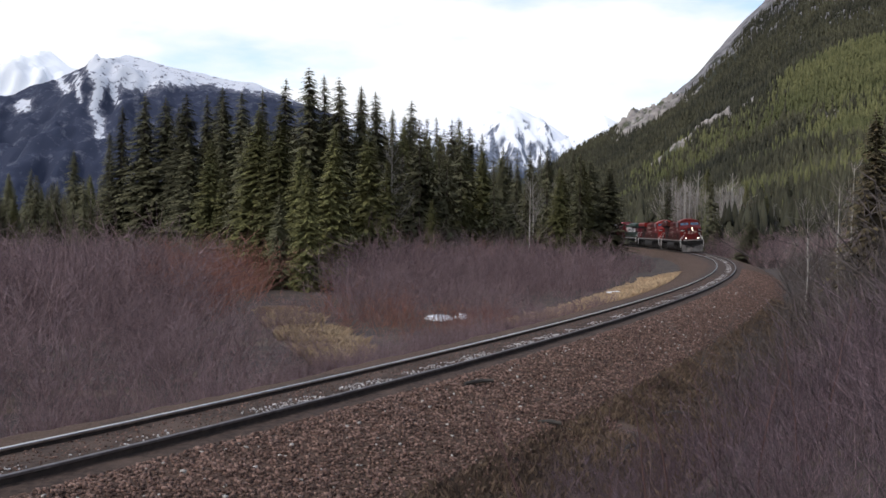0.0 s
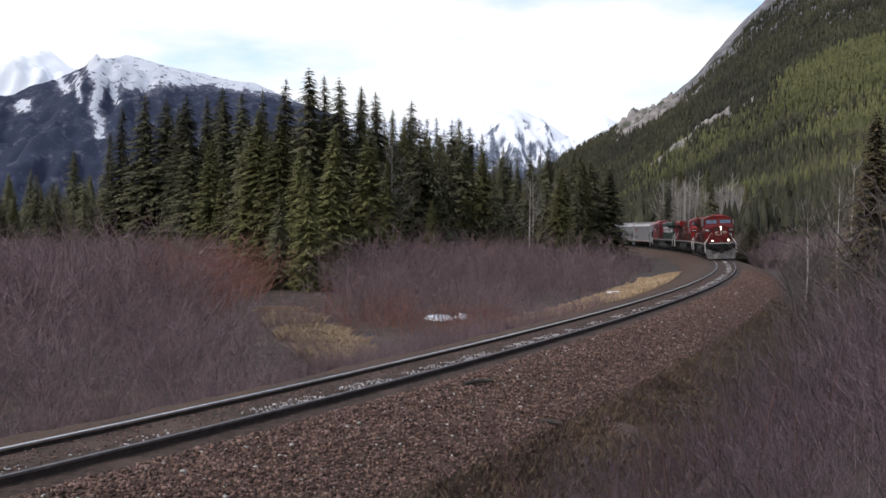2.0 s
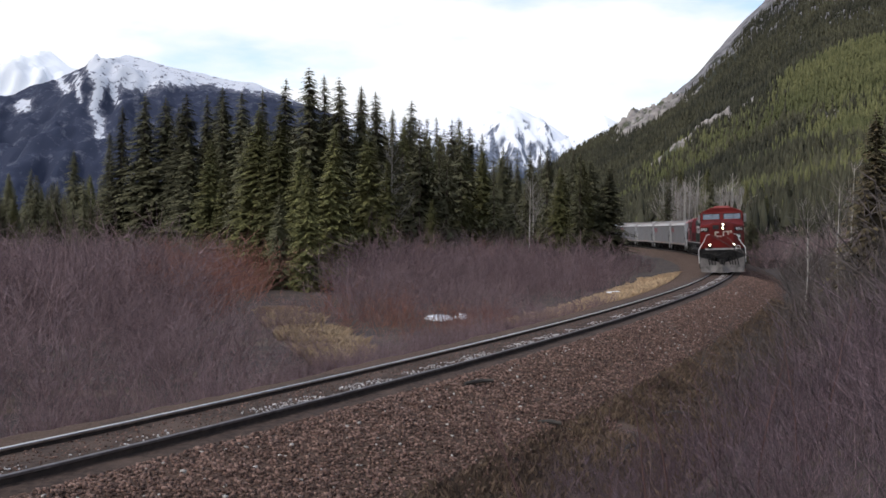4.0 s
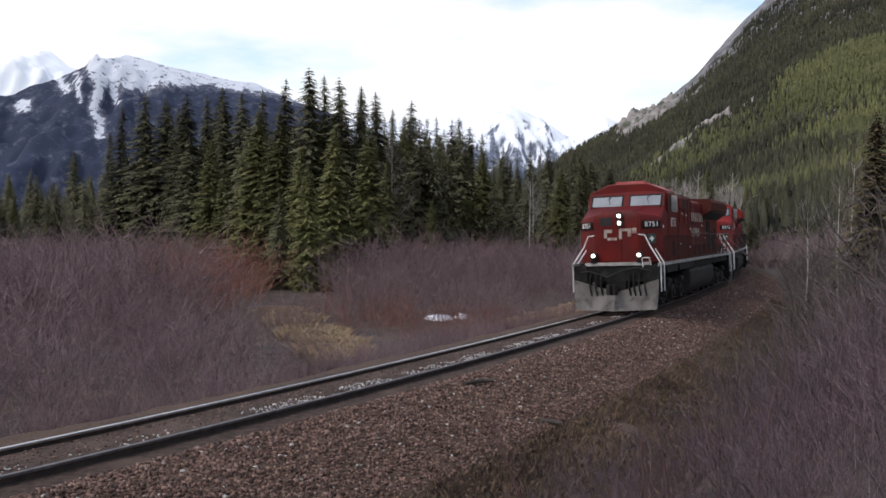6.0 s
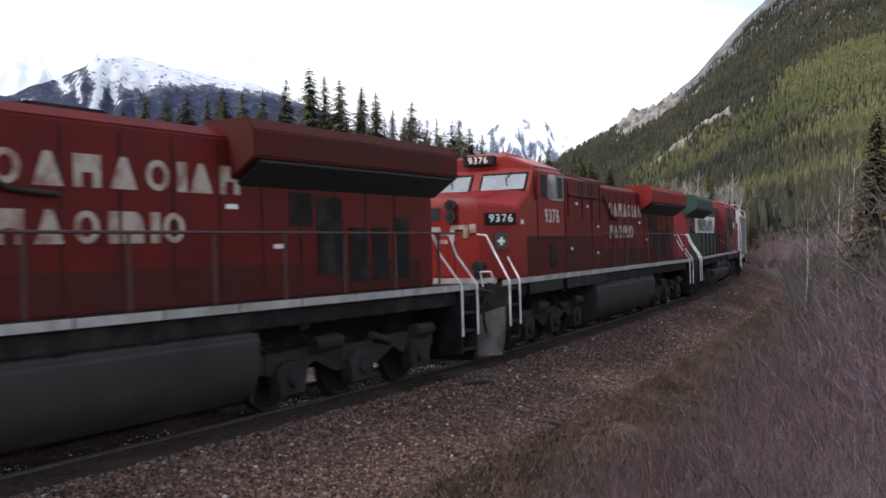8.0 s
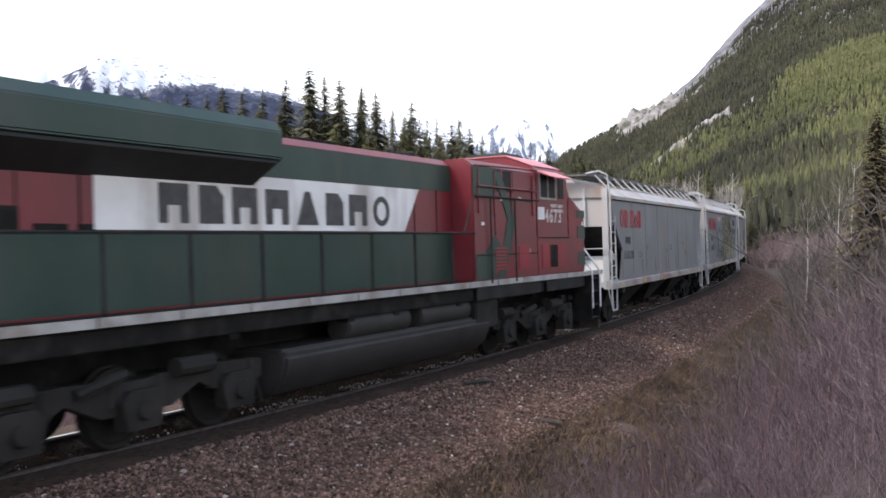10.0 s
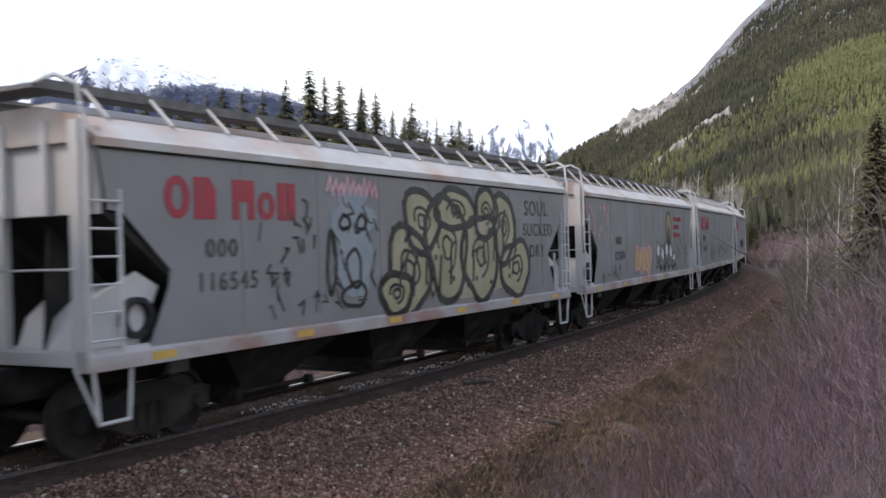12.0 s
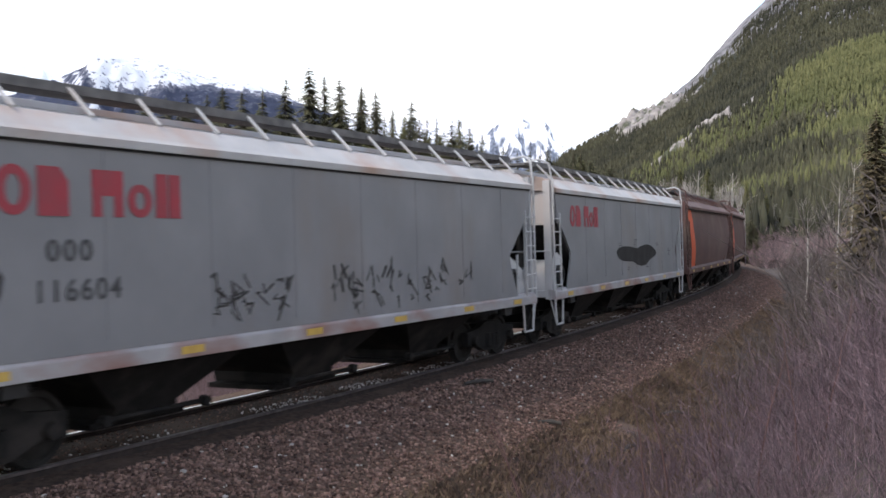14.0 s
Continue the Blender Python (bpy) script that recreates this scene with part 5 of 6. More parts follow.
    part("nose_door", Shape().box(xf - 0.02, xf + 0.025, -0.55, 0.15, 1.85, 3.3), cabmat, nose_ob, "nose door", bevel=0.015)
    part("door_window", Shape().box(xf, xf + 0.035, -0.6, -0.18, 3.12, 3.42), DARK, nose_ob, "small dark window", bevel=0.01)
    for z in (3.46, 3.2):
        hl = part("headlight", Shape().rod((xf, 0.1, z), (xf + 0.1, 0.1, z), 0.135, n=18), GREY, nose_ob, "chrome headlight ring")
        part("lens", Shape().rod((xf + 0.09, 0.1, z), (xf + 0.12, 0.1, z), 0.068, 0.06, 16), LAMP_ON if facing > 0 and number != "9376" else GLASS, hl, "lit headlight lens" if number == "8751" else "unlit lens")
    for side in (-1, 1):
        dl = part("ditch_light", Shape().rod((xf + 0.08, side * 0.82, 2.05), (xf + 0.3, side * 0.82, 2.05), 0.14, n=16).box(xf + 0.1, xf + 0.25, side * 0.82 - 0.1, side * 0.82 + 0.1, 1.78, 1.95), BLACK, loco, "ditch light on the front deck")
        part("lens", Shape().rod((xf + 0.29, side * 0.82, 2.05), (xf + 0.33, side * 0.82, 2.05), 0.066, 0.055, 16), LAMP_ON if number == "8751" else GLASS, dl, "lit lens" if number == "8751" else "unlit lens")
        # number boards on the chamfers
        ang = math.degrees(math.atan2(0.67, 0.7)) * side
        m = pose(X(1.4), side * 1.165, 3.13, 0, 0, ang)
        nb = part("number_board", Shape().box(-0.03, 0.03, -0.38, 0.38, -0.13, 0.13, m), BLACK, nose_ob, "black number board", bevel=0.01)
        lettering("board_number", number, 0.25, WHITE, nb, m @ pose(0.036, 0, 0, 90, 0, 90), "white road number")
    m = pose(X(1.4), 1.165, 2.62, 0, 0, math.degrees(math.atan2(0.67, 0.7)))
    sign = part("first_aid_sign", Shape().box(0.0, 0.02, -0.16, 0.16, -0.17, 0.17, m), GREEN, nose_ob, "green square sign with a white cross")
    part("cross", Shape().box(0.02, 0.026, -0.09, 0.09, -0.03, 0.03, m).box(0.02, 0.026, -0.03, 0.03, -0.09, 0.09, m), WHITE, sign, smooth=0)
    if not stripe:
        em = Shape()
        for y, z, w, h in ((-0.32, 2.92, 0.3, 0.12), (-0.42, 2.82, 0.1, 0.3), (0.3, 2.96, 0.42, 0.1), (0.45, 2.86, 0.12, 0.3), (0.12, 2.8, 0.1, 0.34), (-0.18, 2.64, 0.34, 0.1), (0.62, 2.92, 0.16, 0.2)):
            em.box(xf, xf + 0.034, y - w / 2, y + w / 2, z - h / 2, z + h / 2)
        part("front_emblem", em, LETTER_CREAM, nose_ob, "white block emblem on the nose", smooth=0)
    # plow, steps, rails at the front
    plow = Shape()
    for side in (-1, 1):
        plow.loft([[(X(0.22), 0, 0.1), (X(0.52), side * 1.45, 0.14), (X(0.65), side * 1.45, 0.14), (X(0.37), 0, 0.1)], [(X(0.6), 0, 0.7), (X(0.62), side * 1.5, 0.7), (X(0.72), side * 1.5, 0.7), (X(0.75), 0, 0.7)],
                   [(X(0.62), 0, 0.74), (X(0.6), side * 1.52, 1.2), (X(0.7), side * 1.52, 1.2), (X(0.77), 0, 0.74)]])
    part("snow_plow", plow, PLOW, loco, "scraped grey steel snow plow")
    beam = part("buffer_beam", Shape().box(X(1.25), X(0.9), -1.3, 1.3, 1.1, 1.66), BLACK, loco, "black buffer beam", bevel=0.02)
    part("draft_box", Shape().box(X(0.95), X(0.7), -0.35, 0.35, 0.66, 1.15), BLACK, beam, bevel=0.02)
    for y in (-0.95, -0.75, -0.55, 0.45, 0.62, 0.8, 1.0):
        part("air_hose", Shape().pipe([(X(0.88), y, 1.4), (X(0.6), y + 0.02, 1.22), (X(0.52), y + 0.05, 0.9), (X(0.6), y + 0.1, 0.55), (X(0.72), y + 0.05, 0.36)], 0.03, 7), BLACK, beam, "hanging black air hose")
    part("cut_lever", Shape().pipe([(X(0.8), -1.35, 1.45), (X(0.6), -0.9, 1.5), (X(0.6), -0.3, 1.28), (X(0.62), 0.2, 1.5), (X(0.7), 0.7, 1.62), (X(0.8), 1.35, 1.45)], 0.028, 6), GREY, beam, "bent uncoupling lever")
    part("deck_loop", Shape().pipe([(X(0.8), 0.95, 1.62), (X(0.66), 0.95, 1.95), (X(0.66), 1.2, 1.95), (X(0.8), 1.25, 1.62)], 0.02, 6), WHITE, beam)
    coupler(loco, 11.1, 1)
    coupler(loco, -11.1, -1)
    for end in (1, -1):
        for side in (-1, 1):
            xs = X(1.1) if end > 0 else -9.95
            st = Shape()
            st.box(xs - 0.34, xs - 0.28, *sorted((side * 1.05, side * 1.55)), 0.4, 1.7)
            st.box(xs + 0.28, xs + 0.34, *sorted((side * 1.05, side * 1.55)), 0.4, 1.7)
            stair = part("steps", st, BLACK, loco, "black corner steps")
            for k in range(4):
                zz = 0.45 + 0.36 * k
                part("tread", Shape().box(xs - 0.28, xs + 0.28, *sorted((side * 1.1, side * 1.53)), zz, zz + 0.05), GREY, stair)
            e = end
            for k in (-0.31, 0.31):
                handrail(loco, [(xs + k, side * 1.58, 0.75), (xs + k, side * 1.58, 1.75), (xs + k - e * 0.15, side * 1.2, 2.35), (xs + k - e * 0.1, side * 1.02, 2.75), (xs + k - e * 0.1, side * 0.8, 2.78)])
    # wide equipment section behind the cab
    wide = [(-1.5, 1.76), (-1.5, 4.2), (-1.3, 4.36), (1.3, 4.36), (1.5, 4.2), (1.5, 1.76)]
    cabinet = part("equipment_cabinet", Shape().prism(wide, "x", X(8.5), X(5.06)), body, loco, bevel=0.03)
    for side in (-1, 1):
        y = side * 1.5
        for a, b in ((6.45, 6.95), (7.1, 7.55), (7.75, 8.3)) if stripe else ((6.3, 6.9), (7.2, 7.8)):
            part("intake_grille", Shape().box(X(b), X(a), *sorted((y, y + side * 0.012)), 3.7, 4.18), DARK, cabinet, "dark intake grille")
        sh = Shape()
        for a in (5.3, 6.55, 7.45, 8.25):
            part("panel_rib", Shape().box(X(a + 0.05), X(a), *sorted((y, y + side * 0.03)), 3.2, 4.15), body, cabinet)
        handrail(loco, [(X(5.2), side * 1.58, 3.78), (X(8.4), side * 1.58, 3.78)], body, 0.022, "painted grab rail")
        handrail(loco, [(X(5.1), side * 1.52, 4.3), (X(8.4), side * 1.52, 4.22)], body, 0.022, "painted grab rail")
        seam = Shape()
        for a in (5.06, 7.45):
            seam.box(X(a + 0.02), X(a), *sorted((y, y + side * 0.014)), 1.8, 3.2)
        seam.box(X(8.4), X(5.1), *sorted((y + side * 0.002, y + side * 0.02)), 2.3, 2.325)
        part("panel_seam", seam, BLACK, cabinet)
        marks = Shape()
        for a, z in ((6.0, 3.55), (7.0, 3.5), (5.5, 2.35), (7.9, 2.2), (8.0, 2.95)):
            marks.box(X(a + 0.14), X(a), *sorted((y, y + side * 0.014)), z, z + 0.07)
        part("data_label", marks, WHITE, cabinet, "small white data labels", smooth=0)
    # long hood
    hood_prof = [(-1.0, 1.76), (-1.0, 4.2), (-0.8, 4.36), (0.8, 4.36), (1.0, 4.2), (1.0, 1.76)]
    hood = part("long_hood", Shape().prism(hood_prof, "x", X(20.7), X(8.5)), body, loco, bevel=0.03)
    for side in (-1, 1):
        y = side * 1.0
        sh = Shape()
        for a in np.arange(9.2, 20.0, 0.92):
            sh.box(X(float(a) + 0.02), X(float(a)), *sorted((y, y + side * 0.012)), 1.9, 4.1)
        part("door_seam", sh, BLACK, hood)
        part("hood_grime", Shape().box(X(20.2), X(8.6), *sorted((y, y + side * 0.006)), 1.78, 2.3), low, hood, "brown grime along the hood")
        sh = Shape()
        for a, b, z0, z1 in ((16.3, 16.9, 2.9, 3.45), (17.0, 17.7, 2.1, 3.4), (17.9, 18.45, 1.95, 2.9), (18.6, 19.1, 1.95, 2.9), (19.3, 19.8, 1.95, 3.1)):
            part("screen_door", Shape().box(X(b), X(a), *sorted((y, y + side * 0.014)), z0, z1), BLACK, hood, "soot-blackened screen door")
        if not stripe:
            brand_shapes("side_mark", hood, LETTER_CREAM, X(13.15), side * 1.012, 3.57, 4.3, 0.42, "otntobtn", "worn cream block", 0.26)
            brand_shapes("side_mark", hood, LETTER_CREAM, X(12.6), side * 1.012, 2.86, 3.1, 0.42, "ntobsbo", "worn cream block", 0.26)
        part("hood_dent", Shape().box(X(16.2), X(15.9), *sorted((y, y + side * 0.012)), 2.55, 2.62).box(X(15.1), X(14.85), *sorted((y, y + side * 0.012)), 3.15, 3.22), WHITE, hood, smooth=0)
        if not stripe:
            part("vent_pipe", Shape().pipe([(X(8.6), side * 1.06, 4.05), (X(10.2), side * 1.06, 3.95), (X(11.2), side * 1.06, 3.3), (X(11.9), side * 1.06, 3.25)], 0.035, 6), BLACK, hood, "sooty bent pipe on the hood")
        # radiator wings
        wing = [(side * 0.95, 3.55), (side * 1.5, 3.9), (side * 1.5, 4.3), (side * 1.36, 4.48), (side * 0.5, 4.5), (side * 0.5, 4.2)]
        wg = part("radiator_wing", Shape().prism(wing, "x", X(20.9), X(14.95)), livery["wing"], loco, "overhanging radiator housing", bevel=0.02)
        part("wing_grille", Shape().prism([(side * 0.99, 3.545), (side * 1.48, 3.86), (side * 1.48, 3.82), (side * 1.0, 3.5)], "x", X(20.8), X(15.1)), DARK, wg, "dark radiator intake screen")
        # walkway rail
        rail = Shape()
        for a in np.arange(9.55, 20.8, 1.5):
            rail.rod((X(float(a)), side * 1.52, 1.76), (X(float(a)), side * 1.52, 2.78), 0.028, n=6)
        rail.pipe([(X(8.5), side * 1.52, 2.78), (X(20.9), side * 1.52, 2.78)], 0.024, 6)
        part("walkway_railing", rail, livery["rail"], loco, "thin walkway railing")
    top = Shape().box(X(13.2), X(11.9), -0.45, 0.45, 4.36, 4.47).box(X(11.4), X(10.7), -0.35, 0.35, 4.36, 4.42)
    part("exhaust_stack", top, BLACK, hood, "black exhaust hatch", bevel=0.02)
    horn = Shape().box(X(9.2), X(8.8), -0.1, 0.1, 4.36, 4.45)
    for dy, dx in ((-0.14, 0.3), (0, 0.4), (0.14, 0.3)):
        horn.rod((X(9.0), dy, 4.5), (X(9.0) + dx, dy, 4.5), 0.03, 0.085, 10)
        horn.rod((X(9.0), dy, 4.5), (X(9.0) - dx * 0.7, dy, 4.5), 0.03, 0.075, 10)
    part("air_horn", horn, GREY, loco, "cluster of air horns")
    # below the deck
    tank = [(-1.42, 1.36), (-1.5, 1.26), (-1.5, 0.78), (-1.4, 0.52), (-1.15, 0.28), (1.15, 0.28), (1.4, 0.52), (1.5, 0.78), (1.5, 1.26), (1.42, 1.36)]
    if not stripe:
        part("fuel_tank", Shape().prism(tank, "x", X(15.0), X(7.75)), TANK, loco, "dusty grey fuel tank", bevel=0.05)
        part("tank_mount", Shape().box(X(8.4), X(8.1), -1.3, 1.3, 1.3, 1.5).box(X(14.6), X(14.3), -1.3, 1.3, 1.3, 1.5), BLACK, loco)
    else:
        part("fuel_tank", Shape().prism([(y * 0.98, z - 0.35 if z > 1 else z) for y, z in tank], "x", X(15.0), X(7.75)), TANK, loco, "dusty grey fuel tank", bevel=0.05)
        for side in (-1, 1):
            for a, b in ((8.6, 10.7), (11.1, 13.2)):
                part("air_reservoir", Shape().rod((X(b), side * 1.2, 1.2), (X(a), side * 1.2, 1.2), 0.24, n=18), TANK, loco, "long cylindrical air tank", bevel=0.03)
        part("battery_box", Shape().box(X(8.4), X(7.3), -1.45, 1.45, 0.75, 1.4), GREY, loco, bevel=0.03)
    for side in (-1, 1):
        pp = Shape().pipe([(X(6.5), side * 1.4, 1.5), (X(7.6), side * 1.42, 1.42), (X(15.2), side * 1.42, 1.42), (X(16.3), side * 1.35, 1.5)], 0.035, 6)
        for a in (5.0, 7.0, 9.0, 11.5, 13.0, 16.0):
            pp.box(X(a + 0.2), X(a), *sorted((side * 1.2, side * 1.42)), 1.28, 1.5)
        part("pipework", pp, BLACK, loco, "sooty pipes below the deck")
    part("rear_beam", Shape().box(-10.45, -10.2, -1.5, 1.5, 0.95, 1.7).prism([(-10.45, 0.2), (-10.3, 0.2), (-10.3, 0.95), (-10.5, 0.95)], "y", -1.45, 1.45), BLACK, loco, "black rear pilot")
    three_axle_bogie(loco, X(4.55), facing)
    three_axle_bogie(loco, X(17.75), facing)
    return loco


def second_livery(loco):
    """The third engine's green, white and crimson scheme, on both flanks."""
    X = lambda a: 11.16 - a
    for side in (-1, 1):
        y = side * 1.0
        q = lambda k: sorted((y + side * 0.004, y + side * k))
        part("green_panel", Shape().box(X(20.0), X(8.6), *q(0.016), 1.8, 2.82), GREEN, loco, "dark green lower hood panels")
        part("white_band", Shape().prism([(X(18.2), 2.83), (X(10.55), 2.83), (X(9.95), 3.66), (X(18.2), 3.66)], "y", *q(0.018)), BAND, loco, "white band along the hood")
        part("green_top", Shape().box(X(19.6), X(8.6), *q(0.017), 3.67, 4.2), GREEN, loco, "dark green upper hood")
        brand_shapes("side_mark", loco, LETTER_BLACK, X(14.0), side * 1.024, 3.2, 6.2, 0.55, "nsnntsno", "dark block", 0.26)
        z = side * 1.5
        w = lambda k: sorted((z + side * 0.003, z + side * k))
        part("green_cabinet_top", Shape().box(X(8.5), X(7.4), *w(0.016), 3.6, 4.2), GREEN, loco)
        part("green_slash", Shape().prism([(X(8.45), 1.8), (X(7.6), 1.8), (X(7.0), 2.4), (X(7.5), 2.75), (X(8.0), 2.35), (X(8.45), 2.35)], "y", *w(0.02)), GREEN, loco, "dark green slanting stripe")
        part("green_slash", Shape().prism([(X(7.4), 1.8), (X(7.0), 1.8), (X(6.35), 3.1), (X(7.15), 4.15), (X(7.5), 4.15), (X(6.8), 3.1)], "y", *w(0.02)), GREEN, loco, "dark green chevron stripe")
        for a in (6.9, 5.6, 4.2, 3.2):
            lv = Shape().box(X(a + 0.62), X(a - 0.02), *sorted((z + side * 0.004, z + side * 0.016)), 1.95, 2.53)
            for k in range(7):
                lv.box(X(a + 0.6), X(a), *sorted((z + side * 0.01, z + side * 0.03)), 1.98 + k * 0.075, 2.02 + k * 0.075)
            part("louvre", lv, LETTER_RED, loco, "red louvred vent", smooth=0)
        part("walkway_railing", Shape().pipe([(X(9.6), side * 1.56, 2.78), (X(9.1), side * 1.56, 2.78), (X(8.6), side * 1.57, 3.56), (X(5.1), side * 1.57, 3.56)], 0.022, 6)
             .rod((X(7.8), side * 1.57, 1.7), (X(7.8), side * 1.57, 3.56), 0.02, n=6).rod((X(6.5), side * 1.57, 1.7), (X(6.5), side * 1.57, 3.56), 0.02, n=6), GREY, loco, "raised railing beside the cabinet")
        part("flag_plate", Shape().box(X(5.0), X(4.6), *w(0.02), 3.12, 3.42), BAND, loco, "small white plate")
        brand_shapes("cab_mark", loco, LETTER_WHITE, X(3.75), side * 1.518, 3.47, 0.85, 0.08, "ssnosbo", "small white block")
        brand_shapes("cab_mark", loco, LETTER_WHITE, X(3.75), side * 1.518, 3.35, 0.85, 0.08, "nossbtno", "small white block")



def two_axle_bogie(parent, x, facing):
    sh = Shape()
    for side in (-1, 1):
        y0, y1 = sorted((side * 0.92, side * 1.08))
        sh.prism([(x - 1.15, 0.66), (x - 1.15, 0.36), (x - 0.75, 0.36), (x - 0.35, 0.2), (x + 0.35, 0.2), (x + 0.75, 0.36), (x + 1.15, 0.36), (x + 1.15, 0.66), (x + 0.6, 0.72), (x + 0.3, 0.84), (x - 0.3, 0.84), (x - 0.6, 0.72)], "y", y0, y1)
        for ax in (-0.89, 0.89):
            sh.rod((x + ax, side * 1.05, 0.46), (x + ax, side * 1.18, 0.46), 0.12, 0.1, 12)
        for k in (-0.2, 0, 0.2):
            sh.rod((x + k, side * 1.09, 0.28), (x + k, side * 1.09, 0.58), 0.08, n=8)
    sh.box(x - 0.22, x + 0.22, -1.0, 1.0, 0.55, 0.78)
    sh.pipe([(x - 0.9, 0.5, 0.3), (x + 0.9, 0.5, 0.3)], 0.04, 6)
    bogie = part("bogie", sh, BLACK, parent, "sooty two-axle bogie frame")
    for ax in (-0.89, 0.89):
        wheelset(bogie, x + ax, 0.46, facing)
    return bogie


HALF = 8.465


def hopper_car(label, side_mat=HOPPER_SHADED, top_mat=HOPPER_TOP_LIT, end_mat=HOPPER_END_LIT, sill_mat=RUSTY_SILL, round_body=False):
    """Covered hopper car; x forward, couplers at +-8.465."""
    car = thing("hopper_car", label, "freight car", "hopper cars of the train")
    X = lambda a: HALF - a
    B = lambda a: -(HALF - a)
    # flank sheets with the slanted ends
    for side in (-1, 1):
        if round_body:
            ring = []
            for k in range(13):
                t = k / 12
                ring.append((side * (1.36 + 0.22 * math.sin(math.pi * (0.12 + 0.76 * t))), 1.32 + 2.55 * t))
            sh = Shape()
            for (ya, za), (yb, zb) in zip(ring, ring[1:]):
                cut = lambda z: 1.15 if z > 2.9 else 1.15 + (2.9 - z) * 0.55
                sh.add([(X(cut(za)), ya, za), (B(cut(za)), ya, za), (B(cut(zb)), yb, zb), (X(cut(zb)), yb, zb)], [(0, 1, 2, 3)])
                sh.add([(X(cut(za)), ya - side * 0.03, za), (B(cut(za)), ya - side * 0.03, za), (B(cut(zb)), yb - side * 0.03, zb), (X(cut(zb)), yb - side * 0.03, zb)], [(3, 2, 1, 0)])
            flank = part("side_sheet", sh, side_mat, car, "bulging curved side sheet")
        else:
            y0, y1 = sorted((side * 1.53, side * 1.57))
            poly = [(X(0.82), 3.84), (X(0.98), 3.05), (X(1.2), 3.02), (X(2.0), 2.3), (X(1.98), 2.1), (X(1.62), 1.36), (B(1.62), 1.36), (B(1.98), 2.1), (B(2.0), 2.3), (B(1.2), 3.02), (B(0.98), 3.05), (B(0.82), 3.84)]
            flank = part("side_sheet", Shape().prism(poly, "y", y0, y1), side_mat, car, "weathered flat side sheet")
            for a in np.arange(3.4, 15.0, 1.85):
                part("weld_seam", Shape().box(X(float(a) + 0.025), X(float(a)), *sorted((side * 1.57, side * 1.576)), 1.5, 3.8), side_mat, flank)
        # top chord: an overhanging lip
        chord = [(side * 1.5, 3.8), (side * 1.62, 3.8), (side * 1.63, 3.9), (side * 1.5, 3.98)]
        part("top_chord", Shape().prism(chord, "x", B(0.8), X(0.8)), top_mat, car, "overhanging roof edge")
        # black strip under the lip, drawn as the overhang's shadow line
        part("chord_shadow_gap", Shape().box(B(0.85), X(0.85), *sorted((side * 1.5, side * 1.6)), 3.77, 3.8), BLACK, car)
        # sill
        sill = [(side * 1.4, 1.14), (side * 1.6, 1.14), (side * 1.6, 1.32), (side * 1.52, 1.4), (side * 1.4, 1.4)]
        sl = part("side_sill", Shape().prism(sill, "x", B(0.6), X(0.6)), sill_mat, car, "rust-streaked side sill", bevel=0.008)
        for a in (1.6, 4.6, 7.3, 9.9, 12.6, 15.0):
            part("reflector", Shape().box(X(a + 0.42), X(a), *sorted((side * 1.602, side * 1.608)), 1.19, 1.29), REFLECTOR, sl, "yellow reflective strip", smooth=0)
        for P in (X, B):
            part("jacking_pad", Shape().box(*sorted((P(2.3), P(1.95))), *sorted((side * 1.45, side * 1.55)), 0.98, 1.14), GREY, sl)
    # roof: low slopes with a flat crown, hatches and walkways
    roof = [(-1.6, 3.9), (-1.28, 4.18), (-0.6, 4.34), (0.6, 4.34), (1.28, 4.18), (1.6, 3.9), (1.5, 3.86), (-1.5, 3.86)]
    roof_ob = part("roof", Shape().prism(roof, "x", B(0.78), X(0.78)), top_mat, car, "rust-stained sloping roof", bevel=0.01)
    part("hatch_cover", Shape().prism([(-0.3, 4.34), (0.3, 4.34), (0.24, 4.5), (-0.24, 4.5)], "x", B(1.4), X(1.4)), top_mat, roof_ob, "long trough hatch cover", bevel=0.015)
    for side in (-1, 1):
        y0, y1 = sorted((side * 0.45, side * 0.95))
        part("running_board", Shape().box(B(0.55), X(0.55), y0, y1, 4.52, 4.57).box(B(0.55), X(0.55), *sorted((side * 0.95, side * 0.97)), 4.5, 4.62), GRATE, roof_ob, "grating walkway on the roof")
        for a in np.arange(1.2, 16.2, 1.12):
            part("bracket", Shape().pipe([(X(float(a)), side * 0.98, 4.56), (X(float(a) + 0.05), side * 1.32, 4.19)], 0.028, 5), end_mat, roof_ob)
    part("end_platform", Shape().box(X(1.0), X(0.45), -0.95, 0.95, 4.5, 4.56), GRATE, roof_ob)
    part("end_platform", Shape().box(B(0.45), B(1.0), -0.95, 0.95, 4.5, 4.56), GRATE, roof_ob)
    # ends
    for e, P in ((1, X), (-1, B)):
        g = lambda a, b: sorted((P(a), P(b)))
        end = part("end_wall", Shape().box(*g(0.95, 0.85), -1.5, 1.5, 3.0, 4.05).prism([(-1.28, 4.05), (1.28, 4.05), (1.1, 4.22), (-1.1, 4.22)], "x", *g(0.95, 0.85)), end_mat, car, "flat upper end wall", bevel=0.01)
        ribs = Shape()
        for y in (-0.75, 0, 0.75):
            ribs.box(*g(0.86, 0.74), y - 0.04, y + 0.04, 3.0, 4.15)
        part("end_rib", ribs, end_mat, end)
        part("end_post", Shape().box(*g(0.96, 0.84), -0.5, -0.12, 1.36, 3.0), end_mat, car, "wide pale centre post", bevel=0.01)
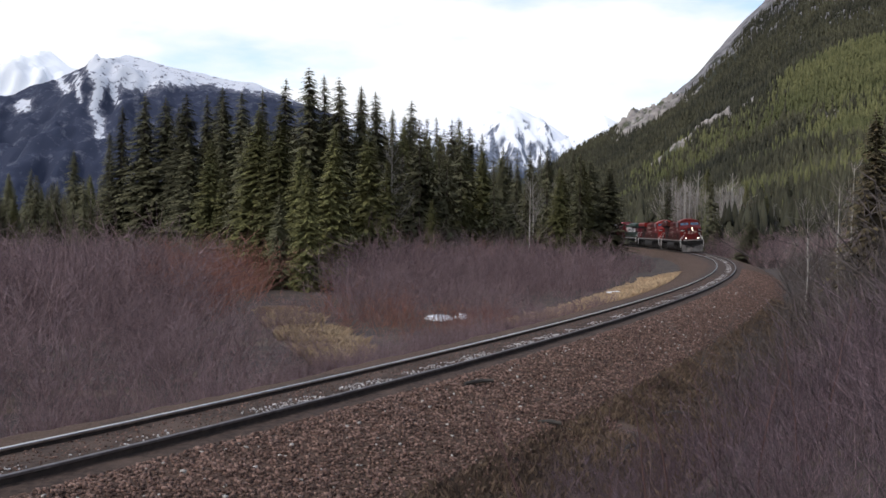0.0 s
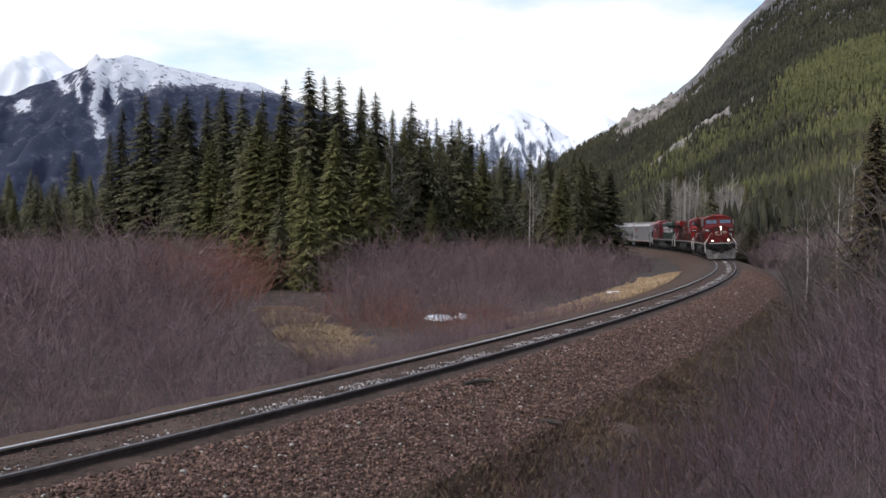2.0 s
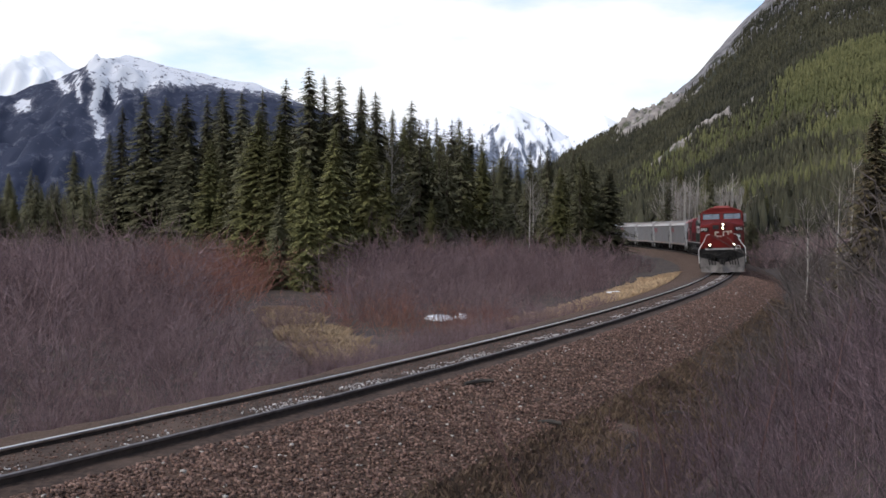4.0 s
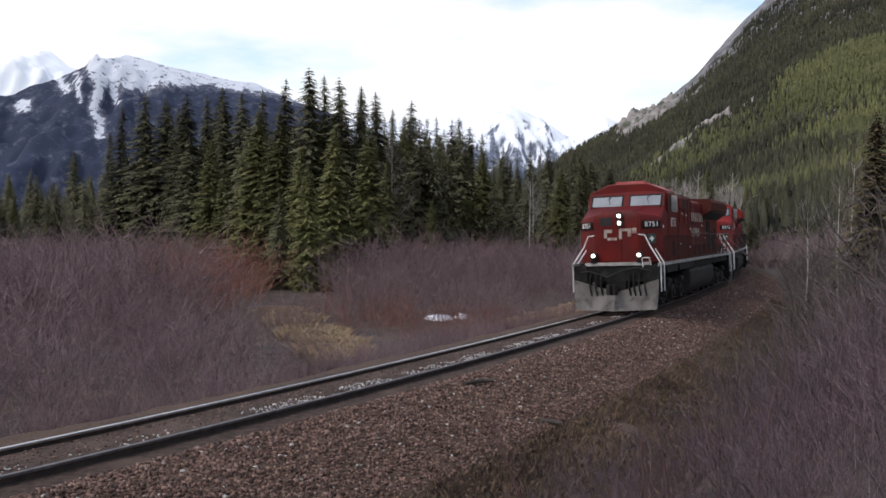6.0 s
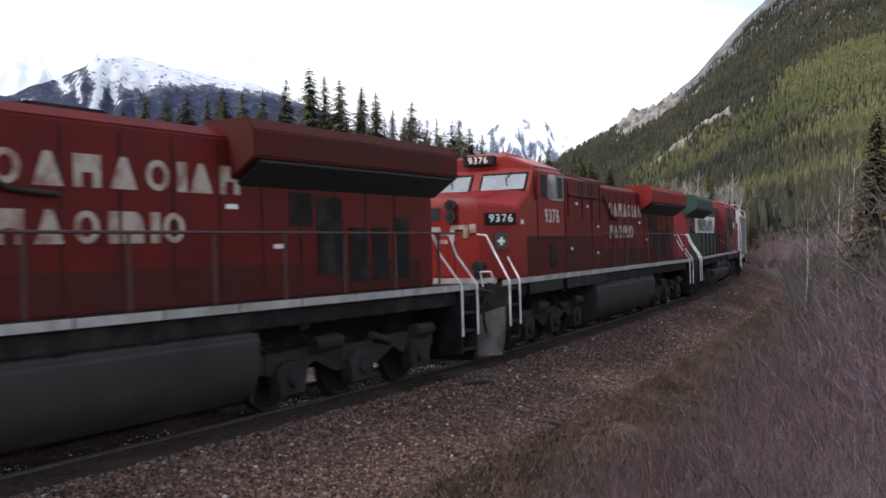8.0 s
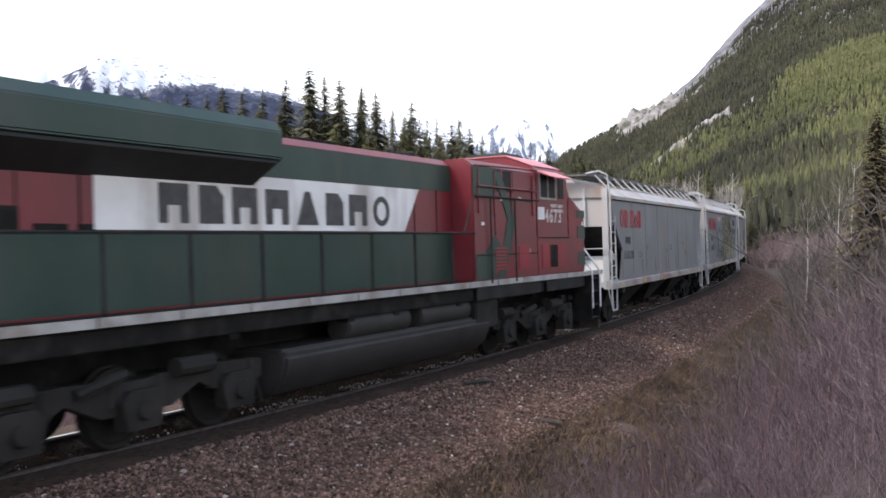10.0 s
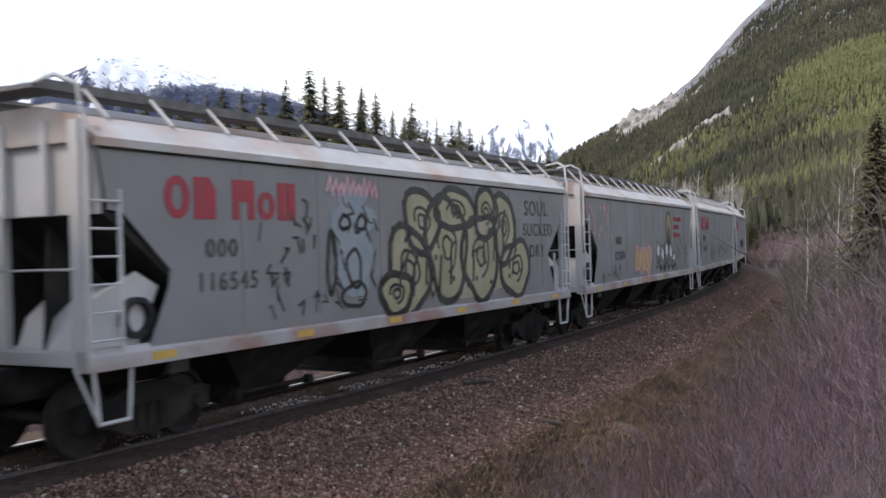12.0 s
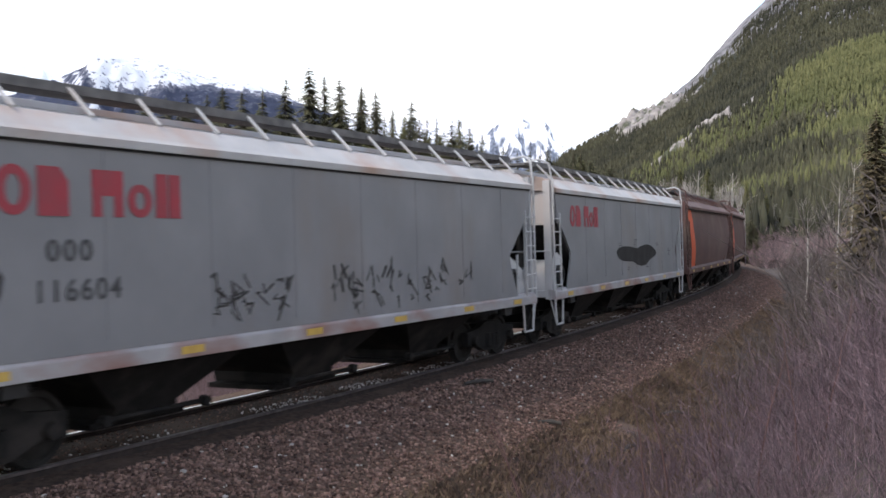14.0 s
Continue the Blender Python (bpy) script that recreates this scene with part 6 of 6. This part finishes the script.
        part("lower_end_sheet", Shape().prism([(P(0.9), 1.36), (P(0.98), 1.36), (P(1.62), 2.1), (P(1.54), 2.12), (P(1.05), 1.75)], "y", 0.0, 1.3), end_mat, car, "curved lower end sheet", bevel=0.006)
        # flat-sided cars: the recess's shade is put into this dark grey
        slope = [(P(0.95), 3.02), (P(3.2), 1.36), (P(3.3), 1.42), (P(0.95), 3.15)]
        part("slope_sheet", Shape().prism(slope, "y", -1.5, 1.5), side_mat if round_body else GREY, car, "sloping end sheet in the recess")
        sk = Shape().box(*g(2.8, 0.62), -1.5, 1.5, 1.2, 1.36)
        for y in (-1.42, 1.42):
            sk.box(*g(0.72, 0.6), y - 0.09, y + 0.09, 1.15, 4.1)
        part("end_frame", sk, end_mat, car, "end posts and shelf", bevel=0.008)
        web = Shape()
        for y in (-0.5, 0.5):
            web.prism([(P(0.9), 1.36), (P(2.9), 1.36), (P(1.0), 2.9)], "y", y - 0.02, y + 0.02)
        # gussets take the same dark grey to carry the recess's shade
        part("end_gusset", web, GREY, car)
        sig = Shape()
        for a in (0,):
            ring = lambda r, y: [(P(1.55) + r * math.cos(t), y, 1.72 + r * math.sin(t)) for t in (2 * math.pi * i / 20 for i in range(20))]
            sig.loft([ring(0.26, 1.2), ring(0.26, 1.46), ring(0.19, 1.46), ring(0.19, 1.2)])
        part("round_port", sig, DARK, car, "round opening in the end plate")
        for y0, y1 in ((1.3, 1.34), (-1.34, -1.3)):
            part("end_plate", Shape().prism([(P(0.75), 1.36), (P(1.62), 1.36), (P(2.0), 2.1), (P(1.6), 2.3), (P(0.85), 1.95)], "y", y0, y1), end_mat, car)
        for side in (-1, 1):
            lad = Shape()
            for a in (0.62, 1.12):
                lad.box(*g(a + 0.04, a), *sorted((side * 1.56, side * 1.6)), 1.3, 3.3 if a > 1 else 4.15)
            for k in range(9):
                if 1.5 + k * 0.33 < 4.1:
                    lad.rod((P(0.62), side * 1.59, 1.5 + k * 0.33), (P(1.16 if k < 6 else 0.66), side * 1.59, 1.5 + k * 0.33), 0.017, n=5)
            if e < 0:
                lad.box(*g(1.66, 1.62), *sorted((side * 1.56, side * 1.6)), 1.4, 2.3)
            part("ladder", lad, end_mat, car, "welded steel end ladder")
            part("stirrup_step", Shape().pipe([(P(0.7), side * 1.55, 1.16), (P(0.78), side * 1.55, 0.52), (P(1.25), side * 1.55, 0.52), (P(1.3), side * 1.55, 1.16)], 0.026, 6).pipe([(P(0.5), side * 1.5, 1.16), (P(0.78), side * 1.55, 0.52)], 0.02, 5), end_mat, car, "bent stirrup step")
            part("roof_grab", Shape().pipe([(P(0.5), side * 0.9, 4.56), (P(0.48), side * 1.3, 4.62), (P(0.6), side * 1.52, 4.5), (P(0.64), side * 1.56, 4.1)], 0.028, 6), end_mat, car)
        br = Shape().pipe([(P(0.5), -1.5, 2.35), (P(0.5), 1.5, 2.35)], 0.018, 5)
        part("brake_gear", br, end_mat, car, "bent grab bar across the end")
        coupler(car, e * (HALF - 0.05), e)
        part("draft_sill", Shape().box(*g(3.4, 0.5), -0.3, 0.3, 0.74, 1.16), BLACK, car)
    # three bays below
    for c in (-3.75, 0.0, 3.75):
        rings = [[(c - 1.72, -1.48, 1.3), (c + 1.72, -1.48, 1.3), (c + 1.72, 1.48, 1.3), (c - 1.72, 1.48, 1.3)], [(c - 0.55, -0.85, 0.5), (c + 0.55, -0.85, 0.5), (c + 0.55, 0.85, 0.5), (c - 0.55, 0.85, 0.5)], [(c - 0.55, -0.8, 0.32), (c + 0.55, -0.8, 0.32), (c + 0.55, 0.8, 0.32), (c - 0.55, 0.8, 0.32)]]
        part("hopper_bay", Shape().loft(rings), BLACK, car, "black funnel bay")
        part("outlet_gate", Shape().box(c - 0.85, c + 0.85, -0.7, 0.7, 0.26, 0.34).rod((c - 1.0, 1.0, 0.42), (c + 1.0, 1.0, 0.42), 0.035, n=6).rod((c + 0.9, 0.98, 0.42), (c + 0.9, 1.1, 0.42), 0.08, n=8).rod((c - 0.9, 0.98, 0.42), (c - 0.9, 1.1, 0.42), 0.08, n=8), BLACK, car, "sliding outlet gate with crank shaft")
    return car


def finish_hopper(car, facing=1):
    two_axle_bogie(car, HALF - 2.05, facing)
    two_axle_bogie(car, -(HALF - 2.05), facing)


def blot(cx, cz, rx, rz, seed, y=1.575, lift=0.004, n=26, wob=0.16):
    """A rounded patch of paint lying on a flank, as a thin slab; and its rim points."""
    rng = random.Random(seed)
    ph = [rng.uniform(0, 6.28) for _ in range(4)]
    pts = []
    for i in range(n):
        t = 2 * math.pi * i / n
        k = 1 + wob * (math.sin(2 * t + ph[0]) * 0.5 + math.sin(3 * t + ph[1]) * 0.5 + math.sin(5 * t + ph[2]) * 0.25)
        pts.append((cx + rx * k * math.cos(t), cz + rz * k * math.sin(t)))
    return pts


def ribbon(path, width, y, thick=0.003, closed=False):
    """A painted stroke: a thin flat band along a path of (x, z)."""
    sh = Shape()
    pts = path + [path[0]] if closed else path
    for (a, b), (c, d) in zip(pts, pts[1:]):
        dx, dz = c - a, d - b
        l = math.hypot(dx, dz) + 1e-9
        ux, uz = dx / l * width * 0.3, dz / l * width * 0.3
        nx, nz = -dz / l * width / 2, dx / l * width / 2
        q = [(a - ux + nx, b - uz + nz), (c + ux + nx, d + uz + nz), (c + ux - nx, d + uz - nz), (a - ux - nx, b - uz - nz)]
        sh.prism(q, "y", y, y + thick)
    return sh


def rail_mark(car, a, z, mat, width=2.8, height=0.56):
    for side in (-1, 1):
        x = (HALF - a) if side > 0 else -(HALF - a)
        brand_shapes("side_mark", car, mat, x, side * 1.578, z, width, height, "os nabb", "bold red block")


def car_number(car, text, a, z, mat=LETTER_BLACK):
    x = HALF - a
    brand_shapes("reporting_mark", car, mat, x, 1.578, z + 0.47, 0.7, 0.26, "ooo", "dark reporting mark shape", 0.2)
    lettering("car_number", text, 0.36, mat, car, side_pose(x - 0.1, 1.58, z), "dark car number")


def small_marks(car, seed, count=7):
    rng = random.Random(seed)
    sh = Shape()
    for _ in range(count):
        a, z = rng.uniform(4, 14), rng.uniform(1.55, 2.4)
        for k in range(rng.randint(2, 4)):
            sh.box(HALF - a - rng.uniform(0.15, 0.4), HALF - a, 1.572, 1.577, z + k * 0.07, z + k * 0.07 + 0.03)
    part("data_lines", sh, LETTER_BLACK, car, "small stencilled data lines", smooth=0)


def build_train():
    red = {"body": RED, "cab": RED, "low": GRIMY_RED, "roof": LIT_RED, "wing": GRIMY_RED, "rail": RAIL_PAINT}
    bright = {"body": RED, "cab": CLEAN_RED, "low": GRIMY_RED, "roof": LIT_RED, "wing": CLEAN_RED, "rail": RAIL_PAINT}
    third = {"body": CRIMSON, "cab": CRIMSON, "low": CRIMSON, "roof": PINK, "wing": GREEN, "rail": GREY}
    L = 22.33
    one = locomotive("dirty dark red road locomotive with lit headlights, leading the train", "8751", red, 1)
    two = locomotive("brighter red road locomotive, second in the train, lamps off", "9376", bright, 1)
    three = locomotive("green, white and crimson locomotive running cab last, third in the train", "4673", third, -1, stripe=True)
    second_livery(three)
    for i, (ob, back) in enumerate(((one, False), (two, False), (three, True))):
        TRAIN.append((ob, L * (i + 0.5), 13.2, back))
    # roof number box of the second engine
    nb = part("roof_number_box", Shape().box(7.95, 8.22, -0.4, 0.4, 4.5, 4.72), BLACK, two, "black number box over the windshields", bevel=0.01)
    lettering("board_number", "9376", 0.22, WHITE, nb, pose(8.224, 0, 4.61, 90, 0, 90), "white road number")

    cars = []
    a = hopper_car("grey covered hopper with faded red lettering, coupled behind the engines")
    rail_mark(a, 3.2, 3.24, LETTER_RED)
    car_number(a, "116130", 2.75, 2.1)
    for x in (2.0, 4.7, 6.7, 8.5, 10.4):
        part("rust_streak", Shape().prism([(HALF - x, 1.45), (HALF - x - 0.07, 1.45), (HALF - x + 0.01, 1.95), (HALF - x + 0.05, 1.95)], "y", 1.572, 1.576), STREAK, a, "yellow-brown rust streak", smooth=0)
    small_marks(a, 1)
    cars.append(a)

    b = hopper_car("grey covered hopper sprayed with large olive and black graffiti")
    rail_mark(b, 3.3, 3.24, LETTER_RED)
    car_number(b, "116545", 3.0, 2.1)
    wall = 1.578
    lines, dots = Shape(), Shape()
    shapes = [(8.1, 2.1, 0.8, 0.75), (8.6, 3.0, 0.62, 0.62), (9.6, 2.5, 0.85, 1.0), (10.0, 3.25, 0.8, 0.42), (11.1, 2.3, 0.8, 0.95), (11.4, 3.2, 0.55, 0.5), (12.3, 2.9, 0.6, 0.7), (12.9, 2.0, 0.75, 0.65), (7.6, 1.7, 0.5, 0.4)]
    part("graffiti_fill", Shape().prism(blot(HALF - 10.3, 2.4, 2.9, 0.92, 77, n=40, wob=0.1), "y", wall - 0.003, wall + 0.001), SPRAY_OLIVE, b, "olive graffiti ground coat", smooth=0)
    for i, (x, z, rx, rz) in enumerate(shapes):
        pts = blot(HALF - x, z, rx, rz, i)
        part("graffiti_fill", Shape().prism(pts, "y", wall, wall + 0.002 + 0.0012 * i), SPRAY_OLIVE, b, "olive bubble graffiti", smooth=0)
        r = ribbon(pts, 0.14, wall + 0.003 + 0.0012 * i, 0.004, True)
        lines.add(r.v, r.f)
        for k in (0.45, 0.22):
            r = ribbon([(HALF - x + (px - HALF + x) * k, z + (pz - z) * k) for px, pz in pts[: 20 if k > 0.3 else 26]], 0.06, wall + 0.005 + 0.0012 * i, 0.004)
            lines.add(r.v, r.f)
    rng = random.Random(8)
    for _ in range(26):
        x, z = rng.uniform(7.6, 13.2), rng.uniform(1.6, 3.3)
        dots.prism(blot(HALF - x, z, 0.05, 0.06, rng.random(), n=8), "y", wall + 0.016, wall + 0.019)
    for k in range(11):
        x, z = 7.7 + k * 0.5, rng.uniform(1.5, 2.3)
        r = ribbon([(HALF - x, z), (HALF - x - 0.05, z + rng.uniform(0.3, 0.8)), (HALF - x - rng.uniform(0.1, 0.4), z + rng.uniform(0.5, 1.0))], 0.07, wall + 0.016, 0.003)
        lines.add(r.v, r.f)
    part("graffiti_outline", lines, SPRAY_BLACK, b, "thick black graffiti outlines", smooth=0)
    part("graffiti_spots", dots, SPRAY_BLACK, b, smooth=0)
    face, ink = Shape(), Shape()
    for i, (x, z, rx, rz) in enumerate(((6.2, 2.9, 0.62, 0.42), (6.3, 2.2, 0.5, 0.55), (6.25, 3.3, 0.45, 0.28))):
        pts = blot(HALF - x, z, rx, rz, 40 + i, wob=0.3)
        face.prism(pts, "y", wall, wall + 0.003 + 0.001 * i)
    for i, (x, z, rx, rz) in enumerate(((6.0, 2.95, 0.14, 0.12), (6.5, 2.95, 0.14, 0.12), (6.25, 2.2, 0.22, 0.3), (6.25, 1.75, 0.35, 0.2), (5.6, 2.3, 0.12, 0.5))):
        r = ribbon(blot(HALF - x, z, rx, rz, 60 + i), 0.07, wall + 0.007, 0.003, True)
        ink.add(r.v, r.f)
    for k in range(40):
        x, z = rng.uniform(3.6, 7.0), rng.uniform(1.6, 3.4)
        r = ribbon([(HALF - x, z), (HALF - x - rng.uniform(-0.1, 0.16), z + rng.uniform(-0.25, 0.12)), (HALF - x - rng.uniform(-0.1, 0.2), z - rng.uniform(0.05, 0.3))], rng.uniform(0.02, 0.05), wall + 0.006, 0.002)
        ink.add(r.v, r.f)
    part("graffiti_face", face, SPRAY_BLUE, b, "pale blue sprayed patch", smooth=0)
    part("graffiti_scrawl", ink, SPRAY_BLACK, b, "black sprayed scrawl", smooth=0)
    pk = Shape()
    for k in range(9):
        x = 5.5 + k * 0.17
        r = ribbon([(HALF - x, 3.45), (HALF - x - 0.1, 3.7 - 0.05 * (k % 3)), (HALF - x - 0.16, 3.4)], 0.05, wall + 0.01, 0.002)
        pk.add(r.v, r.f)
    part("graffiti_tag", pk, SPRAY_PINK, b, "pink sprayed tag", smooth=0)
    for text, x, z, size in (("SOUL", 14.2, 3.35, 0.5), ("SUCKED", 14.3, 2.85, 0.42), ("DRY", 14.2, 2.35, 0.42)):
        lettering("graffiti_words", text, size, SPRAY_BLACK, b, side_pose(HALF - x, wall, z), "black hand-sprayed words")
    small_marks(b, 2)
    cars.append(b)

    c = hopper_car("grey covered hopper with a round emblem, red lettering and bright graffiti")
    car_number(c, "122684", 4.3, 2.1)
    disc, rim = Shape(), Shape()
    pts = [(HALF - 11.6 + 0.55 * math.cos(t), 3.05 + 0.58 * math.sin(t)) for t in (2 * math.pi * i / 30 for i in range(30))]
    disc.prism(pts, "y", 1.574, 1.578)
    inner = [(HALF - 11.6 + (x - HALF + 11.6) * 0.76, 3.05 + (z - 3.05) * 0.76) for x, z in pts]
    rim.prism(inner, "y", 1.578, 1.581)
    emblem = part("round_emblem", disc, SPRAY_BLACK, c, "dark round emblem", smooth=0)
    part("emblem_centre", rim, GOLD, emblem, "faded gold centre", smooth=0)
    part("emblem_foot", Shape().box(HALF - 11.95, HALF - 11.25, 1.576, 1.58, 2.38, 2.52).prism(blot(HALF - 11.6, 2.85, 0.2, 0.2, 5), "y", 1.581, 1.584), SPRAY_BLACK, emblem, smooth=0)
    for z, w, n in ((3.33, 1.5, "otntobtn"), (3.03, 1.1, "ntobsbo"), (2.73, 1.2, "ntbsnto")):
        brand_shapes("side_mark", c, LETTER_RED, HALF - 12.45 - w / 2, 1.578, z, w, 0.17, n, "small red block", 0.22)
    g2, g4 = Shape(), Shape()
    for i, (x, z, rx, rz) in enumerate(((6.6, 1.95, 0.32, 0.42), (7.15, 1.85, 0.32, 0.4), (7.7, 1.9, 0.3, 0.42), (8.2, 1.9, 0.3, 0.5))):
        pts = blot(HALF - x, z, rx, rz, 80 + i, wob=0.3)
        part("graffiti_fill", Shape().prism(pts, "y", wall, wall + 0.003 + 0.001 * i), SPRAY_YELLOW, c, "yellow graffiti shape", smooth=0)
        r = ribbon(pts, 0.07, wall + 0.004 + 0.001 * i, 0.003, True)
        g2.add(r.v, r.f)
    part("graffiti_outline", g2, SPRAY_PINK, c, "pink graffiti outline", smooth=0)
    for i, (x, z, rx, rz) in enumerate(((9.7, 1.95, 0.36, 0.5), (10.4, 1.85, 0.34, 0.45), (11.1, 1.95, 0.36, 0.5), (11.8, 1.9, 0.4, 0.46), (12.4, 1.75, 0.35, 0.3))):
        pts = [(HALF - x + px * rx, z + pz * rz) for px, pz in ((-1, -0.9), (-0.4, -0.2), (-0.75, 0.6), (0.1, 1.15), (0.75, 0.5), (0.4, 0.0), (1, -0.9), (0.3, -0.5), (0, 0.1), (-0.3, -0.6))]
        part("graffiti_fill", Shape().prism(pts, "y", wall, wall + 0.003 + 0.001 * i), SPRAY_WHITE, c, "white spiky graffiti shape", smooth=0)
        r = ribbon(pts, 0.06, wall + 0.004 + 0.001 * i, 0.003, True)
        g4.add(r.v, r.f)
    part("graffiti_outline", g4, SPRAY_BLACK, c, "black graffiti outlines", smooth=0)
    tag = Shape()
    for k in range(24):
        x, z = rng.uniform(0.9, 3.4), rng.uniform(2.5, 3.6)
        r = ribbon([(HALF - x, z), (HALF - x - rng.uniform(-0.1, 0.2), z + rng.uniform(-0.25, 0.2)), (HALF - x - rng.uniform(-0.1, 0.25), z - rng.uniform(0.05, 0.3))], 0.035, wall + 0.002, 0.002)
        tag.add(r.v, r.f)
    part("graffiti_tag", tag, SPRAY_PINK, c, "thin red sprayed tag", smooth=0)
    scr = Shape()
    for k in range(36):
        x, z = (rng.uniform(13.0, 15.0), rng.uniform(1.9, 2.6)) if k % 2 else (rng.uniform(2.3, 4.3), rng.uniform(1.5, 1.8))
        r = ribbon([(HALF - x, z), (HALF - x - rng.uniform(-0.1, 0.16), z + rng.uniform(-0.2, 0.2)), (HALF - x - rng.uniform(-0.05, 0.2), z - rng.uniform(0.0, 0.2))], 0.025, wall + 0.002, 0.002)
        scr.add(r.v, r.f)
    part("graffiti_scrawl", scr, SPRAY_BLACK, c, "thin black scrawl", smooth=0)
    cars.append(c)

    d = hopper_car("dirty grey covered hopper with bold red lettering and black scrawls")
    rail_mark(d, 3.3, 3.24, LETTER_RED)
    car_number(d, "116604", 2.9, 2.1)
    scr = Shape()
    for k in range(70):
        x, z = rng.choice((5.6, 6.6, 8.4, 9.4, 10.2, 11.5, 12.6)) + rng.uniform(-0.4, 0.4), rng.uniform(1.6, 2.2)
        r = ribbon([(HALF - x, z), (HALF - x - rng.uniform(-0.15, 0.2), z + rng.uniform(-0.2, 0.25)), (HALF - x - rng.uniform(-0.05, 0.25), z - rng.uniform(0.0, 0.2))], rng.uniform(0.02, 0.04), wall + 0.002, 0.002)
        scr.add(r.v, r.f)
    part("graffiti_scrawl", scr, SPRAY_BLACK, d, "thin black scrawl", smooth=0)
    cars.append(d)

    e = hopper_car("pale grey covered hopper with small red lettering")
    rail_mark(e, 3.3, 3.24, LETTER_RED, 2.6, 0.56)
    small_marks(e, 5)
    smear = Shape().prism(blot(HALF - 9.2, 2.1, 2.2, 0.35, 90, wob=0.35), "y", wall, wall + 0.003)
    part("dirt_patch", smear, GREY, e, "grey painted-over patch", smooth=0)
    cars.append(e)

    for k in range(2):
        f = hopper_car("rust-brown round-sided hopper with an orange end stripe", MAROON, MAROON, MAROON, MAROON, True)
        for side in (-1, 1):
            sh = Shape()
            for t in range(12):
                y = lambda q: side * (1.372 + 0.22 * math.sin(math.pi * (0.12 + 0.76 * q / 12)))
                za, zb = 1.32 + 2.55 * t / 12, 1.32 + 2.55 * (t + 1) / 12
                cut = lambda z: (1.2 if z > 2.9 else 1.2 + (2.9 - z) * 0.55)
                sh.add([(HALF - cut(za), y(t), za), (HALF - cut(za) - 1.1, y(t), za), (HALF - cut(zb) - 1.1, y(t + 1), zb), (HALF - cut(zb), y(t + 1), zb)], [(0, 1, 2, 3)])
            part("end_stripe", sh, ORANGE, f, "orange stripe at the car's end")
        cars.append(f)
    h = hopper_car("pale grey covered hopper at the tail of what is seen")
    cars.append(h)
    for i, car in enumerate(cars):
        finish_hopper(car)
        TRAIN.append((car, 3 * L + 16.93 * (i + 0.5), 12.83, False))


build_train()
build_track()


# ---- motion ----
def front_at(t):
    """Metres along the line of the leading coupler at t seconds; the train comes nearer."""
    return 6.673 - 18.252 * (t - 7) - 0.005 * (t - 7) ** 2 + 0.0017 * (t - 7) ** 3


def vehicle_pose(t, middle, wheelbase, back):
    s = front_at(t) + middle
    ax, ay = on_line(s - wheelbase / 2)
    bx, by = on_line(s + wheelbase / 2)
    turn = math.degrees(math.atan2(float(ay - by), float(ax - bx)))
    lean = math.degrees(math.atan(CANT))
    m = pose(float(ax + bx) / 2, float(ay + by) / 2, 0.0, 0, 0, turn) @ pose(0, 0, 0, lean)
    return m @ pose(0, 0, 0, 0, 0, 180) if back else m


def motions():
    for ob, middle, wheelbase, back in TRAIN:
        walk(ob, [(k * 0.5, vehicle_pose(k * 0.5, middle, wheelbase, back)) for k in range(29)])
    for ob, x, radius, facing in WHEELS:
        rows = []
        for k in range(421):
            rolled = (front_at(0) - front_at(k / 30)) / radius * facing
            rows.append((k / 30, Matrix.Translation((x, 0, radius)) @ Matrix.Rotation(math.remainder(rolled, 2 * math.pi), 4, "Y")))
        walk(ob, rows)


motions()
